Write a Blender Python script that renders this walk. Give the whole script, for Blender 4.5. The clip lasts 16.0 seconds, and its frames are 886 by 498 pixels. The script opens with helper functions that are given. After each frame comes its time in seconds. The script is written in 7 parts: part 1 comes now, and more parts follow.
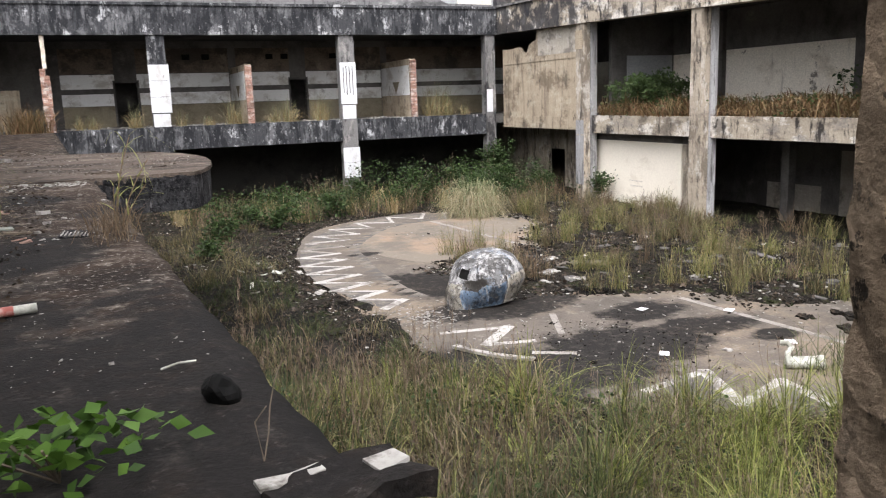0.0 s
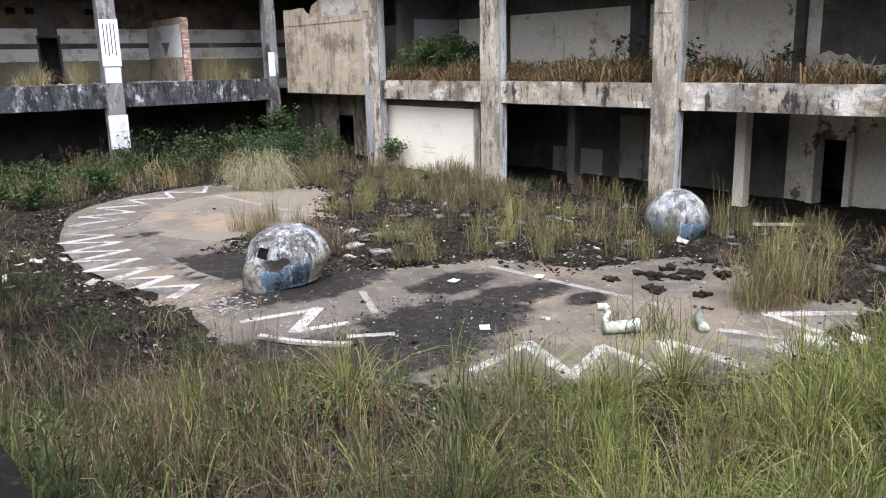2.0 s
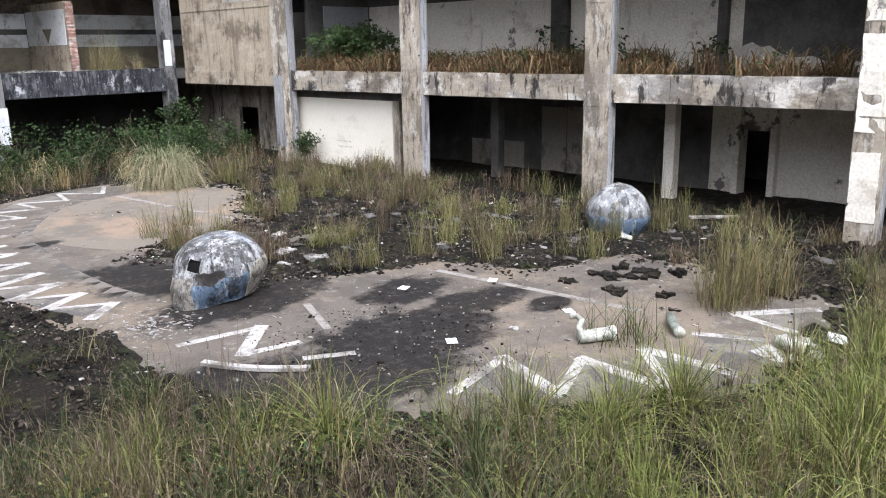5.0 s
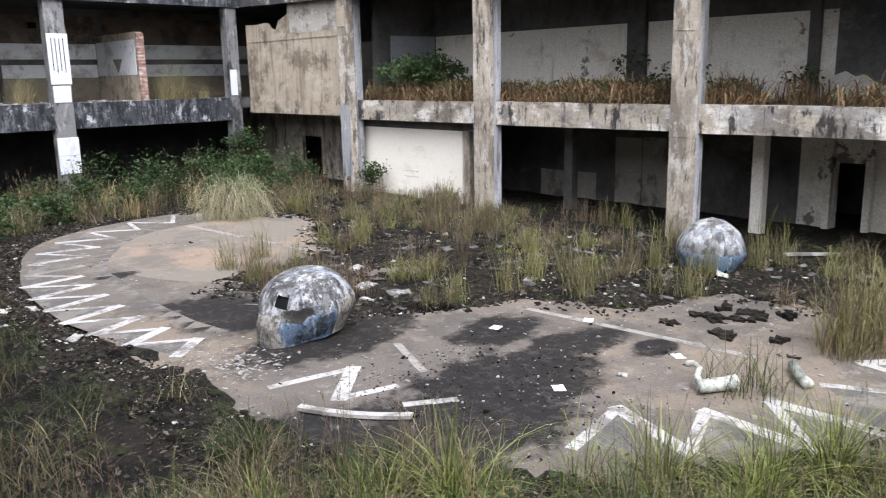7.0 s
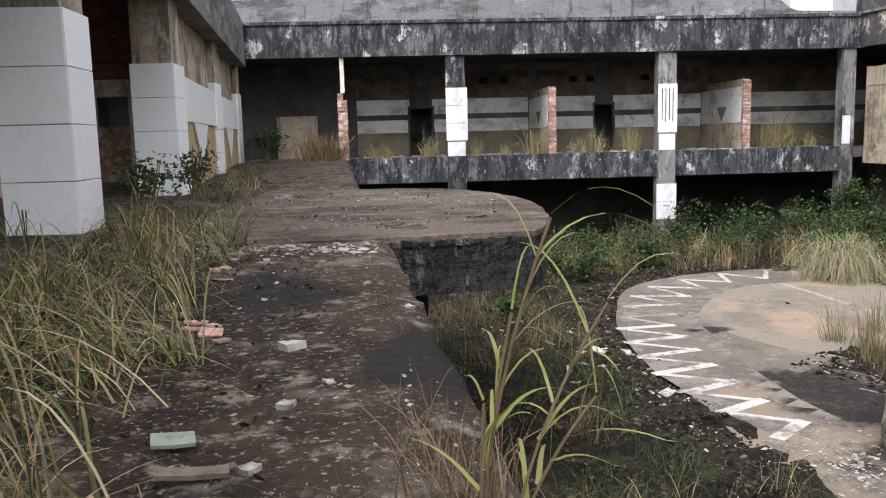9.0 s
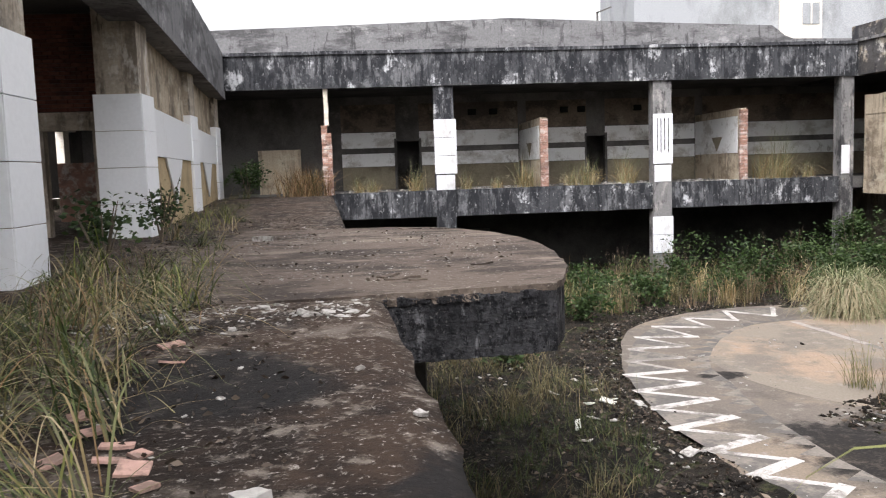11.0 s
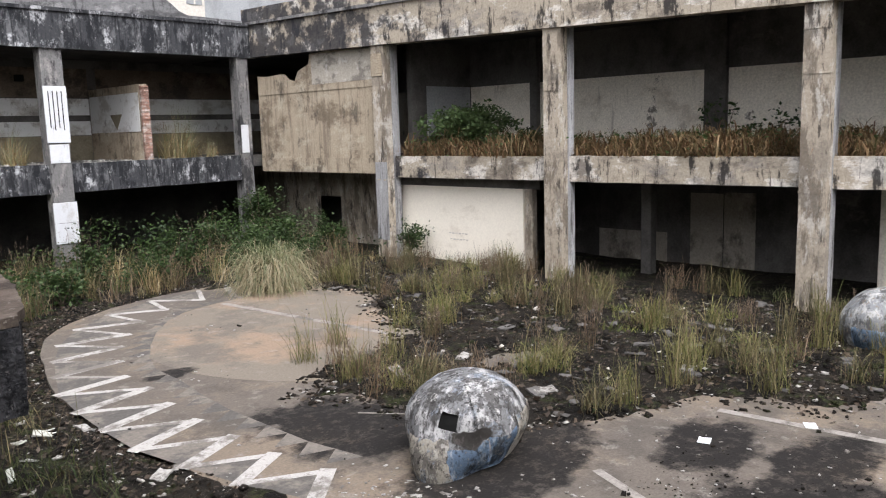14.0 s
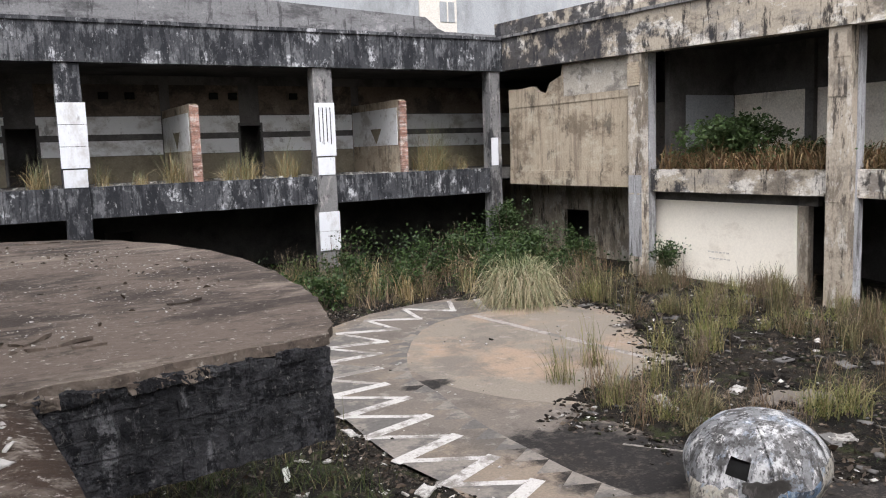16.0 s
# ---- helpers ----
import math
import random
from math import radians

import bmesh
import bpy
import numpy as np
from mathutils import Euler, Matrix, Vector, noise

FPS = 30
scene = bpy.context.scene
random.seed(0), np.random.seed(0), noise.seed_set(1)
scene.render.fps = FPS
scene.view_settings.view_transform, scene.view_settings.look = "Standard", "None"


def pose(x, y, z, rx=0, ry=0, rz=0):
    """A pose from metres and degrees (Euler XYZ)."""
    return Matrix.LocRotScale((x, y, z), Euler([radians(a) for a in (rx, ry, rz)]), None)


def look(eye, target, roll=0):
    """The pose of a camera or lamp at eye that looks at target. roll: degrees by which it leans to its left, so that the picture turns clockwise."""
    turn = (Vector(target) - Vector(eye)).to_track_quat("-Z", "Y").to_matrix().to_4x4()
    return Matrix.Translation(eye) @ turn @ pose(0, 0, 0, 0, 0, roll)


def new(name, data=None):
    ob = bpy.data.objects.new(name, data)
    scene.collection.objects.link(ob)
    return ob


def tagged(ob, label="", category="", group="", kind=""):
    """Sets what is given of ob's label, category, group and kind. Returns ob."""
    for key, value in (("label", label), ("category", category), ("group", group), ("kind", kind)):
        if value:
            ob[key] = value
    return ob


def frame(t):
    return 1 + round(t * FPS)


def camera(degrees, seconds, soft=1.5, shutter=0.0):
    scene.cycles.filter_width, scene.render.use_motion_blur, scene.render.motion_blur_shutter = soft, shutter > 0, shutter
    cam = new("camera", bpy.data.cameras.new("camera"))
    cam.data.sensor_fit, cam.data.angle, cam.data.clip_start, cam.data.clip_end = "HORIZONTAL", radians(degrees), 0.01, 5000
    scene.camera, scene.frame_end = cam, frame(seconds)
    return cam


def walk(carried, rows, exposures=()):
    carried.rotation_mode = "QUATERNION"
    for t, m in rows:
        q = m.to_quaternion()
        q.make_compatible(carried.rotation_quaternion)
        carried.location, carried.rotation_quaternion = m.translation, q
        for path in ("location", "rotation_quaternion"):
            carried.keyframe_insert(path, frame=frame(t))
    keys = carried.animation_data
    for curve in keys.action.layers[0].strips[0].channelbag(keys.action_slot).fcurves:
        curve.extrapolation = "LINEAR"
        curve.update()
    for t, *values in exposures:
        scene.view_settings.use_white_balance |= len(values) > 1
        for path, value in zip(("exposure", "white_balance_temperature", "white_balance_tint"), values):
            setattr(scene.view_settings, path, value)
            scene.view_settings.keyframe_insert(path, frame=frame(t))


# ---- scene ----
cam = camera(57.4, 16.0, soft=1.1, shutter=0.1)
PATH = [
    (0, (0.379, 0.24, 1.228), (1.134, 2.056, 0.865), -1.9),
    (0.5, (0.491, 0.663, 1.172), (1.452, 2.362, 0.737), -2.5),
    (1, (0.551, 1.037, 1.152), (1.635, 2.658, 0.705), -1.6),
    (1.5, (0.665, 1.459, 1.102), (1.826, 3.034, 0.685), -1.5),
    (2, (0.665, 1.785, 1.083), (1.866, 3.319, 0.629), -1.3),
    (2.5, (0.694, 2.08, 1.105), (1.969, 3.553, 0.652), -0.7),
    (3, (0.647, 2.405, 1.128), (1.979, 3.822, 0.663), -0.1),
    (3.5, (0.575, 2.662, 1.147), (1.924, 4.055, 0.657), 0.1),
    (4, (0.572, 2.963, 1.172), (1.926, 4.348, 0.669), -0.6),
    (6.5, (0.374, 4.644, 1.193), (1.815, 5.961, 0.757), -1.0),
    (7, (0.334, 4.989, 1.212), (1.665, 6.421, 0.794), -1.1),
    (7.5, (0.361, 5.441, 1.208), (1.36, 7.135, 0.84), -1.8),
    (7.9, (0.288, 5.828, 1.193), (0.962, 7.684, 0.872), -1.6),
    (8, (0.271, 5.919, 1.189), (0.865, 7.804, 0.884), -1.9),
    (8.5, (0.237, 6.354, 1.164), (0.488, 8.317, 0.876), -1.7),
    (8.7, (0.236, 6.509, 1.169), (0.385, 8.483, 0.887), -1.6),
    (10.8, (0.168, 8.177, 1.233), (0.265, 10.165, 1.031), -1.2),
    (11, (0.155, 8.333, 1.232), (0.324, 10.317, 1.036), -1.9),
    (11.5, (0.138, 8.744, 1.231), (0.536, 10.693, 1.025), -1.8),
    (12, (0.092, 9.118, 1.224), (0.863, 10.951, 1.008), -0.4),
    (12.1, (0.085, 9.188, 1.223), (0.932, 10.987, 1.006), -0.6),
    (12.5, (0.073, 9.473, 1.214), (1.198, 11.108, 0.969), -1.2),
    (13, (0.116, 9.833, 1.231), (1.468, 11.285, 0.976), -1.3),
    (13.5, (0.129, 10.169, 1.233), (1.619, 11.479, 0.976), -1.3),
    (14, (0.051, 10.524, 1.224), (1.486, 11.886, 0.933), -1.7),
    (14.5, (0.099, 10.914, 1.211), (1.314, 12.47, 0.891), -1.1),
    (15, (0.067, 11.185, 1.209), (1.151, 12.84, 0.919), -0.8),
    (15.5, (0.029, 11.394, 1.211), (1.063, 13.086, 0.95), -1.8),
    (16, (0.041, 11.549, 1.209), (1.036, 13.267, 0.968), -2.0),
]
EXPOSURES = [(0.0, 0.64, 6500), (1.0, 0.8, 6350), (1.5, 0.67, 6150), (3.0, 0.67, 6030), (7.0, 0.63, 5980), (8.0, 0.5, 6150), (8.5, 0.53, 6300), (9.5, 0.62, 6400), (11.0, 0.7, 6480), (11.6, 0.54, 6480), (12.1, 0.4, 6500), (13.0, 0.36, 6500), (14.0, 0.38, 6370), (16.0, 0.38, 6350)]
walk(cam, [(t, look(eye, target, roll)) for t, eye, target, roll in PATH], [(t, e, k, 14) for t, e, k in EXPOSURES])

# ---------------------------------------------------------------- light
world = bpy.data.worlds.new("world")
scene.world = world
world.use_nodes = True
wn, wl = world.node_tree.nodes, world.node_tree.links
sky = wn.new("ShaderNodeTexSky")
sky.sky_type, sky.sun_disc = "NISHITA", False
SUN_EL, SUN_AZ = 56.0, 208.0
sky.sun_elevation, sky.sun_rotation = radians(SUN_EL), radians(SUN_AZ)
sky.dust_density, sky.air_density = 6.0, 1.5
grey = wn.new("ShaderNodeHueSaturation")
grey.inputs["Saturation"].default_value = 0.12
wl.new(sky.outputs[0], grey.inputs["Color"])
wl.new(grey.outputs[0], wn["Background"].inputs["Color"])
wn["Background"].inputs["Strength"].default_value = 0.25
sun = new("sun", bpy.data.lights.new("sun", "SUN"))
sun.data.energy, sun.data.angle, sun.data.color = 0.7, radians(55), (1.0, 0.985, 0.96)
sun.matrix_world = look((40 * math.sin(radians(SUN_AZ)), 40 * math.cos(radians(SUN_AZ)), 50), (0, 0, 0))

# ---------------------------------------------------------------- materials
def nodes_of(name):
    m = bpy.data.materials.new(name)
    m.use_nodes = True
    return m, m.node_tree.nodes, m.node_tree.links, m.node_tree.nodes["Principled BSDF"]


def surface(name, base, layers=(), rough=0.85, bump=0.25, grain=14.0, vary=0.25, metallic=0.0, rand=0.0, depth=0.02, spots=(), zone=()):
    """Weathered surface. layers: (colour, (sx, sy, sz), low, high, strength, seed), each a noise mask laid over the base."""
    m, n, l, bsdf = nodes_of(name)
    geo = n.new("ShaderNodeNewGeometry")
    pos = geo.outputs["Position"]
    col = n.new("ShaderNodeRGB")
    col.outputs[0].default_value = (*base, 1)
    cur = col.outputs[0]
    fine = n.new("ShaderNodeTexNoise")
    fine.inputs["Scale"].default_value, fine.inputs["Detail"].default_value, fine.inputs["Roughness"].default_value = grain, 6, 0.65
    l.new(pos, fine.inputs["Vector"])
    for k, (c, sc, lo, hi, amount, seed) in enumerate(layers):
        mp = n.new("ShaderNodeMapping")
        mp.inputs["Scale"].default_value, mp.inputs["Location"].default_value = sc, (seed * 3.7, seed * 1.9, seed * 5.3)
        l.new(pos, mp.inputs["Vector"])
        tx = n.new("ShaderNodeTexNoise")
        tx.inputs["Scale"].default_value, tx.inputs["Detail"].default_value, tx.inputs["Roughness"].default_value = 1.0, 10, 0.72
        l.new(mp.outputs[0], tx.inputs["Vector"])
        mr = n.new("ShaderNodeMapRange")
        mr.inputs["From Min"].default_value, mr.inputs["From Max"].default_value, mr.inputs["To Max"].default_value = lo, hi, amount
        l.new(tx.outputs["Fac"], mr.inputs["Value"])
        mx = n.new("ShaderNodeMix")
        mx.data_type = "RGBA"
        mx.inputs["B"].default_value = (0, 0, 0, 1)
        l.new(mr.outputs[0], mx.inputs[0])
        l.new(cur, mx.inputs[6])
        mx.inputs[7].default_value = (*c, 1)
        cur = mx.outputs[2]
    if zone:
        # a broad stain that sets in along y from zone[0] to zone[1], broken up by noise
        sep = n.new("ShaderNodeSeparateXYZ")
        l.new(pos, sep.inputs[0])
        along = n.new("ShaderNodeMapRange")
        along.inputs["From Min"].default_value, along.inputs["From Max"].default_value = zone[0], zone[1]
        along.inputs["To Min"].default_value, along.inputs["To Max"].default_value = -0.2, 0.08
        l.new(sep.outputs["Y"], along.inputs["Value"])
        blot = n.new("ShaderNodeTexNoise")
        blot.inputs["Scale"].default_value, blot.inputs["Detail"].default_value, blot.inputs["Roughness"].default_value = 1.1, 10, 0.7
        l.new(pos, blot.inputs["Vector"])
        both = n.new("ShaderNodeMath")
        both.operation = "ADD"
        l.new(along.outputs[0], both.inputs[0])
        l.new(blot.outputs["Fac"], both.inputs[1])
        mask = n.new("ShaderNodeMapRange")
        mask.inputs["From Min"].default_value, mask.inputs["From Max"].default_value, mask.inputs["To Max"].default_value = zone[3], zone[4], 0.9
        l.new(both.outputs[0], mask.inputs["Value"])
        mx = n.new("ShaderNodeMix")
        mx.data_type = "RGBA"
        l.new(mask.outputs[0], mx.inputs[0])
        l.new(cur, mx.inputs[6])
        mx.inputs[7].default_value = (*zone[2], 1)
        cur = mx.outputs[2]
    if spots:
        wn2 = n.new("ShaderNodeTexNoise")
        wn2.inputs["Scale"].default_value, wn2.inputs["Detail"].default_value, wn2.inputs["Roughness"].default_value = 1.5, 12, 0.68
        l.new(pos, wn2.inputs["Vector"])
        least = None
        for sx, sy, rx, ry in spots:
            mp = n.new("ShaderNodeMapping")
            mp.inputs["Location"].default_value, mp.inputs["Scale"].default_value = (-sx / rx, -sy / ry, 0), (1 / rx, 1 / ry, 0)
            l.new(pos, mp.inputs["Vector"])
            ln = n.new("ShaderNodeVectorMath")
            ln.operation = "LENGTH"
            l.new(mp.outputs[0], ln.inputs[0])
            if least is None:
                least = ln.outputs["Value"]
            else:
                mi = n.new("ShaderNodeMath")
                mi.operation = "MINIMUM"
                l.new(least, mi.inputs[0])
                l.new(ln.outputs["Value"], mi.inputs[1])
                least = mi.outputs[0]
        ad = n.new("ShaderNodeMath")
        ad.operation, ad.inputs[1].default_value = "MULTIPLY_ADD", 2.6
        l.new(wn2.outputs["Fac"], ad.inputs[0])
        l.new(least, ad.inputs[2])
        mr = n.new("ShaderNodeMapRange")
        mr.inputs["From Min"].default_value, mr.inputs["From Max"].default_value = 2.8, 2.4
        mr.inputs["To Max"].default_value = 0.95
        l.new(ad.outputs[0], mr.inputs["Value"])
        grit = n.new("ShaderNodeTexNoise")
        grit.inputs["Scale"].default_value, grit.inputs["Detail"].default_value, grit.inputs["Roughness"].default_value = 5.0, 10, 0.75
        l.new(pos, grit.inputs["Vector"])
        gm = n.new("ShaderNodeMapRange")
        gm.inputs["From Min"].default_value, gm.inputs["From Max"].default_value, gm.inputs["To Min"].default_value = 0.64, 0.5, 0.7
        l.new(grit.outputs["Fac"], gm.inputs["Value"])
        gx = n.new("ShaderNodeMath")
        gx.operation = "MULTIPLY"
        l.new(mr.outputs[0], gx.inputs[0])
        l.new(gm.outputs[0], gx.inputs[1])
        mx = n.new("ShaderNodeMix")
        mx.data_type = "RGBA"
        l.new(gx.outputs[0], mx.inputs[0])
        l.new(cur, mx.inputs[6])
        mx.inputs[7].default_value = (0.014, 0.013, 0.013, 1)
        cur = mx.outputs[2]
    val = n.new("ShaderNodeMapRange")
    val.inputs["From Min"].default_value, val.inputs["From Max"].default_value = 0.25, 0.75
    val.inputs["To Min"].default_value, val.inputs["To Max"].default_value = 1 - vary, 1 + vary
    l.new(fine.outputs["Fac"], val.inputs["Value"])
    fac = val.outputs[0]
    if rand:
        info = n.new("ShaderNodeObjectInfo")
        rr = n.new("ShaderNodeMapRange")
        rr.inputs["To Min"].default_value, rr.inputs["To Max"].default_value = 1 - rand, 1 + rand
        l.new(info.outputs["Random"], rr.inputs["Value"])
        mu = n.new("ShaderNodeMath")
        mu.operation = "MULTIPLY"
        l.new(fac, mu.inputs[0])
        l.new(rr.outputs[0], mu.inputs[1])
        fac = mu.outputs[0]
    sc = n.new("ShaderNodeVectorMath")
    sc.operation = "SCALE"
    l.new(cur, sc.inputs[0])
    l.new(fac, sc.inputs["Scale"])
    l.new(sc.outputs[0], bsdf.inputs["Base Color"])
    bsdf.inputs["Roughness"].default_value, bsdf.inputs["Metallic"].default_value = rough, metallic
    bsdf.inputs["Specular IOR Level"].default_value = 0.5 if rough < 0.7 else 0.12
    if bump:
        bp = n.new("ShaderNodeBump")
        bp.inputs["Strength"].default_value, bp.inputs["Distance"].default_value = bump, depth
        l.new(fine.outputs["Fac"], bp.inputs["Height"])
        l.new(bp.outputs[0], bsdf.inputs["Normal"])
    return m


def foliage(name, colours, rough=0.6, through_light=0.22):
    """Blades or leaves: the colour goes by a random value for each island."""
    m, n, l, bsdf = nodes_of(name)
    geo = n.new("ShaderNodeNewGeometry")
    ramp = n.new("ShaderNodeValToRGB")
    el = ramp.color_ramp.elements
    while len(el) < len(colours):
        el.new(0.5)
    for k, c in enumerate(colours):
        el[k].position, el[k].color = k / (len(colours) - 1), (*c, 1)
    l.new(geo.outputs["Random Per Island"], ramp.inputs[0])
    l.new(ramp.outputs[0], bsdf.inputs["Base Color"])
    bsdf.inputs["Roughness"].default_value = rough
    bsdf.inputs["Specular IOR Level"].default_value = 0.3
    tr = n.new("ShaderNodeBsdfTranslucent")
    l.new(ramp.outputs[0], tr.inputs["Color"])
    mix = n.new("ShaderNodeMixShader")
    mix.inputs[0].default_value = through_light
    l.new(bsdf.outputs[0], mix.inputs[1])
    l.new(tr.outputs[0], mix.inputs[2])
    l.new(mix.outputs[0], n["Material Output"].inputs[0])
    return m


BLACK, DARK_GREY, PALE = (0.018, 0.018, 0.02), (0.05, 0.047, 0.045), (0.55, 0.55, 0.54)
M_NBEAM = surface("black stained concrete", (0.05, 0.052, 0.057), [((0.14, 0.143, 0.15), (1.6, 1.6, 1.0), 0.5, 0.57, 0.8, 1), ((0.5, 0.51, 0.53), (1.0, 1.0, 0.75), 0.56, 0.61, 0.8, 2), ((0.018, 0.019, 0.022), (2.2, 2.2, 0.8), 0.48, 0.56, 0.92, 3), ((0.02, 0.021, 0.024), (7, 7, 0.35), 0.51, 0.6, 0.85, 57), ((0.3, 0.3, 0.31), (9, 9, 3), 0.6, 0.64, 0.6, 84)])
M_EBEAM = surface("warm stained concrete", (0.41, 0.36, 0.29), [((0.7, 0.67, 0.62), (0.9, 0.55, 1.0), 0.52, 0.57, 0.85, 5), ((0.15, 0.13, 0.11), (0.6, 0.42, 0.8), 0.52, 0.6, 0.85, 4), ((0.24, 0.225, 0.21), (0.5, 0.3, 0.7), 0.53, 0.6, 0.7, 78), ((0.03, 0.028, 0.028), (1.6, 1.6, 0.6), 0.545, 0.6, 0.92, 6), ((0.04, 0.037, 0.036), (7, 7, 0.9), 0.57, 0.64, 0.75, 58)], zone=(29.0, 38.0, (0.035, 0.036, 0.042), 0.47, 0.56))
M_NCOL = surface("grimy grey concrete", (0.17, 0.168, 0.168), [((0.34, 0.325, 0.31), (1.2, 1.2, 0.7), 0.52, 0.6, 0.75, 79), ((0.03, 0.03, 0.032), (1.6, 1.6, 0.6), 0.5, 0.58, 0.9, 80), ((0.03, 0.03, 0.03), (8, 8, 0.5), 0.55, 0.63, 0.75, 81)])
M_PARAPET = surface("grey parapet concrete", (0.17, 0.17, 0.175), [((0.06, 0.06, 0.062), (0.45, 0.45, 1.3), 0.48, 0.58, 0.8, 7), ((0.34, 0.34, 0.34), (0.8, 0.8, 1.5), 0.56, 0.63, 0.6, 8), ((0.04, 0.04, 0.042), (4, 4, 0.8), 0.55, 0.62, 0.7, 103)])
M_COLUMN = surface("column concrete", (0.39, 0.34, 0.275), [((0.14, 0.118, 0.095), (1.5, 1.5, 0.45), 0.5, 0.57, 0.8, 9), ((0.56, 0.53, 0.48), (2.0, 2.0, 0.9), 0.53, 0.59, 0.7, 10), ((0.05, 0.044, 0.04), (3.2, 3.2, 0.7), 0.56, 0.61, 0.85, 59), ((0.2, 0.18, 0.155), (0.6, 0.6, 0.9), 0.52, 0.56, 0.5, 82)])
M_COATING = surface("weathered pale coat", (0.45, 0.415, 0.36), [((0.2, 0.185, 0.165), (0.8, 0.8, 1.2), 0.5, 0.57, 0.8, 104), ((0.62, 0.6, 0.56), (1.5, 1.5, 1.5), 0.55, 0.6, 0.6, 105)])
M_REAR = surface("grey column concrete", (0.33, 0.33, 0.335), [((0.12, 0.118, 0.118), (2.0, 2.0, 0.25), 0.5, 0.58, 0.8, 92), ((0.5, 0.51, 0.53), (2.4, 2.4, 0.5), 0.54, 0.6, 0.7, 93), ((0.05, 0.048, 0.047), (5, 5, 0.4), 0.56, 0.62, 0.8, 94)])
M_PANEL = surface("ochre concrete panel", (0.42, 0.355, 0.27), [((0.17, 0.14, 0.11), (3.4, 3.4, 0.22), 0.5, 0.6, 0.65, 11), ((0.14, 0.11, 0.08), (0.35, 0.35, 0.6), 0.51, 0.6, 0.7, 77), ((0.5, 0.45, 0.36), (0.6, 0.6, 0.9), 0.53, 0.6, 0.65, 12), ((0.08, 0.07, 0.06), (1.1, 1.1, 0.7), 0.55, 0.62, 0.7, 60)])
M_PLASTER = surface("stained white plaster", (0.84, 0.79, 0.7), [((0.5, 0.43, 0.34), (0.35, 0.35, 0.5), 0.52, 0.62, 0.6, 13), ((0.13, 0.115, 0.1), (0.5, 0.5, 0.5), 0.595, 0.62, 0.85, 14), ((0.3, 0.26, 0.22), (2.5, 2.5, 0.4), 0.58, 0.66, 0.5, 83)], bump=0.1)
M_DIRTY = surface("dirty plaster", (0.34, 0.31, 0.27), [((0.1, 0.09, 0.08), (0.7, 0.7, 0.5), 0.5, 0.6, 0.85, 96), ((0.5, 0.46, 0.4), (1.2, 1.2, 1.2), 0.57, 0.63, 0.6, 97)], bump=0.15)
M_CREAM = surface("cream painted wall", (0.86, 0.81, 0.71), [((0.45, 0.38, 0.28), (0.6, 0.6, 1.2), 0.55, 0.72, 0.5, 15)], bump=0.08, vary=0.08)
M_DARKWALL = surface("dark grey wall", (0.13, 0.125, 0.12), [(DARK_GREY, (0.5, 0.5, 0.4), 0.42, 0.6, 0.8, 16), ((0.3, 0.28, 0.25), (0.4, 0.4, 0.6), 0.6, 0.72, 0.5, 17)])
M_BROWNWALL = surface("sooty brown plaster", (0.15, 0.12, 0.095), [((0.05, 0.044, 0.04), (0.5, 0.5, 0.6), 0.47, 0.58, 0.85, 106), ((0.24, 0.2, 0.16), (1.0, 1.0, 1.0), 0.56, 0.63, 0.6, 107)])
M_DADO = surface("olive dado paint", (0.22, 0.195, 0.145), [((0.12, 0.1, 0.07), (0.7, 0.7, 0.7), 0.48, 0.66, 0.8, 18)])
M_OCHRE = surface("ochre wall paint", (0.42, 0.33, 0.2), [((0.2, 0.16, 0.1), (0.9, 0.9, 0.6), 0.5, 0.62, 0.7, 95)])
M_WTILE = surface("white glazed wall tile", (0.66, 0.67, 0.67), [((0.3, 0.27, 0.24), (0.7, 0.7, 1.0), 0.5, 0.62, 0.75, 19), ((0.12, 0.11, 0.1), (2.5, 2.5, 1.5), 0.58, 0.64, 0.6, 76)], rough=0.35, bump=0.05, vary=0.06, rand=0.05)
# darker copy of the column tile, toned for the brighter north side, plus grime
M_NTILE = surface("grimy column tile toned down for north light", (0.6, 0.62, 0.65), [((0.35, 0.33, 0.31), (0.9, 0.9, 0.5), 0.54, 0.64, 0.6, 101), ((0.12, 0.11, 0.1), (5, 5, 1), 0.6, 0.66, 0.6, 102)], rough=0.5, bump=0.05, vary=0.06, rand=0.04)
# tile colour lightened to make up for weak light on the west columns
M_CTILE = surface("white column tile lightened for weak light", (0.82, 0.84, 0.86), [((0.45, 0.43, 0.4), (0.7, 0.7, 0.5), 0.58, 0.78, 0.5, 20)], rough=0.4, bump=0.05, vary=0.05, rand=0.04)
# the first spot lays a broad dark patch over the terrace's south end
M_TERRACE = surface("dark patched terrace screed", (0.04, 0.027, 0.0195), [((0.15, 0.128, 0.108), (1.3, 1.3, 1.3), 0.54, 0.66, 0.75, 22), ((0.012, 0.009, 0.0075), (0.7, 0.7, 0.5), 0.47, 0.57, 0.85, 21), ((0.19, 0.165, 0.14), (4, 4, 4), 0.535, 0.62, 0.75, 74), ((0.4, 0.37, 0.34), (22, 22, 22), 0.57, 0.63, 0.6, 23)], bump=0.8, grain=30, spots=((0.2, 1.8, 2.6, 3.3), (-0.4, 8.2, 0.5, 0.9), (0.4, 11.0, 0.25, 0.6), (-0.9, 13.2, 0.5, 0.7)))
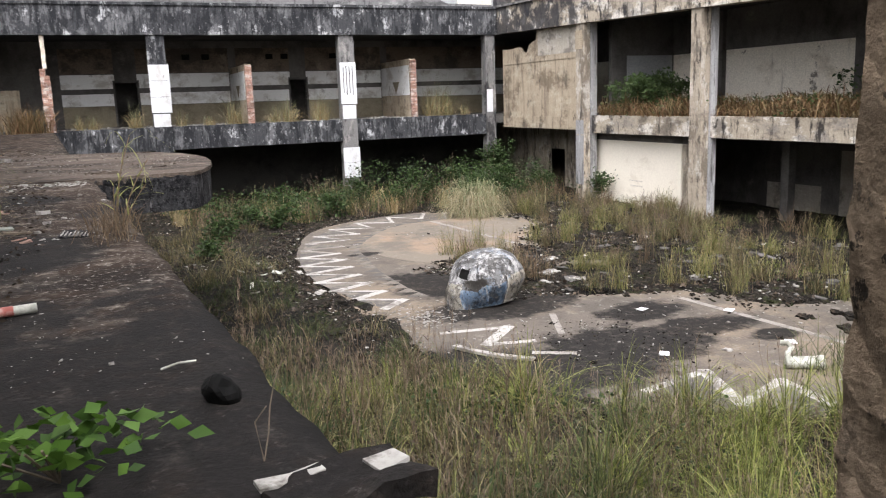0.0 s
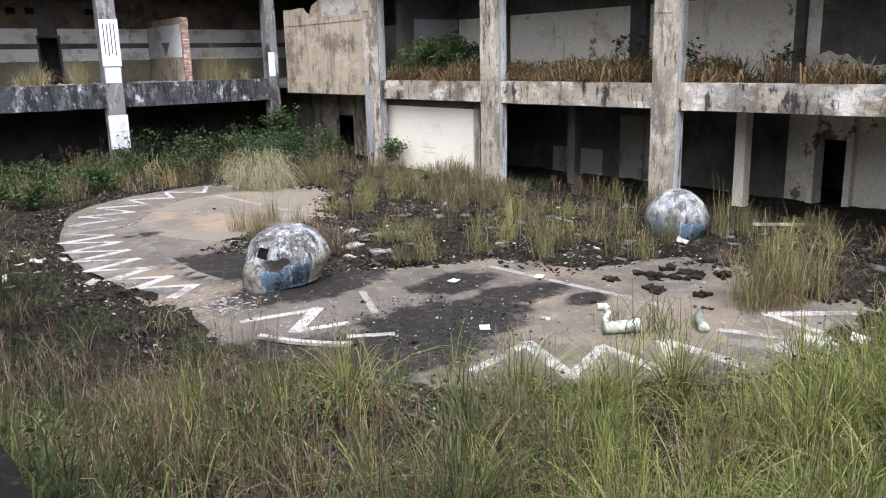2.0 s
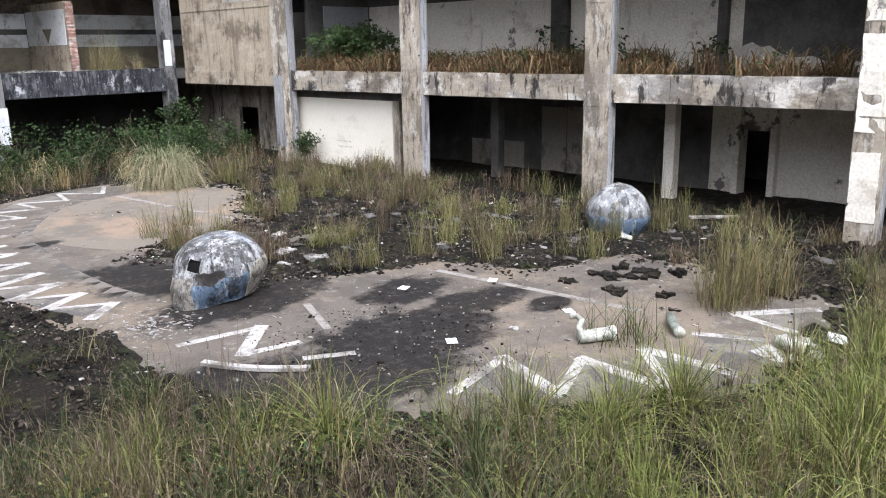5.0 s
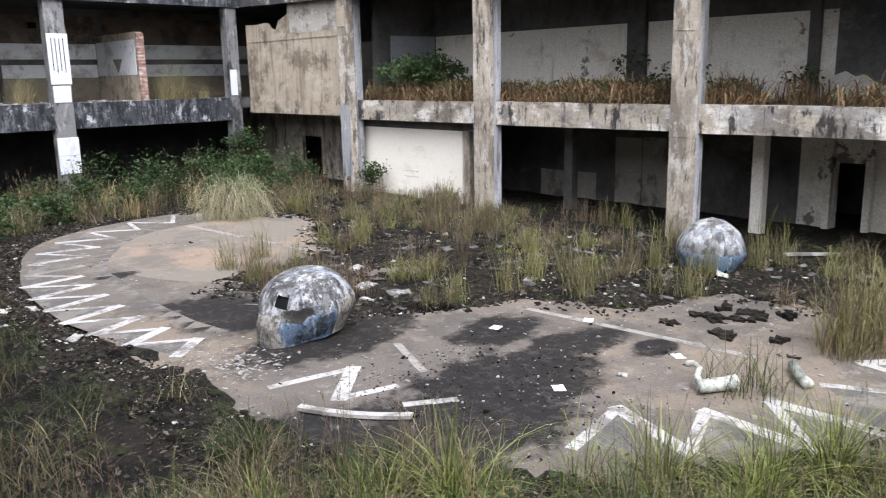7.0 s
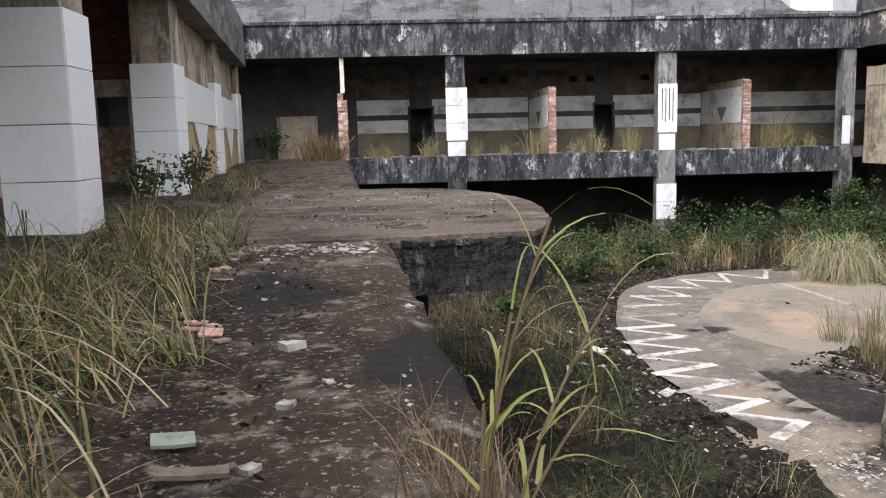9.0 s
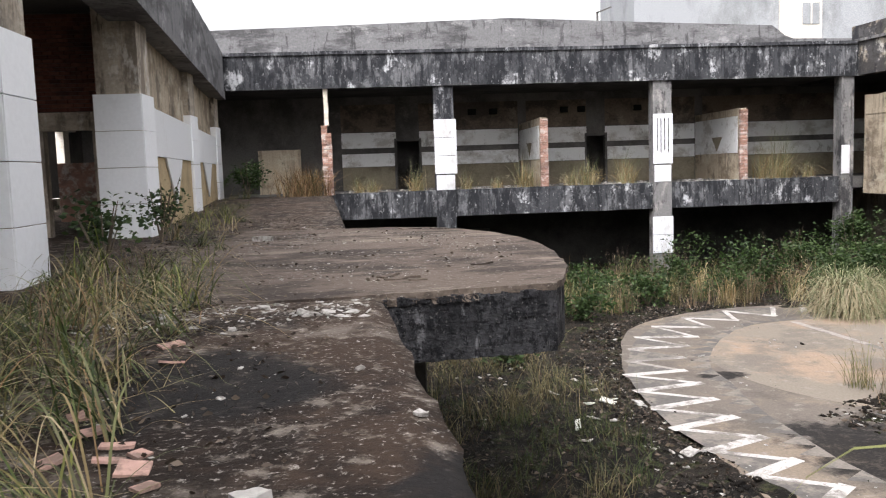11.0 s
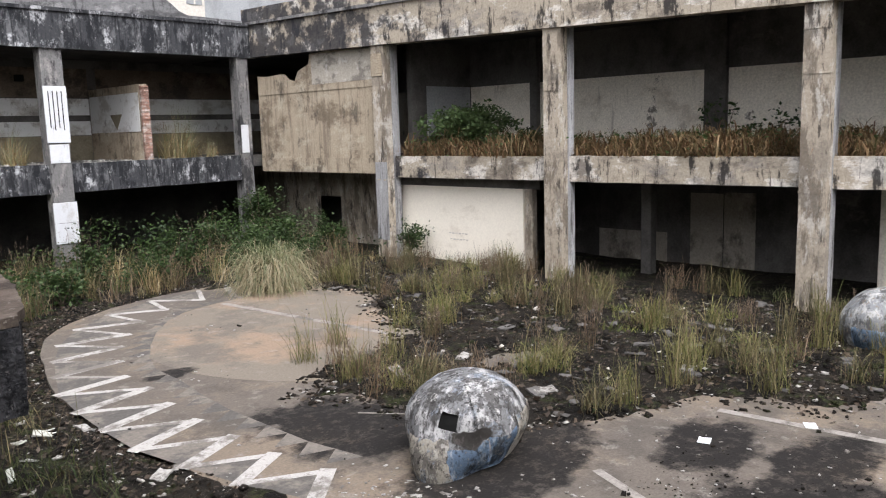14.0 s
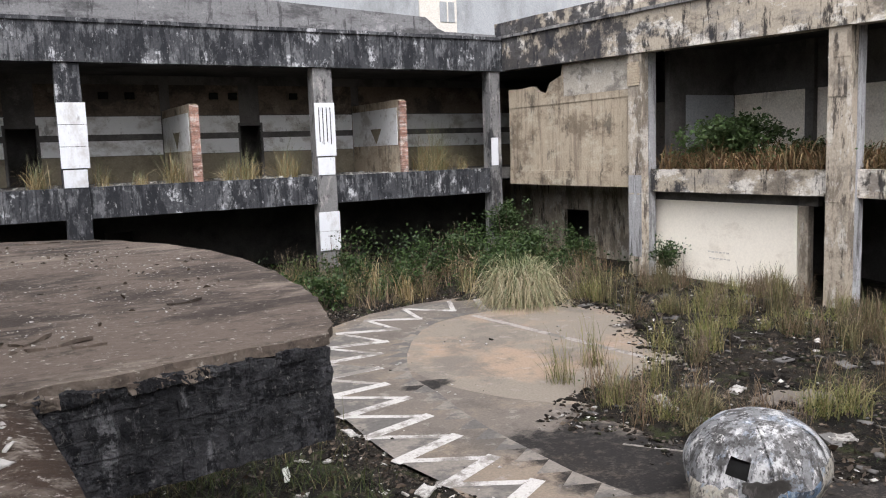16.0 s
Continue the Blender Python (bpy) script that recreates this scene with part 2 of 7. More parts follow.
M_PLATFORM = surface("brown platform screed", (0.1, 0.08, 0.066), [((0.03, 0.024, 0.021), (0.5, 0.8, 0.5), 0.46, 0.56, 0.85, 24), ((0.19, 0.158, 0.13), (0.5, 1.2, 0.7), 0.53, 0.62, 0.7, 25), ((0.03, 0.025, 0.02), (3.5, 3.5, 3.5), 0.56, 0.64, 0.6, 75), ((0.4, 0.37, 0.33), (18, 18, 18), 0.59, 0.65, 0.55, 61)], bump=0.7, grain=24)
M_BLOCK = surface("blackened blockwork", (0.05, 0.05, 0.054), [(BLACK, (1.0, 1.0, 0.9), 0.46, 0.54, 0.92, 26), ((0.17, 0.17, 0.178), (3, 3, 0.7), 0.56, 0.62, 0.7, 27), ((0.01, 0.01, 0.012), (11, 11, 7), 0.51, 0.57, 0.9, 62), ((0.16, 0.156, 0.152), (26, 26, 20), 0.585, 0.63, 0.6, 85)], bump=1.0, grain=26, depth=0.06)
STAINS = ((8.6, 13.4, 1.6, 1.1), (10.3, 14.1, 1.7, 1.0), (12.3, 16.2, 0.9, 0.6), (12.7, 14.5, 1.0, 0.55), (11.0, 20.2, 1.6, 1.2), (9.0, 21.6, 1.0, 1.4), (8.6, 27.2, 0.5, 0.25), (13.6, 13.2, 0.5, 0.3), (6.5, 14.3, 0.9, 1.1), (9.3, 18.2, 1.5, 0.8), (10.2, 18.6, 1.2, 0.9), (17.2, 27.6, 1.1, 1.6))
M_PAVING = surface("worn courtyard screed", (0.13, 0.113, 0.097), [((0.195, 0.158, 0.122), (0.22, 0.22, 0.3), 0.47, 0.57, 0.85, 28), ((0.085, 0.077, 0.068), (0.5, 0.5, 0.3), 0.5, 0.6, 0.75, 29), ((0.25, 0.23, 0.21), (3, 3, 3), 0.56, 0.64, 0.5, 63)], bump=0.25, grain=20, spots=STAINS)
M_DISC = surface("pale dance floor disc", (0.185, 0.162, 0.134), [((0.27, 0.2, 0.145), (0.25, 0.25, 0.3), 0.49, 0.58, 0.8, 31), ((0.13, 0.115, 0.1), (0.5, 0.5, 0.3), 0.51, 0.6, 0.75, 32), ((0.28, 0.25, 0.22), (2, 2, 2), 0.56, 0.64, 0.5, 64)], bump=0.2, grain=20, spots=STAINS)
M_PAINT = surface("worn white floor paint", (0.41, 0.395, 0.375), [((0.16, 0.147, 0.132), (1.1, 1.1, 1.6), 0.485, 0.57, 0.92, 33), ((0.16, 0.145, 0.13), (9, 9, 9), 0.56, 0.62, 0.7, 65)], bump=0.1, grain=30)
M_GREYPAINT = surface("faded grey floor paint", (0.1, 0.095, 0.088), [((0.185, 0.165, 0.145), (1.1, 1.1, 1.1), 0.47, 0.56, 0.9, 34)], bump=0.1)
M_SOIL = surface("damp litter soil", (0.022, 0.0185, 0.015), [((0.008, 0.0072, 0.0065), (0.7, 0.7, 0.6), 0.44, 0.55, 0.9, 35), ((0.075, 0.058, 0.042), (3.2, 3.2, 2.2), 0.55, 0.64, 0.7, 36), ((0.045, 0.055, 0.02), (1.6, 1.6, 1.6), 0.54, 0.62, 0.6, 91), ((0.36, 0.34, 0.31), (15, 15, 15), 0.62, 0.66, 0.65, 37)], bump=1.0, grain=16, depth=0.08)
M_PILLAR = surface("porous brown concrete", (0.15, 0.115, 0.082), [((0.02, 0.016, 0.013), (11, 11, 8), 0.57, 0.61, 0.95, 38), ((0.22, 0.175, 0.13), (3, 3, 3), 0.5, 0.7, 0.6, 39)], bump=0.9, grain=26, depth=0.03)
M_BRICK = surface("red brick", (0.36, 0.21, 0.165), [((0.2, 0.13, 0.11), (2, 2, 2), 0.47, 0.58, 0.8, 40), ((0.55, 0.5, 0.46), (3, 3, 3), 0.5, 0.58, 0.8, 41)], rand=0.3)
M_DBRICK = surface("dark red brick", (0.14, 0.06, 0.045), [((0.05, 0.03, 0.026), (1, 1, 1), 0.45, 0.65, 0.8, 42)], rand=0.3)
M_CEIL = surface("dark ceiling and under-balcony shade", (0.06, 0.058, 0.055), [((0.02, 0.02, 0.02), (0.4, 0.4, 0.4), 0.42, 0.6, 0.8, 43)])
M_FAR = surface("grey stained far wall", (0.34, 0.355, 0.37), [((0.19, 0.2, 0.2), (0.35, 0.35, 0.18), 0.47, 0.66, 0.8, 44), ((0.5, 0.5, 0.5), (0.5, 0.5, 0.25), 0.56, 0.7, 0.6, 45)])
M_FARWARM = surface("pale warm far wall", (0.6, 0.57, 0.52), [((0.5, 0.45, 0.38), (0.7, 0.7, 0.3), 0.5, 0.7, 0.7, 46)])
M_DOME = surface("flaking painted fibreglass", (0.165, 0.167, 0.172), [((0.45, 0.45, 0.45), (4, 4, 2.0), 0.5, 0.56, 0.8, 47), ((0.05, 0.048, 0.046), (3.0, 3.0, 2.0), 0.5, 0.56, 0.85, 48), ((0.55, 0.54, 0.52), (7, 7, 3), 0.58, 0.63, 0.8, 98), ((0.3, 0.35, 0.42), (2.2, 2.2, 2.0), 0.56, 0.62, 0.5, 66), ((0.028, 0.026, 0.025), (15, 15, 8), 0.54, 0.59, 0.85, 49)], rough=0.85, bump=0.6, grain=30)
M_DOMEBLUE = surface("flaking blue fibreglass", (0.16, 0.228, 0.32), [((0.4, 0.45, 0.5), (6, 6, 2.0), 0.53, 0.58, 0.75, 50), ((0.05, 0.056, 0.066), (5, 5, 1.8), 0.51, 0.57, 0.8, 51), ((0.3, 0.28, 0.24), (7, 7, 5), 0.58, 0.62, 0.7, 67), ((0.03, 0.03, 0.03), (14, 14, 8), 0.56, 0.61, 0.7, 99)], rough=0.85, bump=0.5, grain=30)
M_DOMECREAM = surface("flaking cream fibreglass", (0.46, 0.43, 0.37), [((0.15, 0.14, 0.13), (6, 6, 3), 0.49, 0.55, 0.85, 86), ((0.28, 0.34, 0.42), (3, 3, 2), 0.54, 0.59, 0.7, 87), ((0.6, 0.58, 0.54), (9, 9, 5), 0.56, 0.6, 0.7, 100), ((0.04, 0.037, 0.035), (13, 13, 8), 0.55, 0.6, 0.8, 88)], rough=0.85, bump=0.5, grain=30)
M_DOMEDARK = surface("bare dark fibreglass", (0.075, 0.07, 0.066), [((0.17, 0.16, 0.15), (6, 6, 3), 0.54, 0.6, 0.6, 89)], rough=0.85, bump=0.3)
M_FAINT = surface("faint floor line", (0.27, 0.25, 0.23), [((0.13, 0.118, 0.106), (0.9, 0.9, 0.9), 0.48, 0.56, 0.9, 69)], bump=0.1)
M_SCRAP = surface("grey litter", (0.36, 0.35, 0.33), [((0.1, 0.09, 0.08), (4, 4, 4), 0.48, 0.58, 0.85, 70)])
# near-black colour that stands for the shade inside openings
M_HOLLOWSHADE = surface("black stand-in for hollow shade", (0.01, 0.01, 0.01), bump=0)
M_RUBBLE = surface("pale rubble", (0.5, 0.48, 0.45), [((0.16, 0.14, 0.12), (2, 2, 2), 0.45, 0.65, 0.8, 52)])
M_PINK = surface("broken pink clay tile", (0.42, 0.27, 0.225), [((0.16, 0.12, 0.1), (5, 5, 5), 0.48, 0.58, 0.8, 53)])
M_PVC = surface("dirty white plastic", (0.5, 0.51, 0.46), [((0.2, 0.2, 0.16), (5, 5, 5), 0.47, 0.58, 0.8, 55)], rough=0.5)
M_GREEN = foliage("green grass", [(0.02, 0.035, 0.01), (0.048, 0.07, 0.019), (0.11, 0.14, 0.044), (0.18, 0.17, 0.09), (0.03, 0.046, 0.013), (0.08, 0.065, 0.04)], through_light=0.2)
M_LUSH = foliage("bright green grass", [(0.046, 0.066, 0.014), (0.135, 0.165, 0.036), (0.33, 0.34, 0.115), (0.034, 0.05, 0.012), (0.21, 0.225, 0.055)], through_light=0.25)
M_YELLOWGREEN = foliage("yellow-green grass", [(0.13, 0.14, 0.04), (0.24, 0.23, 0.09), (0.07, 0.085, 0.025), (0.32, 0.28, 0.14), (0.16, 0.12, 0.06)], through_light=0.25)
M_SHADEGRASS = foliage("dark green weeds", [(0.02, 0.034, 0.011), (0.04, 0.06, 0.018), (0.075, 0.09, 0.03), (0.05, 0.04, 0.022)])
M_DRY = foliage("dry grass", [(0.34, 0.26, 0.14), (0.22, 0.17, 0.08), (0.48, 0.4, 0.25), (0.15, 0.14, 0.05), (0.28, 0.17, 0.09)])
M_MIXED = foliage("half-dry grass", [(0.15, 0.125, 0.065), (0.035, 0.045, 0.016), (0.3, 0.25, 0.14), (0.07, 0.078, 0.03), (0.13, 0.09, 0.056), (0.024, 0.03, 0.012)])
M_PALE = foliage("pale drooping grass", [(0.16, 0.19, 0.09), (0.3, 0.31, 0.19), (0.09, 0.12, 0.05), (0.38, 0.36, 0.24)])
M_STRAWSKIRT = foliage("pale straw", [(0.36, 0.3, 0.19), (0.24, 0.19, 0.11), (0.46, 0.4, 0.28), (0.16, 0.15, 0.07)])
M_BROWN = foliage("withered brown stems", [(0.1, 0.064, 0.042), (0.2, 0.14, 0.085), (0.055, 0.042, 0.028), (0.28, 0.21, 0.14), (0.035, 0.028, 0.02)])
M_LITTER = foliage("fallen leaves", [(0.032, 0.024, 0.017), (0.06, 0.042, 0.029), (0.018, 0.015, 0.012), (0.12, 0.092, 0.068), (0.014, 0.012, 0.01)], through_light=0.05)
M_LEAF = foliage("bush leaves", [(0.016, 0.032, 0.01), (0.026, 0.048, 0.014), (0.055, 0.09, 0.026), (0.02, 0.04, 0.012)], rough=0.55)
M_FRESHLEAF = foliage("fresh bush leaves", [(0.05, 0.09, 0.03), (0.09, 0.14, 0.05), (0.035, 0.06, 0.02), (0.13, 0.18, 0.075)], rough=0.5, through_light=0.3)
M_FERN = foliage("dry fern", [(0.17, 0.095, 0.05), (0.28, 0.18, 0.095), (0.1, 0.075, 0.034), (0.34, 0.24, 0.13), (0.07, 0.07, 0.028), (0.13, 0.072, 0.04), (0.2, 0.13, 0.07)])
M_GREYGREEN = surface("grey-green pipe", (0.2, 0.22, 0.19), [((0.08, 0.085, 0.07), (5, 5, 5), 0.48, 0.6, 0.8, 71)], rough=0.6)
M_DOMEGREY = surface("chalky blue-grey fibreglass", (0.22, 0.23, 0.24), [((0.45, 0.45, 0.44), (5, 5, 2.2), 0.51, 0.57, 0.8, 72), ((0.06, 0.06, 0.062), (3.4, 3.4, 2), 0.5, 0.56, 0.85, 73), ((0.2, 0.17, 0.13), (8, 8, 5), 0.55, 0.6, 0.7, 90)], rough=0.85, bump=0.5)
M_BARK = surface("grey bark", (0.16, 0.13, 0.1), [((0.07, 0.06, 0.05), (8, 8, 3), 0.45, 0.65, 0.8, 56)])

# ---------------------------------------------------------------- building helpers
rng = np.random.default_rng(7)


def add_box(bm, x0, x1, y0, y1, z0, z1, bevel=0.0, m=None):
    r = bmesh.ops.create_cube(bm, size=1.0)
    mat = Matrix.Translation(((x0 + x1) / 2, (y0 + y1) / 2, (z0 + z1) / 2)) @ Matrix.Diagonal((x1 - x0, y1 - y0, z1 - z0, 1))
    if m is not None:
        mat = m @ mat
    bmesh.ops.transform(bm, matrix=mat, verts=r["verts"])
    if bevel:
        edges = list({e for v in r["verts"] for e in v.link_edges})
        bmesh.ops.bevel(bm, geom=edges, offset=bevel, segments=1, affect="EDGES")
    return bm


def prism(bm, outline, z0, z1):
    """A solid on a plan outline (counter-clockwise), or a sheet if z0 == z1."""
    top = [bm.verts.new((x, y, z1)) for x, y in outline]
    bm.faces.new(top)
    if z1 > z0:
        low = [bm.verts.new((x, y, z0)) for x, y in outline]
        bm.faces.new(low[::-1])
        k = len(outline)
        for i in range(k):
            bm.faces.new((low[i], low[(i + 1) % k], top[(i + 1) % k], top[i]))
    return bm


def roughen(bm, cut, amount, scale=1.5):
    """Cut long edges and shift the points by noise: worn, uneven edges."""
    for _ in range(6):
        long = [e for e in bm.edges if e.calc_length() > cut]
        if not long:
            break
        bmesh.ops.subdivide_edges(bm, edges=long, cuts=1, use_grid_fill=True)
    for v in bm.verts:
        v.co += noise.noise_vector(v.co * scale) * amount + noise.noise_vector(v.co * scale * 4.3) * amount * 0.45
    return bm


def obj(name, bm, material, smooth=False):
    me = bpy.data.meshes.new(name)
    bmesh.ops.recalc_face_normals(bm, faces=bm.faces)
    bm.to_mesh(me)
    bm.free()
    if material:
        me.materials.append(material)
    if smooth:
        me.shade_smooth()
    return new(name, me)


def part(name, bm, material, parent, label="", smooth=False):
    ob = obj(name, bm, material, smooth)
    ob.parent = parent
    return tagged(ob, label)


def structure(name, bm, material, label, category, smooth=False):
    return tagged(obj(name, bm, material, smooth), label, category, kind="structure")


def thing(name, at, label, category, group="", kind=""):
    e = new(name)
    e.location = at
    return tagged(e, label, category, group, kind)


def under(ob, parent):
    """Hang ob, built in world places, under a thing that stands elsewhere."""
    ob.parent = parent
    ob.matrix_parent_inverse = Matrix.Translation(parent.location).inverted()
    return ob


def raw(name, verts, faces_flat, sizes, material, smooth=False):
    """A mesh straight from arrays."""
    me = bpy.data.meshes.new(name)
    me.vertices.add(len(verts))
    me.vertices.foreach_set("co", np.asarray(verts, np.float32).ravel())
    me.loops.add(len(faces_flat))
    me.loops.foreach_set("vertex_index", np.asarray(faces_flat, np.int32))
    starts = np.concatenate(([0], np.cumsum(sizes)[:-1]))
    me.polygons.add(len(sizes))
    me.polygons.foreach_set("loop_start", starts.astype(np.int32))
    me.update(calc_edges=True)
    me.materials.append(material)
    if smooth:
        me.shade_smooth()
    return new(name, me)


def blades(name, roots, height, width, material, lean=0.35, droop=0.5, segs=4, fall=0.45, bound=None):
    """Grass: each root grows one tapering, bending blade. bound: (side, mask) keeps the masked blades from leaning to the other side in x."""
    k = len(roots)
    roots = np.asarray(roots, float)
    height = np.broadcast_to(height, k) * rng.uniform(0.6, 1.25, k)
    ang = rng.uniform(0, 2 * np.pi, k)
    bend = np.clip(np.abs(rng.normal(lean, lean * 0.6, k)), 0, 0.95)
    dx, dy = np.cos(ang), np.sin(ang)
    if bound:
        dx = np.where(bound[1], bound[0] * np.abs(dx), dx)
    face = ang + np.pi / 2 + rng.normal(0, 0.6, k)
    wx, wy = np.cos(face), np.sin(face)
    w = np.broadcast_to(width, k) * rng.uniform(0.6, 1.4, k)
    rows = []
    for i in range(segs):
        f = i / segs
        out = height * (bend * f + droop * bend * f ** 3)
        up = height * (f - fall * np.minimum(bend, 1.2) * f ** 2.5)
        half = w * (1 - 0.75 * f ** 1.5) / 2
        c = np.stack([roots[:, 0] + dx * out, roots[:, 1] + dy * out, roots[:, 2] + up], 1)
        o = np.stack([wx * half, wy * half, np.zeros(k)], 1)
        rows += [c - o, c + o]
    out = height * bend * (1 + droop)
    up = height * (1 - fall * np.minimum(bend, 1.2))
    rows.append(np.stack([roots[:, 0] + dx * out, roots[:, 1] + dy * out, roots[:, 2] + up], 1))
    n = 2 * segs + 1
    verts = np.stack(rows, 1).reshape(-1, 3)
    pattern, sizes = [], []
    for i in range(segs - 1):
        pattern += [2 * i, 2 * i + 1, 2 * i + 3, 2 * i + 2]
        sizes.append(4)
    pattern += [2 * segs - 2, 2 * segs - 1, 2 * segs]
    sizes.append(3)
    flat = (np.arange(k)[:, None] * n + np.array(pattern)[None]).ravel()
    return raw(name, verts, flat, np.tile(sizes, k), material)


def arching(name, roots, height, reach, width, material, segs=7, ang=None, drop=2.0):
    """Long blades that rise and arch over: height and reach of each blade, drop says how far the tips hang."""
    k = len(roots)
    roots = np.asarray(roots, float)
    height = np.broadcast_to(height, k) * rng.uniform(0.3, 1.3, k)
    reach = np.broadcast_to(reach, k) * rng.uniform(0.2, 1.2, k)
    ang = rng.uniform(0, 2 * np.pi, k) if ang is None else np.asarray(ang, float) + rng.normal(0, 0.5, k)
    dx, dy = np.cos(ang), np.sin(ang)
    face = ang + np.pi / 2 + rng.normal(0, 0.5, k)
    w = np.broadcast_to(width, k) * rng.uniform(0.6, 1.4, k)
    sag = rng.uniform(drop - 0.9, drop, k)
    rows = []
    for i in range(segs + 1):
        f = i / segs
        out, up = reach * f ** 1.1, height * (2.4 * f - sag * f * f)
        c = np.stack([roots[:, 0] + dx * out, roots[:, 1] + dy * out, roots[:, 2] + np.maximum(up, 0.01)], 1)
        if i == segs:
            rows.append(c)
            break
        half = w * (1 - 0.8 * f ** 1.6) / 2
        o = np.stack([np.cos(face) * half, np.sin(face) * half, np.zeros(k)], 1)
        rows += [c - o, c + o]
    pattern, sizes = [], []
    for i in range(segs - 1):
        pattern += [2 * i, 2 * i + 1, 2 * i + 3, 2 * i + 2]
        sizes.append(4)
    pattern += [2 * segs - 2, 2 * segs - 1, 2 * segs]
    sizes.append(3)
    flat = (np.arange(k)[:, None] * (2 * segs + 1) + np.array(pattern)[None]).ravel()
    return raw(name, np.stack(rows, 1).reshape(-1, 3), flat, np.tile(sizes, k), material)


def leaf_cloud(name, centres, size, material, flat=0.5):
    """Leaves: folded four-point leaves at the given places, turned at random."""
    k = len(centres)
    centres = np.asarray(centres, float)
    s = np.broadcast_to(size, k) * rng.uniform(0.6, 1.4, k)
    a = rng.normal(size=(k, 3))
    a[:, 2] *= flat
    a /= np.linalg.norm(a, axis=1)[:, None]
    b = np.cross(a, rng.normal(size=(k, 3)))
    b /= np.linalg.norm(b, axis=1)[:, None]
    c = np.cross(a, b)
    p0, p2 = centres, centres + a * s[:, None]
    mid = centres + a * s[:, None] * 0.45 + c * s[:, None] * 0.08
    p1, p3 = mid + b * s[:, None] * 0.3, mid - b * s[:, None] * 0.3
    verts = np.stack([p0, p1, p2, p3], 1).reshape(-1, 3)
    flat_i = (np.arange(k)[:, None] * 4 + np.array([0, 1, 2, 0, 2, 3])[None]).ravel()
    return raw(name, verts, flat_i, np.full(2 * k, 3), material)


def chips(name, roots, size, material, flat=0.45):
    """Rubble: small uneven wedges lying about."""
    k = len(roots)
    roots = np.asarray(roots, float)
    s = np.broadcast_to(size, k) * rng.lognormal(0, 0.5, k)
    base = np.array([[-1, -1, -0.4], [1, -1, -0.4], [1, 1, -0.4], [-1, 1, -0.4], [-0.8, -0.7, 1], [0.9, -0.8, 0.8], [0.7, 0.8, 1], [-0.8, 0.8, 0.7]], float) * 0.5
    v = base[None] * rng.uniform(0.55, 1.2, (k, 8, 1)) * np.stack([s, s * rng.uniform(0.4, 1, k), s * flat * rng.uniform(0.4, 1.2, k)], 1)[:, None]
    t = rng.uniform(0, 2 * np.pi, k)
    ct, st = np.cos(t)[:, None], np.sin(t)[:, None]
    x, y = v[..., 0] * ct - v[..., 1] * st, v[..., 0] * st + v[..., 1] * ct
    tilt = rng.normal(0, 0.25, k)[:, None]
    v = np.stack([x, y, v[..., 2] + x * tilt], -1) + roots[:, None]
    faces = np.array([0, 3, 2, 1, 4, 5, 6, 7, 0, 1, 5, 4, 1, 2, 6, 5, 2, 3, 7, 6, 3, 0, 4, 7])
    flat_i = (np.arange(k)[:, None] * 8 + faces[None]).ravel()
    return raw(name, v.reshape(-1, 3), flat_i, np.full(6 * k, 4), material)


# ---------------------------------------------------------------- plan
FLOOR = -4.05                       # courtyard paving
AXIS, YN, YS, R_OUT = 14.3, 27.8, 16.3, 8.3   # paved stadium: axis, centres of its two ends, radius


def edge_x(y):
    """Terrace edge over the courtyard."""
    return 1.27 - 0.065 * y


def west_x(y):
    """Courtyard face of the west wing."""
    return -1.95 - 0.096 * y


def rim_r(x, y):
    """Radius of the paving, a little flattened towards the north-west."""
    a = np.degrees(np.arctan2(np.asarray(y, float) - YN, np.asarray(x, float) - AXIS))
    return R_OUT - 0.6 * np.exp(-(((a % 360) - 163) / 20.0) ** 2)


def in_paving(x, y, grow=0.0):
    cy = np.clip(y, YS, YN)
    return np.hypot(x - AXIS, y - cy) < rim_r(x, y) + grow


def wob(x, y, s, seed=0.0):
    return np.sin(x * s + 1.7 * np.sin(y * s * 0.7 + seed) + seed) * np.cos(y * s * 1.1 + 1.3 * np.sin(x * s * 0.8 + 2 * seed))


def mound_in(x, y):
    """How far in, in metres, a place lies on the litter and soil that has spread over the paving from the east."""
    lim = np.interp(y, [7, 10, 13, 14.2, 14.8, 17.3, 18.0, 18.7, 21, 23.5, 24.6, 25.2, 27.4, 30.5, 33, 37],
                    [19.5, 17.2, 18.4, 18.0, 15.6, 14.7, 12.4, 10.9, 10.2, 9.9, 10.6, 14.2, 15.2, 17.6, 17.0, 15.0])
    bare = 7.0 * np.exp(-(((x - 14.4) / 1.2) ** 2 + ((y - 21.8 + 0.25 * (x - 14.4)) / 0.65) ** 2))
    return x - lim - bare - 0.35 * wob(x, y, 1.9) - 0.15 * wob(x, y, 5.0, 1.0)


def in_mound(x, y):
    return mound_in(x, y) > 0


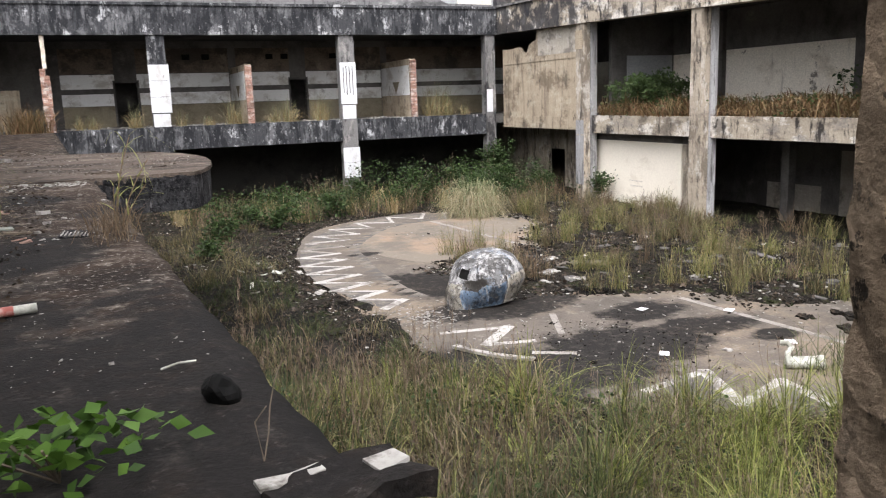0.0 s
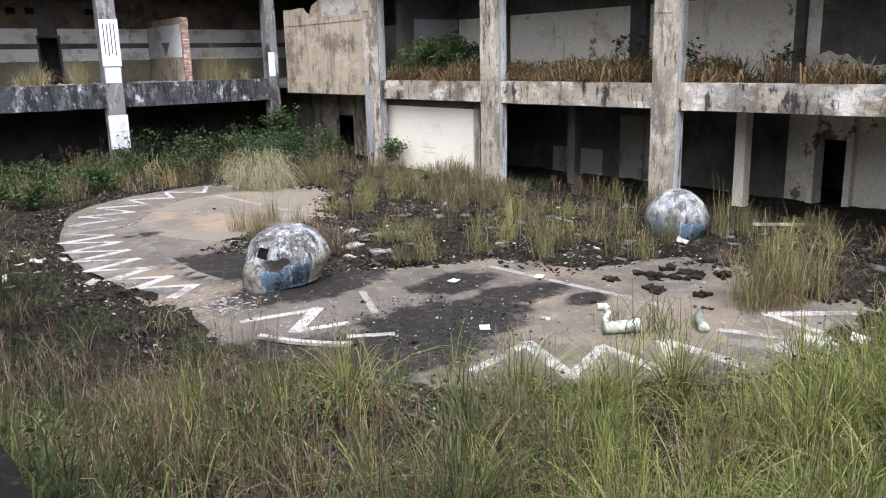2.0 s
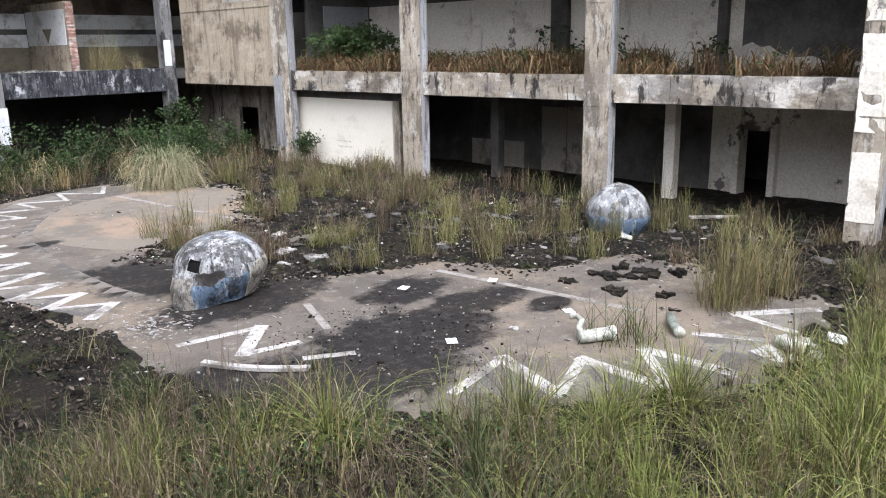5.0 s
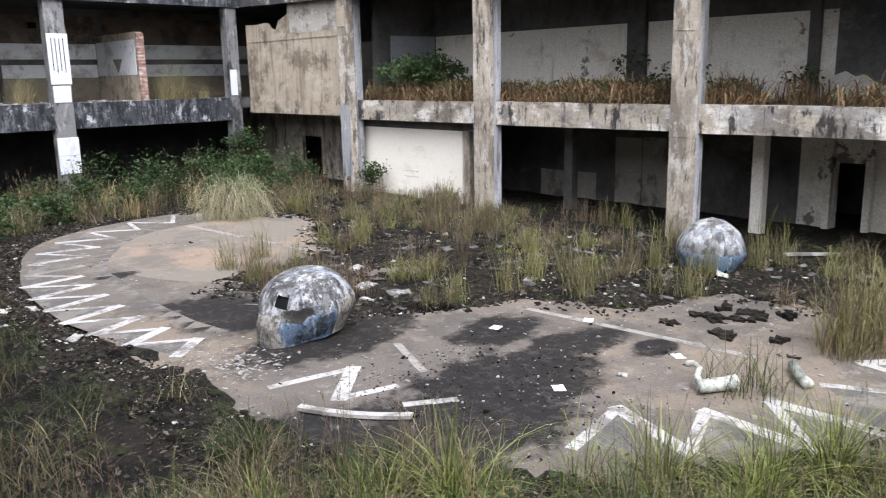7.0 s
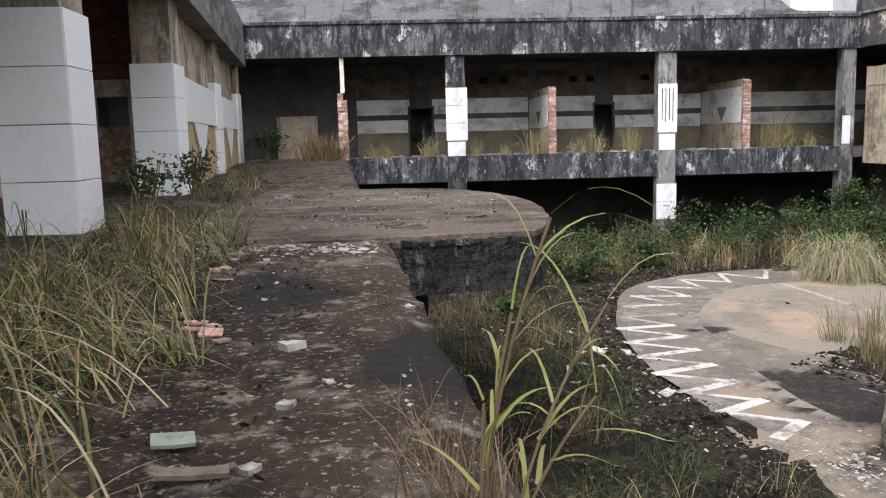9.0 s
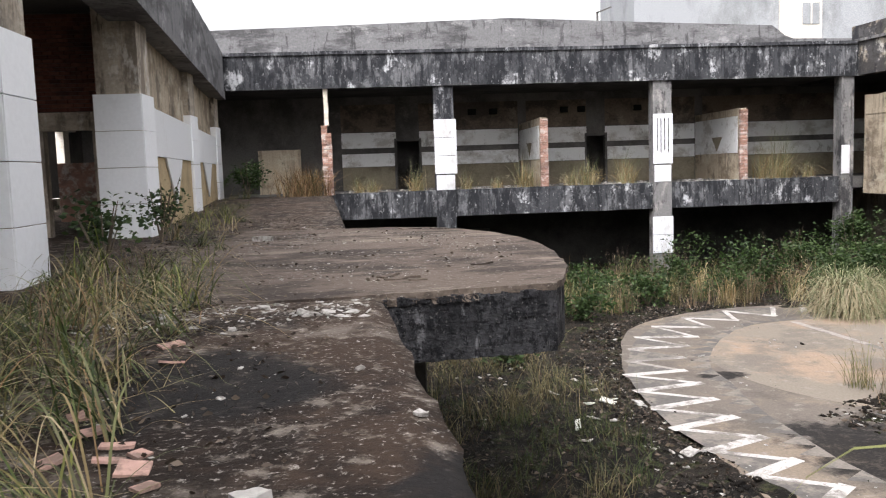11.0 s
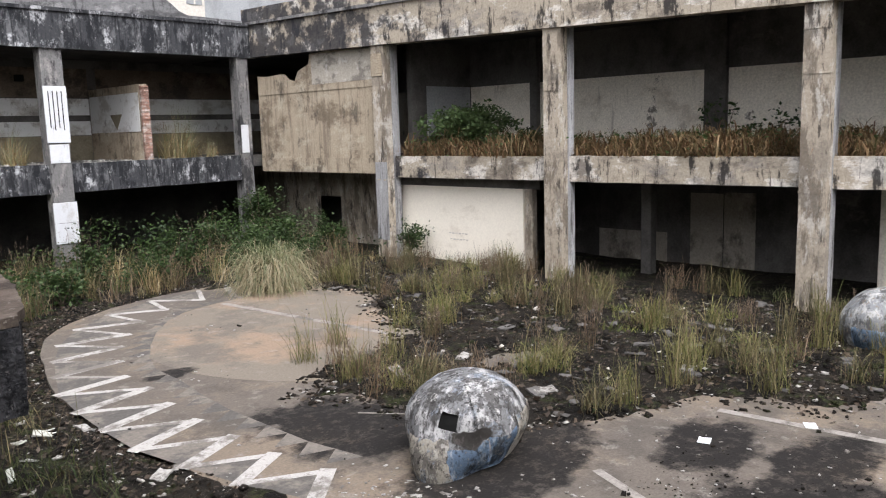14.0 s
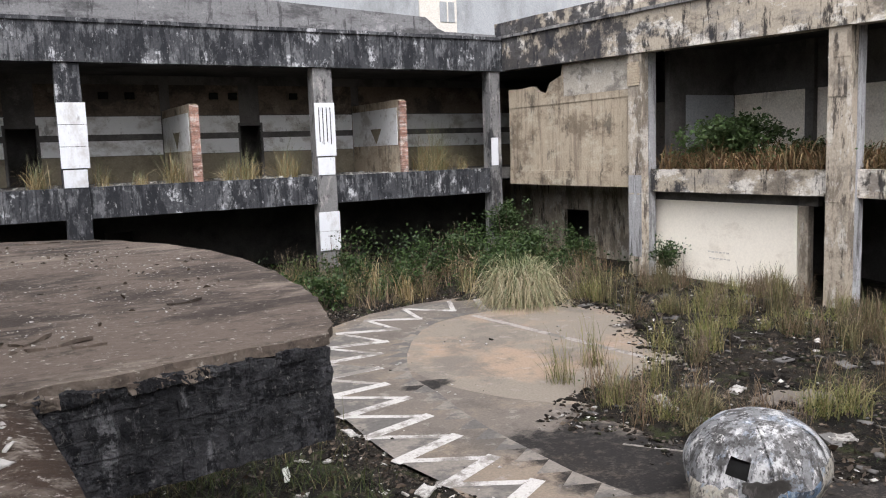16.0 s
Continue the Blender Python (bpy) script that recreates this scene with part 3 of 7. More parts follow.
def ground_z(x, y):
    x, y = np.asarray(x, float), np.asarray(y, float)
    rough = 0.04 * wob(x, y, 1.1) + 0.03 * wob(x, y, 3.1, 1.0)
    z = FLOOR + 0.0 + rough
    bank = np.clip(1 - (x - edge_x(y)) / 6.5, 0, 1) ** 1.3 * np.clip((15 - y) / 8.0, 0, 1)
    z = z + 2.5 * bank * (x > edge_x(y) - 3)
    south = np.clip((8.0 - y) / 8.0, 0, 1) * (x < 22)
    z = np.maximum(z, FLOOR + 0.6 * south + 0.04 * wob(x, y, 1.3))
    cy = np.clip(y, YS, YN)
    clean = np.clip((y - 20.5) / 2.5, 0, 1) * (x < AXIS)
    rim = np.hypot(x - AXIS, y - cy) - rim_r(x, y) + 0.55 - 0.75 * clean + (0.25 - 0.2 * clean) * wob(x, y, 1.6, 4.0)
    spread = np.clip(rim / 0.5 + 0.5, 0, 1)
    litter = np.clip(mound_in(x, y) / 0.9 + 0.5, 0, 1) * (x < 24)
    cover = np.maximum(spread, litter)
    return np.where(cover < 1, (FLOOR - 0.1) * (1 - cover) + (np.maximum(z, FLOOR + 0.06) + rough * 0.5) * cover, z + 0.05 * litter)

# ---------------------------------------------------------------- ground and paving
def build_ground():
    fine_x, fine_y = np.arange(-2, 30.01, 0.3), np.arange(-12, 52.01, 0.3)
    far = np.array([12, 30, 70, 160, 400, 1000, 2500])
    xs = np.concatenate((-2 - far[::-1], fine_x, 30 + far))
    ys = np.concatenate((-12 - far[::-1], fine_y, 52 + far))
    gx, gy = np.meshgrid(xs, ys, indexing="ij")
    z = ground_z(gx, gy)
    z = np.where((gx < -2) | (gx > 30) | (gy < -12) | (gy > 52), FLOOR - 0.1, z)
    nx, ny = gx.shape
    idx = np.arange(nx * ny).reshape(nx, ny)
    quads = np.stack([idx[:-1, :-1], idx[1:, :-1], idx[1:, 1:], idx[:-1, 1:]], -1).reshape(-1, 4)
    ob = raw("ground", np.stack([gx, gy, z], -1).reshape(-1, 3), quads.ravel(), np.full(len(quads), 4), M_SOIL, True)
    tagged(ob, "damp dark soil covered in leaf litter and weeds", "ground", kind="structure")


build_ground()


def stadium(r, n=40):
    pts = [(AXIS + (r - 0.6 * math.exp(-((math.degrees(a) - 163) / 20.0) ** 2)) * math.cos(a), YN + (r - 0.6 * math.exp(-((math.degrees(a) - 163) / 20.0) ** 2)) * math.sin(a)) for a in np.linspace(0, math.pi, n)]
    return pts + [(AXIS + r * math.cos(a), YS + r * math.sin(a)) for a in np.linspace(math.pi, 2 * math.pi, n)]


paving = structure("pavement", prism(bmesh.new(), [(x + 0.1 * noise.noise(Vector((x, y, 0)) * 1.4), y + 0.1 * noise.noise(Vector((y, x, 3)) * 1.4)) for x, y in stadium(R_OUT, 90)], FLOOR - 0.15, FLOOR), M_PAVING, "cracked grey and tan concrete courtyard floor, stained black", "pavement")
bm = bmesh.new()
prism(bm, [(AXIS + 5.45 * math.cos(a), YN + 0.1 + 5.45 * math.sin(a)) for a in np.linspace(0, 2 * math.pi, 72)[:-1]], FLOOR, FLOOR + 0.004)
part("disc", bm, M_DISC, paving, "pale tan round inlay")


def stroke(bm, a, b, w, z):
    d = (Vector(b) - Vector(a)).normalized()
    n = Vector((-d.y, d.x)) * w / 2
    a, b = Vector(a) - d * w * 0.35, Vector(b) + d * w * 0.35
    bm.faces.new([bm.verts.new((*p, z)) for p in (a - n, b - n, b + n, a + n)])


def floor_marks():
    # the zigzag along the west rim, from the north end: inner points and the outer points between them
    inner = [(13.45, 34.15), (11.95, 33.75), (10.7, 32.8), (9.7, 31.63), (8.97, 30.5), (8.3, 29.2), (7.82, 27.86), (7.75, 26.63), (7.52, 25.32), (7.38, 24.02), (7.36, 22.75), (7.35, 21.5), (7.52, 20.27)]
    outer = [(14.2, 35.7), (12.3, 35.45), (10.5, 34.58), (9.05, 33.4), (8.0, 31.95), (7.3, 30.45), (6.8, 29.1), (6.33, 27.7), (6.11, 26.27), (6.0, 24.9), (5.95, 23.53), (6.15, 22.2), (6.35, 20.95), (6.75, 19.6)]
    small = []
    for k, p in enumerate(inner):
        legs = [(outer[k], p, 0.17), (p, outer[k + 1], 0.27)]
        for n, (a, b, w) in enumerate(legs):
            bm = bmesh.new()
            stroke(bm, a, b, w, FLOOR + 0.008 + 0.002 * n)
            part("zigzag_stroke", bm, M_FAINT if k in (5, 6) and n == 0 else M_PAINT, paving)
        bm = bmesh.new()
        bm.faces.new([bm.verts.new((*c, FLOOR + 0.0055)) for c in (outer[k], p, outer[k + 1])])
        part("grey_triangle", bm, M_GREYPAINT, paving)
        if k:
            q, d = Vector(p) - Vector((AXIS, max(min(p[1], YN), YS))), Vector(p) - Vector(inner[k - 1])
            for f in (0.0, 0.5):
                base = Vector(inner[k - 1]) + d * f - q.normalized() * 0.75
                small.append((tuple(base), tuple(base + d * 0.5), tuple(base + d * 0.3 + q.normalized() * 0.55)))
    south = (((7.19, 16.83), (8.74, 16.54), (7.71, 15.55), (8.71, 15.3)), ((8.35, 14.55), (9.02, 14.14)),
             ((9.0, 11.65), (10.6, 12.0), (10.0, 10.38), (11.45, 10.95), (11.3, 9.2), (12.55, 10.41), (12.55, 8.75)),
             ((13.86, 10.09), (14.38, 8.99)), ((15.12, 8.79), (15.39, 10.03), (16.66, 8.97)))
    for run in south:
        for n, (a, b) in enumerate(zip(run, run[1:])):
            bm = bmesh.new()
            stroke(bm, a, b, 0.2 + 0.08 * (n % 2), FLOOR + 0.007 + 0.002 * (n % 2))
            part("zigzag_stroke", bm, M_PAINT, paving)
    for tri in (((9.0, 11.65), (10.6, 12.0), (10.0, 10.38)), ((10.0, 10.38), (11.45, 10.95), (11.3, 9.2)), ((11.3, 9.2), (12.55, 10.41), (12.55, 8.75)), ((12.55, 8.75), (13.86, 10.09), (14.38, 8.99)), ((15.12, 8.79), (15.39, 10.03), (16.66, 8.97))):
        bm = bmesh.new()
        bm.faces.new([bm.verts.new((*c, FLOOR + 0.0035)) for c in tri])
        part("grey_triangle", bm, M_GREYPAINT, paving)
    for tri in small:
        bm = bmesh.new()
        bm.faces.new([bm.verts.new((*c, FLOOR + 0.005)) for c in tri])
        part("grey_triangle", bm, M_GREYPAINT, paving)
    for a, b, w in (((13.55, 33.0), (14.2, 24.9), 0.24), ((13.9, 16.7), (14.35, 11.6), 0.2), ((10.2, 17.0), (9.55, 15.5), 0.16), ((9.6, 21.9), (10.3, 20.9), 0.08), ((15.1, 35.3), (14.4, 33.8), 0.24)):
        bm = bmesh.new()
        stroke(bm, a, b, w, FLOOR + 0.011)
        part("line", bm, M_PAINT if w > 0.22 and a[1] > 34 else M_FAINT, paving)


floor_marks()

# ---------------------------------------------------------------- terrace and round platform
def slab_sheet(name, xa, xb, ys, us, z_of, thick, material, label, category, jitter=0.05):
    """A floor slab whose long sides follow xa(y) and xb(y), with an uneven top and a chipped east edge."""
    verts, nu = [], len(us)
    for y in ys:
        a, b = xa(y), xb(y) + jitter * noise.noise(Vector((0, y * 1.7, 5))) + jitter * 0.5 * noise.noise(Vector((3, y * 6.1, 5)))
        for u in us:
            x = a + (b - a) * u
            verts.append((x, y, z_of(x, y) - (0.05 if u == 1 else 0)))
        verts.append((b - 0.02 + 0.03 * noise.noise(Vector((9, y * 3, 0))), y, z_of(b, y) - thick * 0.5))
        verts.append((b - 0.04, y, z_of(b, y) - thick))
        verts.append((a, y, z_of(a, y) - thick))
    w = nu + 3
    idx = np.arange(len(ys) * w).reshape(len(ys), w)
    q = np.stack([idx[:-1, :-1], idx[:-1, 1:], idx[1:, 1:], idx[1:, :-1]], -1).reshape(-1, 4)
    ob = raw(name, np.array(verts), q.ravel(), np.full(len(q), 4), material)
    return tagged(ob, label, category, kind="structure")


def terrace_z(x, y):
    rise = max(0.0, min(1.0, (y - 27) / 14.0)) * 0.28
    return rise + 0.02 * noise.noise(Vector((x, y, 0)) * 1.3) + 0.012 * noise.noise(Vector((x, y, 2)) * 5)


slab_sheet("terrace_floor", lambda y: west_x(y) - 5.6, edge_x, np.arange(-9.5, 43.9, 0.2), np.concatenate((np.linspace(0, 0.5, 8), np.linspace(0.54, 1, 26))), terrace_z, 0.65, M_TERRACE, "dark concrete terrace floor, darkest at the south end, with grit and a crumbled edge", "floor")


def build_platform():
    """Round-fronted platform one step above the terrace."""
    pts = [(0.1, 16.25), (0.8, 16.36), (1.45, 16.45), (2.03, 16.52)]
    pts += [(2.3, 17.2), (2.55, 18.3), (2.7, 19.6), (2.76, 20.9), (2.66, 22.2), (2.4, 23.5), (1.95, 24.6), (1.3, 25.45), (0.45, 25.9), (-0.7, 25.95)]
    fine = []
    for (xa, ya), (xb, yb) in zip(pts, pts[1:]):
        for k in range(8):
            fine.append((xa + (xb - xa) * k / 8, ya + (yb - ya) * k / 8))
    fine.append(pts[-1])
    bm = bmesh.new()
    jag = [(x + 0.05 * noise.noise(Vector((x, y, 1)) * 4), y + 0.05 * noise.noise(Vector((x, y, 7)) * 4)) for x, y in fine]
    prism(bm, jag + [(-2.6, 26.3), (-2.9, 16.0)], -0.05, 0.022)
    top = structure("platform_floor", bm, M_PLATFORM, "brown weathered screed on a round-fronted concrete platform", "floor")
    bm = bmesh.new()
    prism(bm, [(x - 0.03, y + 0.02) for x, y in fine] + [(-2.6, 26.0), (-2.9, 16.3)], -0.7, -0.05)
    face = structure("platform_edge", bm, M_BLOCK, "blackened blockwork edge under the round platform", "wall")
    # courses of blocks on the front face
    m = Matrix.Translation((0.1, 16.25, 0)) @ Matrix.Rotation(math.atan2(0.27, 1.93), 4, "Z")
    for row in range(5):
        x0 = 0.02
        while x0 < 1.9:
            x1 = min(x0 + rng.uniform(0.5, 1.1), 1.93)
            bm = add_box(bmesh.new(), x0, x1 - 0.004, -0.03 + rng.uniform(-0.006, 0.006), 0.06, -0.69 + row * 0.127, -0.567 + row * 0.127)
            roughen(bm, 0.06, 0.014, 11)
            bm.transform(m)
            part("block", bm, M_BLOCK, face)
            x0 = x1
    # crumbled screed along the lip
    for k in range(40):
        x0 = rng.uniform(0.05, 1.8)
        bm = add_box(bmesh.new(), x0, x0 + rng.uniform(0.04, 0.14), -0.045, 0.03, -0.1, -0.045 + rng.uniform(0, 0.02))
        roughen(bm, 0.03, 0.018, 12)
        bm.transform(m)
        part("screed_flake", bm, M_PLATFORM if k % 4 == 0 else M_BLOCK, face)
    for x, y in ((0.5, 19.5), (0.3, 23.5)):
        structure("platform_post", add_box(bmesh.new(), x - 0.3, x + 0.3, y - 0.3, y + 0.3, FLOOR - 0.3, -0.66, 0.02), M_DARKWALL, "dark concrete post under the platform", "column")


build_platform()
bm = bmesh.new()
prism(bm, [(edge_x(-9.5) - 1.2, -9.5), (edge_x(44) - 1.2, 44), (edge_x(44) - 1.6, 44), (edge_x(-9.5) - 1.6, -9.5)], FLOOR - 0.3, -0.6)
structure("wall_retaining", bm, M_DARKWALL, "dark retaining wall under the terrace", "wall")

# ---------------------------------------------------------------- north wing
NY = 44.07
Z_N = 0.3


def column(x0, x1, y0, y1, z0, z1, material, label, tiles=(), group="columns"):
    c = thing("column", ((x0 + x1) / 2, (y0 + y1) / 2, z0), label, "column", group)
    bm = add_box(bmesh.new(), x0, x1, y0, y1, z0, z1)
    roughen(bm, 0.8, 0.012, 1.1)
    under(part("shaft", bm, material, c), c)
    for name, tx0, tx1, ty0, ty1, tz0, tz1 in tiles:
        under(part(name, add_box(bmesh.new(), tx0, tx1, ty0, ty1, tz0, tz1, 0.008), M_NTILE, c), c)
    return c


def clad(x0, x1, y0, z0, z1, rows, depth=0.06):
    h = (z1 - z0) / rows
    return [("tile", x0, x1, y0 - depth, y0 - 0.002, z0 + h * k + 0.008, z0 + h * (k + 1) - 0.008) for k in range(rows)]


column(3.0, 3.86, NY, NY + 0.6, FLOOR - 0.3, 4.9, M_NBEAM, "grimy concrete column with a white tile panel", clad(2.97, 3.95, NY, 1.02, 3.42, 3) + [("mosaic_panel", 3.02, 3.84, NY - 0.03, NY - 0.002, 0.32, 0.98)])
column(12.86, 13.7, NY, NY + 0.62, FLOOR - 0.3, 4.9, M_NCOL, "grimy grey concrete column with a slotted white tile panel", clad(12.84, 13.74, NY, 1.15, 3.4, 1) + clad(12.8, 13.75, NY, -2.9, -1.22, 2) + [("mosaic_panel", 12.9, 13.66, NY - 0.03, NY - 0.002, 0.35, 1.1)])
column(21.7, 22.3, NY - 0.02, NY + 0.6, FLOOR - 0.3, 4.9, M_NCOL, "grey corner column with a cracked white tile", clad(21.72, 22.1, NY - 0.02, 0.42, 1.75, 1))
for k in range(4):
    x = 13.0 + k * 0.17
    # black strip on the tile, painted shade of a slot
    panel_slot = tagged(obj("slot_shade", add_box(bmesh.new(), x, x + 0.035, NY - 0.075, NY - 0.061, 1.75 - (k % 2) * 0.1, 3.2), M_HOLLOWSHADE), "")
    panel_slot.parent = next(o for o in bpy.data.objects if o.name == "column.001")
    panel_slot.matrix_parent_inverse = Matrix.Translation(panel_slot.parent.location).inverted()

pier = thing("brick_pier", (-1.7, NY + 0.2, 0.28), "thin pier of bare red brick with broken render", "column")
under(part("render_coat", roughen(add_box(bmesh.new(), -1.78, -1.6, NY + 0.05, NY + 0.45, 3.3, 4.9), 0.4, 0.03, 3), M_PLASTER, pier), pier)
for k in range(38):
    z = 0.26 + k * 0.08
    w = 0.42 if k < 34 else 0.25
    for side in ((0, 1) if k % 2 else (0,)):
        x0 = -1.93 + (w / 2 + 0.005) * side + rng.uniform(-0.015, 0.015)
        x1 = x0 + (w / 2 - 0.005 if k % 2 else w)
        under(part("brick", add_box(bmesh.new(), x0, x1, NY + rng.uniform(-0.02, 0.02), NY + 0.4, z, z + 0.07), M_BRICK, pier), pier)


def level_beam(name, x0, x1, y0, y1, z0, z1, material, label, category="beam", cut=0.9, amount=0.015):
    return structure(name, roughen(add_box(bmesh.new(), x0, x1, y0, y1, z0, z1), cut, amount), material, label, category)


level_beam("beam_north_roof", -6.4, 22.6, NY - 0.12, NY + 0.5, 4.86, 6.28, M_NBEAM, "roof beam of concrete stained black with white streaks")
level_beam("ledge_north", -6.4, 22.3, NY - 0.2, NY + 0.55, 6.28, 6.42, M_NBEAM, "thin black stained ledge on the roof beam", "ledge")
level_beam("beam_north_floor", -1.9, 22.3, NY + 0.12, NY + 0.5, -0.86, 0.31, M_NBEAM, "balcony edge beam of black stained concrete")
bm = bmesh.new()
par = [(-6.6, 6.4), (22.2, 6.4), (22.2, 6.55), (19.4, 6.6), (19.0, 6.75), (18.7, 7.0), (18.4, 7.2), (13.0, 7.42), (6.5, 7.72), (0, 7.55), (-6.6, 7.4)]
f = bm.faces.new([bm.verts.new((x, NY + 0.05, z)) for x, z in par])
ex = bmesh.ops.extrude_face_region(bm, geom=[f])
bmesh.ops.translate(bm, vec=(0, 0.25, 0), verts=[v for v in ex["geom"] if isinstance(v, bmesh.types.BMVert)])
structure("parapet_north", bm, M_PARAPET, "grey rendered parapet with a low gable and a broken end", "parapet")
structure("floor_north", add_box(bmesh.new(), -14, 28.5, NY + 0.5, 50.3, -0.25, 0.29), M_DARKWALL, "dirty concrete upper floor strewn with grit", "floor")
structure("ceiling_north", add_box(bmesh.new(), -14, 22.4, NY + 0.5, 50.3, 5.0, 5.3), M_CEIL, "dark concrete ceiling slab", "ceiling")


def wall_with_doors(name, y, x0, x1, z0, z1, doors, material, label, thick=0.25):
    """A wall along x at y with door openings (x0, x1, top) that go through it."""
    bm, last = bmesh.new(), x0
    for a, b, top in doors:
        add_box(bm, last, a, y, y + thick, z0, z1)
        add_box(bm, a, b, y, y + thick, top, z1)
        last = b
    add_box(bm, last, x1, y, y + thick, z0, z1)
    return structure(name, bm, material, label, "wall")


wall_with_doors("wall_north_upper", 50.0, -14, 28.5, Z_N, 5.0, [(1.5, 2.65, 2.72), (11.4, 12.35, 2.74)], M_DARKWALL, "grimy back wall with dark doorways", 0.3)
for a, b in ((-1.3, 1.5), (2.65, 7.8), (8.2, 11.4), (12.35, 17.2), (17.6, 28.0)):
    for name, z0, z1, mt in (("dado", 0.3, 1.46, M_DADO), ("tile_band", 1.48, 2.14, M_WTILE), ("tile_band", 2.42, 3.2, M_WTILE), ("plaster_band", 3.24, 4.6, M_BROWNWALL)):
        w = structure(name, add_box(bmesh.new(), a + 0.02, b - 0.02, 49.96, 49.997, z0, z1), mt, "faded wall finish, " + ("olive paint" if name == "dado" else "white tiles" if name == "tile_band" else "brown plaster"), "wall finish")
for x0, x1, top in ((7.85, 8.18, 3.42), (17.22, 17.55, 3.6)):
    pw = structure("partition_wall", roughen(add_box(bmesh.new(), x0, x1, NY + 0.75, 50.0, Z_N, top), 0.7, 0.02), M_PANEL, "cut-off partition wall with dirty tan render", "wall")
    part("tile_band", add_box(bmesh.new(), x0 - 0.03, x0 - 0.01, NY + 0.9, 49.9, 1.55, top - 0.35), M_WTILE, pw)
    for yc in (47.2,):
        bm = bmesh.new()
        vs = [bm.verts.new((x0 - d, y, z)) for d in (0.034, 0.045) for y, z in ((yc - 0.6, 2.35), (yc, 1.65), (yc + 0.6, 2.35))]
        for q in ((0, 1, 2), (5, 4, 3), (0, 3, 4, 1), (1, 4, 5, 2), (2, 5, 3, 0)):
            bm.faces.new([vs[i] for i in q])
        part("notch_inlay", bm, M_DADO, pw, "dark pointed inlay in the tiles")
    for k in range(int((top - Z_N) / 0.085)):
        z = Z_N + k * 0.085
        j = rng.uniform(-0.03, 0.03)
        part("brick", add_box(bmesh.new(), x0 - 0.01, x1 + 0.01, NY + 0.62 + j, NY + 0.78, z, z + 0.075), M_BRICK, pw)
for x in (5.2, 6.3, 10.0, 10.9, 13.9, 15.0):
    # black box on the wall, painted shade of a vent opening
    structure("vent_shade", add_box(bmesh.new(), x, x + 0.42, 49.9, 49.99, 3.95, 4.25, 0.02), M_HOLLOWSHADE, "black box standing for the shade in a small vent hole", "vent")
for x, w in ((1.38, 1.39), (11.28, 1.19)):
    fr = structure("door_frame", add_box(bmesh.new(), x, x + w, 49.93, 49.99, 2.72, 2.86), M_DARKWALL, "dark door frame in the back wall", "door frame")
    part("jamb", add_box(bmesh.new(), x, x + 0.1, 49.93, 49.99, 0.3, 2.72), M_DARKWALL, fr)
    part("jamb", add_box(bmesh.new(), x + w - 0.1, x + w, 49.93, 49.99, 0.3, 2.72), M_DARKWALL, fr)
# near-black ceiling material here paints in the shade under the balcony
wall_with_doors("wall_north_lower", 50.0, -14, 28.5, FLOOR - 0.3, 0.0, [(5.0, 6.2, -1.9)], M_CEIL, "back wall under the balcony, its shade put into a near-black colour", 0.3)
structure("wall_north_end", add_box(bmesh.new(), -14.3, -14, NY, 52, FLOOR - 0.3, 5.3), M_DARKWALL, "plain dark end wall", "wall")
structure("wall_north_far", add_box(bmesh.new(), -14, 28.5, 52.3, 52.6, FLOOR - 0.3, 5.3), M_DARKWALL, "plain dark wall behind the doorways", "wall")
# room behind the gap beside the brick pier
structure("wall_north_niche", add_box(bmesh.new(), -5.2, -3.2, 48.0, 48.2, Z_N, 2.4), M_PANEL, "pale cupboard-high wall in a dark recess", "wall")

# ---------------------------------------------------------------- east wing
EX, E_SLAB = 22.52, 23.1
E_COLS = (35.55, 27.0, 18.55, 10.4)


def tilt_beam(name, x0, x1, y0, y1, low0, low1, high0, high1, material, label, category="beam"):
    """A beam along y whose underside and top go from low0, high0 at y0 to low1, high1 at y1."""
    bm = add_box(bmesh.new(), x0, x1, y0, y1, 0, 1)
    for v in bm.verts:
        t = (v.co.y - y0) / (y1 - y0)
        v.co.z = (high0 + (high1 - high0) * t) if v.co.z > 0.5 else (low0 + (low1 - low0) * t)
    roughen(bm, 0.9, 0.015)
    return structure(name, bm, material, label, category)


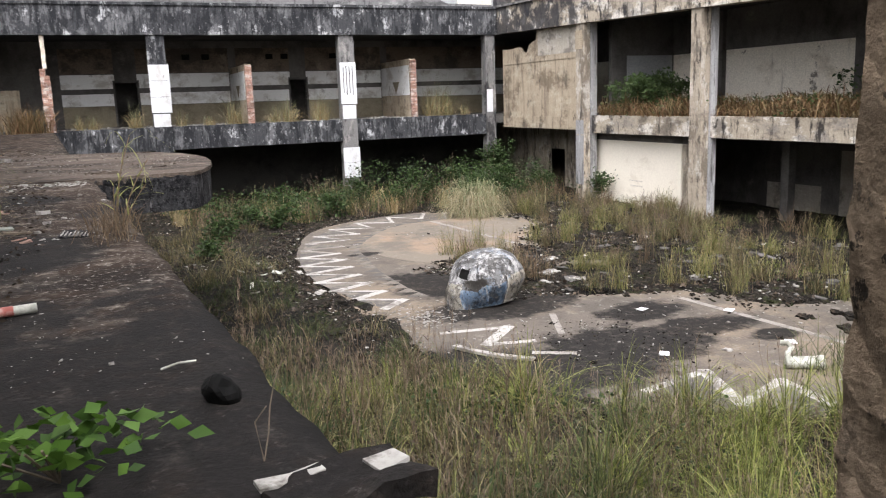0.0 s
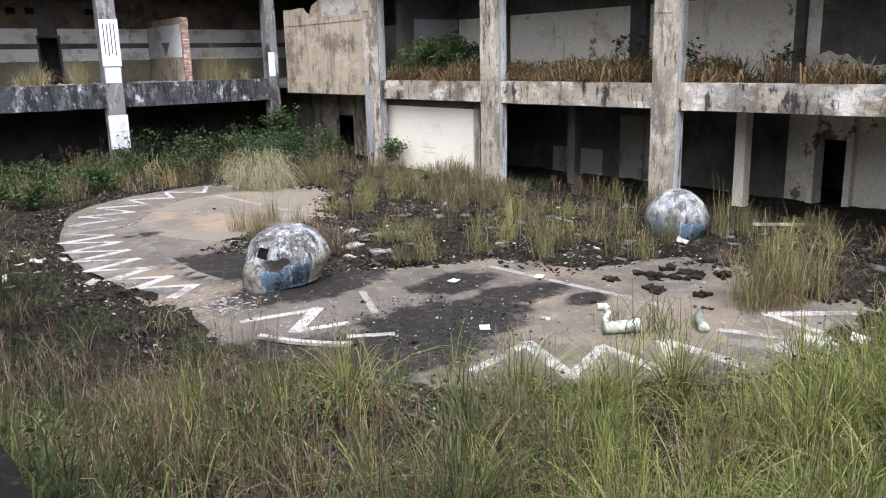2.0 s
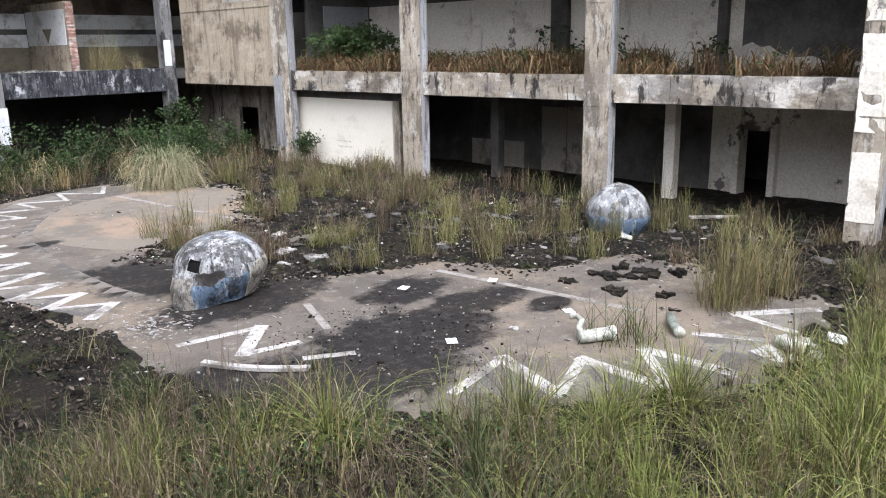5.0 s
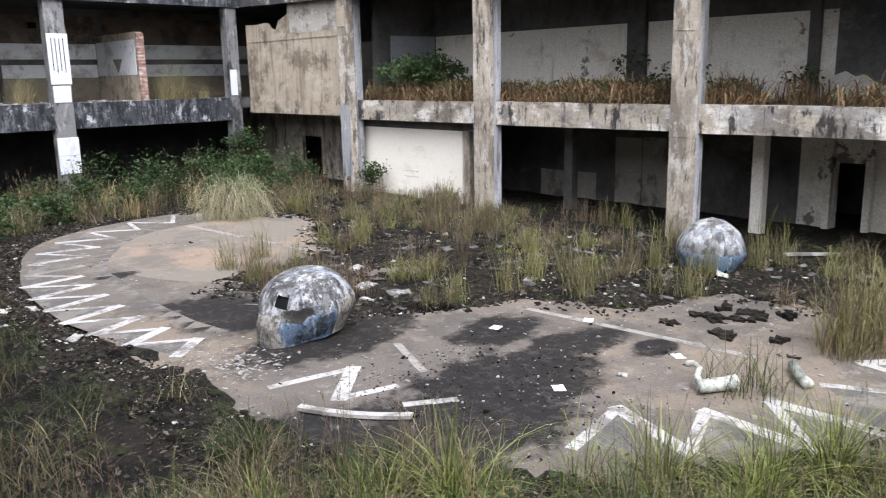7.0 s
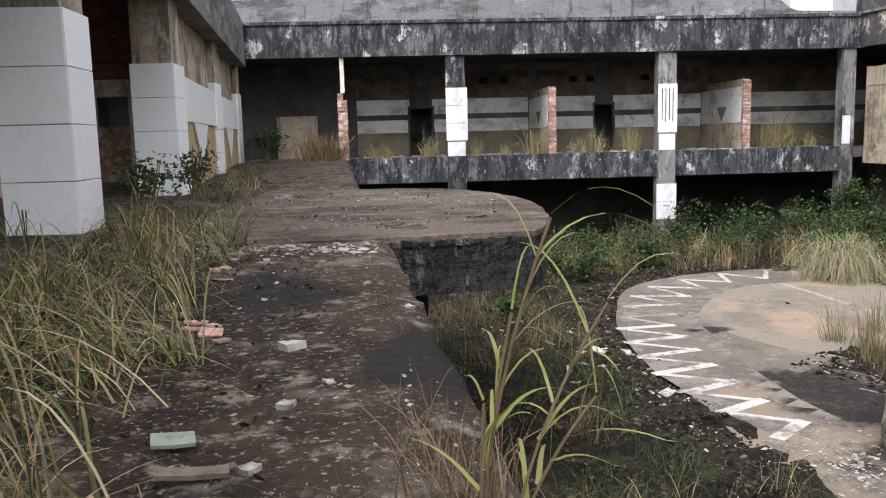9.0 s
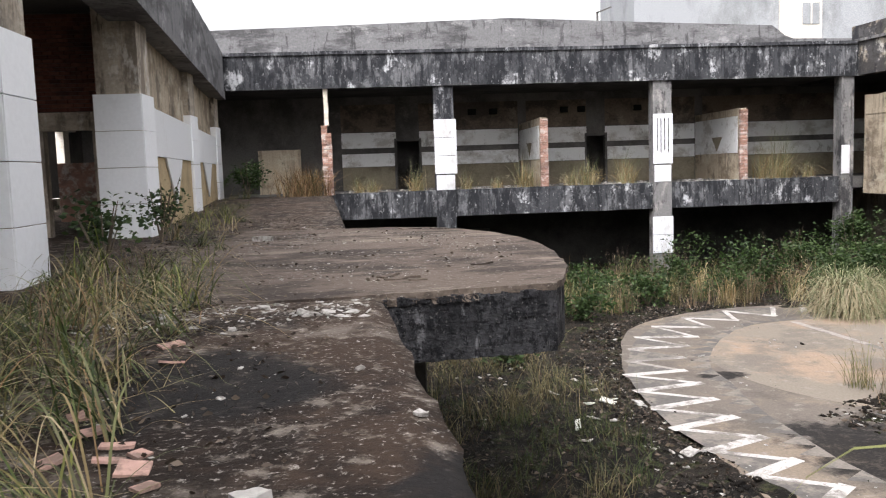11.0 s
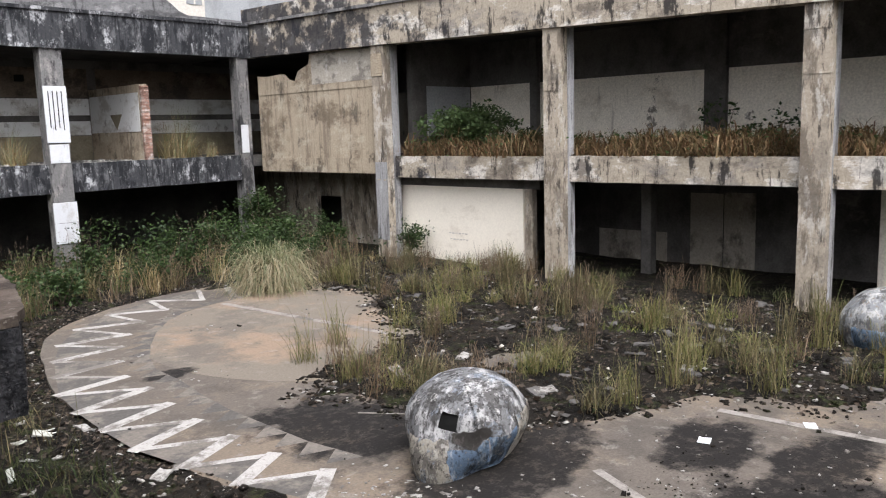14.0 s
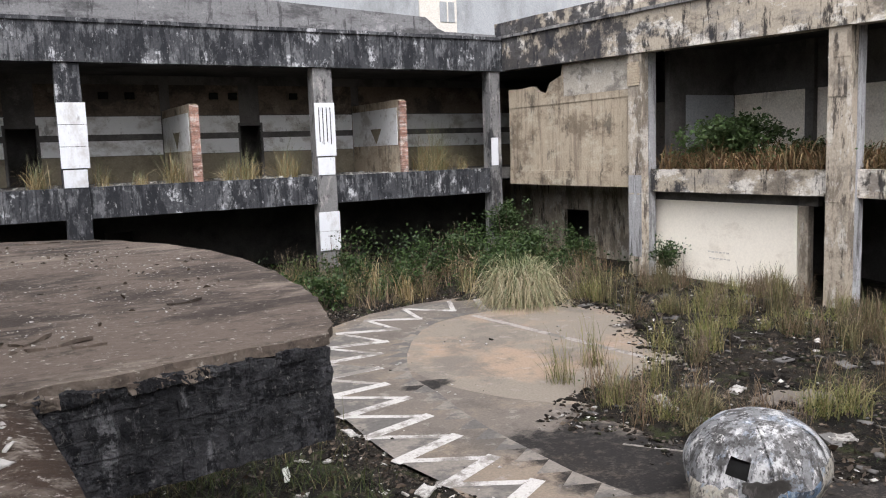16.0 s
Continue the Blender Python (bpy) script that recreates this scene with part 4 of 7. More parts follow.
for k, y in enumerate(E_COLS):
    lab = "tall weathered concrete column with black streaks"
    c = column(EX, EX + 0.36, y - 0.72, y, FLOOR - 0.3, 4.75, M_COLUMN, lab)
    rear = roughen(add_box(bmesh.new(), EX + 0.4, E_SLAB + 0.2, y - 0.72, y - 0.03, FLOOR - 0.3, 4.7, 0.015), 0.6, 0.015, 1.3)
    under(part("rear_pier", rear, M_REAR, c, "grey rear half of the column"), c)
    under(part("groove", add_box(bmesh.new(), EX + 0.35, EX + 0.41, y - 0.68, y - 0.06, FLOOR - 0.3, 4.7), M_DARKWALL, c), c)
    for z, dz in ((-0.75, 0.05), (3.55, 0.04), (2.4, 0.03)):
        under(part("chipped_joint", roughen(add_box(bmesh.new(), EX - 0.012, EX + 0.2, y - 0.73, y + 0.012, z, z + dz), 0.1, 0.012, 6), M_COLUMN, c), c)
    if k == 0:
        for r in range(9):
            under(part("brick", add_box(bmesh.new(), EX - 0.03, EX + 0.3, y - 0.62 + rng.uniform(-0.03, 0.03), y + 0.02, 3.45 + r * 0.1, 3.535 + r * 0.1), M_PANEL, c), c)
    if k == 0:
        under(part("whitewash", roughen(add_box(bmesh.new(), EX - 0.012, EX - 0.002, y - 0.715, y - 0.005, -3.2, 0.0), 0.25, 0.006, 3), M_REAR, c, "pale bluish whitewash"), c)
    if k == 3:
        c["label"] = "concrete column with flaking whitewash"
        for z0, z1 in ((-3.4, -1.6), (-1.1, 1.3), (1.6, 2.4)):
            under(part("whitewash", roughen(add_box(bmesh.new(), EX - 0.012, EX - 0.002, y - 0.7, y - 0.02, z0, z1), 0.3, 0.03, 2), M_PLASTER, c), c)

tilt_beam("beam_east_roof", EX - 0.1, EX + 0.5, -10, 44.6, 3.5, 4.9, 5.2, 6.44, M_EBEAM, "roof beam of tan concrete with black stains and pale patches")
tilt_beam("ledge_east", EX - 0.22, EX + 0.3, -10, 44.75, 5.12, 6.38, 5.24, 6.5, M_NCOL, "thin dark ledge on the roof beam", "ledge")
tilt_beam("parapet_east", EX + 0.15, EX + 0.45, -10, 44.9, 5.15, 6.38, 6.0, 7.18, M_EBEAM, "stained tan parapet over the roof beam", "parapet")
for a, b in zip((44.2,) + E_COLS, tuple(E_COLS) + (-10,)):
    hi, lo = a - (0.72 if a < 44 else 0), b
    if a > 44:
        continue
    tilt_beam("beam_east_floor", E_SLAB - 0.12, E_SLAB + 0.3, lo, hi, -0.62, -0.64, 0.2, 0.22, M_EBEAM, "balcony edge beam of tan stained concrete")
structure("floor_east", add_box(bmesh.new(), E_SLAB + 0.3, 28.5, -10, 44, -0.3, 0.16), M_DARKWALL, "dirty upper concrete floor with soil on it", "floor")
structure("ceiling_east", add_box(bmesh.new(), EX + 0.5, 28.5, -10, 50.3, 4.95, 5.3), M_CEIL, "dark concrete ceiling slab", "ceiling")
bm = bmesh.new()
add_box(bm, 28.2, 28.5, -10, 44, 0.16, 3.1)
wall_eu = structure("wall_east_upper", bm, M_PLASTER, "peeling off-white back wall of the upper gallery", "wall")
# dark from 3.1 m up to the ceiling
structure("wall_east_top", add_box(bmesh.new(), 28.16, 28.5, -10, 44, 3.1, 4.95), M_DARKWALL, "dark upper wall over the plaster", "wall")
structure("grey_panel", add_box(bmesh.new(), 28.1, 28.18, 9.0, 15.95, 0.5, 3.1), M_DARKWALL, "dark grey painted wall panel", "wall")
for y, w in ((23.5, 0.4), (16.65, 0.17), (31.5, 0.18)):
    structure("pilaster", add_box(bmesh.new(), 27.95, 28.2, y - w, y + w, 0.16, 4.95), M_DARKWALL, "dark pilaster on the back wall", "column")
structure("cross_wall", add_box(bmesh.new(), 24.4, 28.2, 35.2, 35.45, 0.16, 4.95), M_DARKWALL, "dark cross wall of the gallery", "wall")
part("grey_panel", roughen(add_box(bmesh.new(), 25.3, 28.1, 35.16, 35.198, 0.5, 3.1), 0.5, 0.01), M_FAR, bpy.data.objects["cross_wall"], "pale grey panel on the cross wall")
# lower back wall with its doorway
bm = bmesh.new()
add_box(bm, 28.2, 28.5, 15.7, 16.9, FLOOR - 0.3, -0.3)
add_box(bm, 28.2, 28.5, -10, 14.65, FLOOR - 0.3, -0.3)
add_box(bm, 28.2, 28.5, 14.65, 15.7, -1.84, -0.3)
structure("wall_east_lower", bm, M_PLASTER, "peeling pale wall at courtyard level with a dark doorway", "wall")
structure("wall_east_lower", add_box(bmesh.new(), 28.2, 28.5, 16.9, 44, FLOOR - 0.3, -0.3), M_DARKWALL, "dark wall at courtyard level", "wall")
for y0, y1, z1 in ((22.0, 23.15, -1.3), (23.2, 24.45, -1.35), (25.4, 28.4, -2.9)):
    structure("plaster_panel", roughen(add_box(bmesh.new(), 28.17, 28.196, y0, y1, FLOOR - 0.1, z1), 0.5, 0.008), M_DIRTY, "dirty pale plaster on the dark lower wall", "wall finish")
structure("wall_east_outer", add_box(bmesh.new(), 31.5, 31.8, -10, 52, FLOOR - 0.3, 5.3), M_DARKWALL, "plain dark outer wall", "wall")
structure("roof_east", add_box(bmesh.new(), 28.5, 31.8, -10, 52, 4.95, 5.3), M_CEIL, "plain roof slab over the back rooms", "ceiling")
white_wall = structure("white_wall", add_box(bmesh.new(), 23.6, 23.85, 28.75, 35.6, FLOOR - 0.2, -1.0), M_CREAM, "bright cream painted wall panel under the gallery", "wall")
for row, zz in enumerate((-2.82, -3.06)):
    for k in range(6):
        yy = 32.5 - k * 0.17 - 0.05 * row
        part("writing", add_box(bmesh.new(), 23.592, 23.598, yy - 0.12, yy, zz - 0.05 - 0.02 * (k % 2), zz - 0.01), M_FARWARM, white_wall, "faint grey writing")
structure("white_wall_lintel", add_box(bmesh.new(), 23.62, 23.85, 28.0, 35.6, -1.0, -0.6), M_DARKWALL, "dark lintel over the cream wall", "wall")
structure("door_post", add_box(bmesh.new(), 23.62, 23.9, 28.35, 28.7, FLOOR - 0.2, -1.0), M_COLUMN, "grey post beside the cream wall", "trim")
# bay beside the corner: ochre panel with a broken top
bm = bmesh.new()
pan = [(44.1, -0.45), (35.6, -0.5), (35.6, 4.7), (40.0, 4.75), (40.1, 4.3), (40.9, 4.05), (41.2, 3.6), (41.9, 3.75), (42.2, 4.0), (43.2, 3.95), (44.1, 4.0)]
f = bm.faces.new([bm.verts.new((E_SLAB - 0.25, y, z)) for y, z in pan])
ex = bmesh.ops.extrude_face_region(bm, geom=[f])
bmesh.ops.translate(bm, vec=(0.25, 0, 0), verts=[v for v in ex["geom"] if isinstance(v, bmesh.types.BMVert)])
panel = structure("wall_east_panel", bm, M_PANEL, "ochre board-marked concrete infill wall with a broken top", "wall")
part("upper_coat", roughen(add_box(bmesh.new(), E_SLAB - 0.262, E_SLAB - 0.252, 35.64, 39.9, 3.38, 4.68), 0.3, 0.008, 3), M_COATING, panel, "greyish white plaster coat")
for y in np.arange(36.9, 44, 1.22):
    part("board_ridge", add_box(bmesh.new(), E_SLAB - 0.26, E_SLAB - 0.252, y, y + 0.035, 0.16, 3.08), M_PANEL, panel)
for z0, z1, d in ((-0.5, 0.15, 0.05), (3.1, 3.35, 0.03)):
    part("band", add_box(bmesh.new(), E_SLAB - 0.25 - d, E_SLAB - 0.252, 35.62, 44.05, z0, z1), M_PANEL, panel)
bm = bmesh.new()
add_box(bm, 25.4, 25.6, 35.6, 41.35, FLOOR - 0.3, -0.5)
add_box(bm, 25.4, 25.6, 43.2, 50, FLOOR - 0.3, -0.5)
add_box(bm, 25.4, 25.6, 41.35, 43.2, -1.85, -0.5)
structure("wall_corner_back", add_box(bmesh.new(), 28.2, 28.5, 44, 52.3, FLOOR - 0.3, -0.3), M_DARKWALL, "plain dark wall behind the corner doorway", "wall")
structure("wall_corner_end", add_box(bmesh.new(), 28.5, 31.8, 52.0, 52.3, FLOOR - 0.3, 5.3), M_DARKWALL, "plain dark end wall of the corner", "wall")
structure("wall_corner_lower", bm, M_COLUMN, "grey-tan wall in the corner with a dark doorway", "wall")
structure("inner_column", add_box(bmesh.new(), 25.5, 25.9, 16.9, 17.3, FLOOR - 0.3, -0.3, 0.02), M_PLASTER, "slim pale inner column", "column")
structure("inner_column", add_box(bmesh.new(), 25.5, 25.9, 24.6, 25.0, FLOOR - 0.3, -0.3, 0.02), M_DARKWALL, "slim dark inner column", "column")

# ---------------------------------------------------------------- west wing
W_COLS = (18.1, 26.0, 34.5, 43.0)
for k, y in enumerate((9.7,) + W_COLS):
    x = west_x(y) - (0.3 if y < 20 else 0.12)
    z1 = 3.05
    col = column(x - 0.92, x - 0.04, y - 0.0, y + 0.85, -0.4, 5.2, M_COLUMN, "square concrete column clad in white tiles", [], "tiled columns")
    h = (z1 + 0.02) / 4
    for r in range(4):
        z0 = terrace_z(x, y) - 0.05 + r * h
        under(part("tile", add_box(bmesh.new(), x - 0.98, x, y - 0.06, y - 0.004, z0 + 0.006, z0 + h - 0.006, 0.006), M_CTILE, col), col)
        under(part("tile", add_box(bmesh.new(), x - 0.036, x + 0.02, y - 0.05, y + 0.88, z0 + 0.006, z0 + h - 0.006, 0.006), M_CTILE, col), col)


def west_box(bm, d0, d1, y0, y1, z0, z1):
    """A box along the west face: d metres out from it (east positive), from y0 to y1."""
    vs = [bm.verts.new((west_x(y) + d, y, z)) for z in (z0, z1) for d, y in ((d0, y0), (d1, y0), (d1, y1), (d0, y1))]
    for q in ((3, 2, 1, 0), (4, 5, 6, 7), (0, 1, 5, 4), (1, 2, 6, 5), (2, 3, 7, 6), (3, 0, 4, 7)):
        bm.faces.new([vs[i] for i in q])
    return bm


structure("beam_west_roof", roughen(west_box(bmesh.new(), -0.7, 0.25, -10, 44.2, 4.5, 6.45), 0.9, 0.015), M_PARAPET, "grey concrete roof beam", "beam")
structure("ceiling_west", west_box(bmesh.new(), -6, -0.7, -10, 44, 4.9, 5.2), M_CEIL, "dark ceiling slab", "ceiling")
bm = bmesh.new()
west_box(bm, -6.3, -6, -10, 44, -0.6, 0.6)
west_box(bm, -6.3, -6, -10, 44, 3.3, 5.2)
for k in range(14):
    west_box(bm, -6.3, -6, -10 + k * 4, -9.2 + k * 4, 0.6, 3.3)
structure("wall_west_back", bm, M_PLASTER, "back wall of the west rooms with open windows", "wall")
for y0, y1 in ((26.9, 34.5), (35.4, 43.0)):
    structure("infill_wall", west_box(bmesh.new(), -0.45, -0.2, y0, y1, 0, 2.85), M_OCHRE, "olive painted infill wall", "wall")
    structure("tile_panel", west_box(bmesh.new(), -0.2, -0.14, y0, y1, 1.75, 2.85), M_CTILE, "white tiled upper part of the infill wall", "wall")
    structure("board_panel", west_box(bmesh.new(), -0.6, -0.35, y0, y1, 2.85, 4.5), M_PANEL, "yellowish board over the infill wall", "wall")
for yc in (30.6, 39.2):
    bm = bmesh.new()
    vs = [bm.verts.new((west_x(y) + d, y, z)) for d in (-0.19, -0.145) for y, z in ((yc - 1.5, 1.74), (yc + 1.5, 1.74), (yc, 0.5))]
    for q in ((0, 1, 2), (5, 4, 3), (0, 3, 4, 1), (1, 4, 5, 2), (2, 5, 3, 0)):
        bm.faces.new([vs[k] for k in q])
    structure("tile_point", bm, M_CTILE, "white pointed tile inlay on the olive wall", "wall finish")
bm = bmesh.new()
add_box(bm, -12, -7.0, 27.0, 27.25, -0.3, 2.35)
add_box(bm, -5.95, -5.3, 27.0, 27.25, -0.3, 2.35)
add_box(bm, -12, -5.3, 26.97, 27.25, 2.35, 2.75)
structure("cross_wall_west", bm, M_COLUMN, "grey rendered cross wall with a doorway", "wall")
bw = structure("brick_wall", add_box(bmesh.new(), -12, -5.3, 27.06, 27.25, 2.75, 4.9), M_DARKWALL, "dark red brick wall over the lintel", "wall")
for r in range(24):
    for k in range(10):
        x0 = -7.6 + k * 0.235 - (0.117 if r % 2 else 0)
        part("brick", add_box(bmesh.new(), x0, x0 + 0.22, 27.02 + rng.uniform(-0.006, 0.006), 27.07, 2.77 + r * 0.088, 2.845 + r * 0.088), M_DBRICK, bw)
structure("brick_stub", add_box(bmesh.new(), -8.6, -7.0, 32.0, 32.25, 0.0, 1.75), M_BRICK, "low broken wall of pale pink brick", "wall")
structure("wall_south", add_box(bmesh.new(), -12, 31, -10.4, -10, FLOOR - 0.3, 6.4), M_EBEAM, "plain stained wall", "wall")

# near pillar by the start
structure("pillar_foot", add_box(bmesh.new(), 2.28, 2.9, 1.35, 1.85, FLOOR - 0.3, -1.6), M_PILLAR, "foot of a porous concrete pillar", "column")
structure("pillar_head", add_box(bmesh.new(), 2.28, 2.9, 1.35, 1.85, 3.2, 6.2), M_PILLAR, "head of a porous concrete pillar", "column")
structure("pillar", roughen(roughen(add_box(bmesh.new(), 2.28, 2.9, 1.35, 1.85, -1.6, 3.2), 0.07, 0.035, 3.0), 0.09, 0.014, 14.0), M_PILLAR, "porous brown concrete pillar with crumbled edges", "column")

# ---------------------------------------------------------------- beyond the roofs
far = thing("far_building", (24, 62, FLOOR), "tall grey stained building behind the roof", "building")
under(part("wall", add_box(bmesh.new(), 18, 28, 62, 70, FLOOR - 0.3, 18), M_FAR, far), far)
bay = under(part("bright_bay", add_box(bmesh.new(), 28, 31, 61.9, 70, FLOOR - 0.3, 18), M_FARWARM, far), far)
part("window", add_box(bmesh.new(), 29.6, 30.8, 61.85, 61.89, 10.2, 11.6, 0.01), M_FAR, bay)
part("mullion", add_box(bmesh.new(), 30.15, 30.25, 61.8, 61.846, 10.2, 11.6), M_FARWARM, bay)
under(part("rear_wall", add_box(bmesh.new(), 31, 45, 62.3, 70, FLOOR - 0.3, 13.4), M_FAR, far), far)
bm = bmesh.new()
lamp = thing("roof_lamp", (10.6, 44.9, 7.4), "thin bent lamp pole on the roof edge", "lamp")
under(part("pole", add_box(bmesh.new(), 10.56, 10.64, 44.86, 44.94, 5.3, 8.05), M_DARKWALL, lamp), lamp)
under(part("arm", add_box(bmesh.new(), 10.56, 11.3, 44.86, 44.94, 0, 0.06, 0, Matrix.Translation((0, 0, 8.0)) @ Matrix.Translation((10.6, 0, 0)) @ Matrix.Rotation(-0.35, 4, "Y") @ Matrix.Translation((-10.6, 0, 0))), M_DARKWALL, lamp), lamp)
structure("roof_north", add_box(bmesh.new(), -14, 28.5, NY + 0.5, 52.6, 5.3, 5.5), M_PARAPET, "flat grey concrete roof", "roof")
# low remains of plaster at the foot of the grey panel
bm = bmesh.new()
rim = [(16.2, 0.16), (16.15, 0.75), (15.9, 1.0), (15.6, 1.12), (15.3, 0.95), (15.0, 1.0), (14.6, 0.72), (14.1, 0.62), (13.6, 0.66), (13.0, 0.42), (12.2, 0.5), (11.4, 0.3), (9.2, 0.35), (9.2, 0.16)]
f = bm.faces.new([bm.verts.new((28.02, y, z)) for y, z in rim])
ex = bmesh.ops.extrude_face_region(bm, geom=[f])
bmesh.ops.translate(bm, vec=(0.08, 0, 0), verts=[v for v in ex["geom"] if isinstance(v, bmesh.types.BMVert)])
structure("plaster_remains", bm, M_FARWARM, "jagged pale plaster left at the foot of a wall", "wall")
for y, z0 in ((14.45, FLOOR), (15.72, FLOOR)):
    structure("door_post", add_box(bmesh.new(), 27.9, 28.2, y, y + 0.22, z0 - 0.2, -0.4), M_PLASTER, "pale post beside a dark doorway", "trim")

# ---------------------------------------------------------------- globes
def globe(at, r, point, hole, label, patches, shell=M_DOME, tip=0.0, tall=1.0, peak=0.0):
    """A hollow fibreglass globe of twelve gores, cut off at the foot, with flaking panels. patches: (from, to, foot, top, dip, material, name, label)."""
    g = thing("globe", at, label, "globe", "painted globes")
    g.rotation_euler = Matrix.Rotation(radians(tip), 3, Vector((-0.54, -0.84, 0))).to_euler()
    secs, rings = 60, 24

    def spot(a, u, out=0.0):
        # u runs from the foot (0) to the crown (1)
        h = 1.5 * r * u
        t = (h - 0.62 * r) / (0.88 * r)
        rad = math.sqrt(max(0.0, 1 - abs(t) ** 2.2)) if t > 0 else 1 - 0.36 * (-t / 0.7) ** 1.5
        gore = (a + 0.13) % (math.pi / 6) - math.pi / 12
        rad *= 0.5 + 0.5 * math.cos(math.pi / 12) / math.cos(gore)
        rad += max(0.0, math.cos(a - point)) ** 9 * 0.6 * max(0.0, 1 - u / 0.6) ** 1.1
        dent = noise.noise(Vector((math.cos(a), math.sin(a), u * 2)) * 1.6) * 0.08 + noise.noise(Vector((math.cos(a) * 3, math.sin(a) * 3, u * 6 + 4))) * 0.018
        rad = rad * (1 + dent) + out / r
        z = (h + peak * r * max(0.0, u - 0.8) ** 2 * 25 * 0.2) * tall
        return Vector((r * rad * math.cos(a), r * rad * math.sin(a), z + out * max(0.0, t)))

    bm = bmesh.new()
    grid = [[bm.verts.new(spot(2 * math.pi * j / secs, i / rings)) for j in range(secs)] for i in range(rings)]
    crown = bm.verts.new(spot(0, 1.0))
    hj, hi = round(hole / (2 * math.pi) * secs), 14
    if hole > 0:
        ring = [grid[i][(hj + j) % secs] for i in range(hi, hi + 5) for j in range(4)]
        mid = sum((v.co for v in ring), Vector()) / len(ring)
        turn = Matrix.Rotation(radians(-16), 3, Vector((mid.x, mid.y, 0.3)).normalized())
        for v in ring:
            v.co = mid + turn @ (v.co - mid)
    for i in range(rings - 1):
        for j in range(secs):
            if hole > 0 and hi <= i < hi + 4 and (j - hj) % secs in (0, 1, 2):
                continue
            bm.faces.new((grid[i][j], grid[i][(j + 1) % secs], grid[i + 1][(j + 1) % secs], grid[i + 1][j]))
    for j in range(secs):
        bm.faces.new((grid[-1][j], grid[-1][(j + 1) % secs], crown))
    part("shell", bm, shell, g, "chalky grey shell with white streaks", True)
    # black inner shell: the shade inside the globe is put into its colour
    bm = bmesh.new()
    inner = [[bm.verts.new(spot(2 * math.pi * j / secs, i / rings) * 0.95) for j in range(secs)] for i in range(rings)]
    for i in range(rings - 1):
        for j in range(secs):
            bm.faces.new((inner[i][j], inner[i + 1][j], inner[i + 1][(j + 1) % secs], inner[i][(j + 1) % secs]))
    part("hollow_shade", bm, M_HOLLOWSHADE, g, "", True)
    # flaking panels with ragged edges
    for n, (a0, a1, u0, u1, dip, mt, name, lab) in enumerate(patches):
        bm = bmesh.new()
        cols = []
        count = max(6, round(math.degrees(a1 - a0) / 2.5))
        for c in range(count + 1):
            f = c / count
            a = a0 + (a1 - a0) * f
            rag = 0.03 * noise.noise(Vector((a * 9, n * 3.1, 0))) + 0.014 * noise.noise(Vector((a * 31, n, 2)))
            low = u0 + dip * (1 - abs(2 * f - 1)) * (1 if dip < 0 else 0) + (rag if u0 > 0.05 else 0)
            top = u1 + (dip * abs(2 * f - 1) if dip > 0 else 0) + rag
            cols.append([bm.verts.new(spot(a + 0.03 * noise.noise(Vector((q * 1.3, n * 2.0 + f * 3, 7))), low + (top - low) * q / 7, 0.007 + 0.003 * n)) for q in range(8)])
        for ca, cb in zip(cols, cols[1:]):
            for q in range(7):
                bm.faces.new((ca[q], cb[q], cb[q + 1], ca[q + 1]))
        bmesh.ops.solidify(bm, geom=list(bm.faces), thickness=0.006)
        part(name, bm, mt, g, lab, True)
    # lap seams between the gores
    for k in (0, 3, 5, 8, 10):
        a0 = math.pi / 6 * k - 0.13
        bm = bmesh.new()
        rows = [[bm.verts.new(spot(a0 + w, i / rings, 0.003)) for w in (-0.02 + 0.012 * noise.noise(Vector((i * 0.9, k, 0))), 0.02 + 0.012 * noise.noise(Vector((i * 0.9, k, 5))))] for i in range(10 + (k * 5) % 4, rings)]
        for ra, rb in zip(rows, rows[1:]):
            bm.faces.new((ra[0], ra[1], rb[1], rb[0]))
        bmesh.ops.solidify(bm, geom=list(bm.faces), thickness=0.008)
        part("seam", bm, shell, g, "", True)
    return g


DEG = math.pi / 180
globe((9.46, 18.95, FLOOR + 0.02), 1.0, radians(188), radians(200), "large cut globe, stained grey above and blue below, one square hole", (
    (150 * DEG, 207 * DEG, 0.01, 0.5, 0, M_DOMECREAM, "panel", "flaking cream panel"), (206 * DEG, 242 * DEG, 0.01, 0.36, 0.05, M_DOMEBLUE, "panel", "flaking blue panel"), (243 * DEG, 274 * DEG, 0.01, 0.4, 0.06, M_DOMEBLUE, "panel", "flaking blue panel"),
    (276 * DEG, 318 * DEG, 0.01, 0.55, 0, M_DOMECREAM, "panel", "flaking cream panel"), (210 * DEG, 246 * DEG, 0.47, 0.56, -0.12, M_DOMEDARK, "bare_patch", "dark bare patch where paint has peeled")), tip=7.0, tall=0.94)
# the break at the foot is a black patch, its shade painted on
globe((20.25, 15.75, FLOOR - 0.2), 0.9, radians(40), 0, "large cut globe, chalky grey and pale blue, among weeds", (
    (150 * DEG, 222 * DEG, 0.0, 0.5, 0, M_DOMEBLUE, "panel", "faded blue panel"), (224 * DEG, 300 * DEG, 0.0, 0.48, 0, M_DOMEBLUE, "panel", "faded blue panel"), (214 * DEG, 240 * DEG, 0.0, 0.05, 0.22, M_HOLLOWSHADE, "break", "black patch standing for the shade in a break at the foot")), shell=M_DOMEGREY, tall=1.12, peak=0.5)

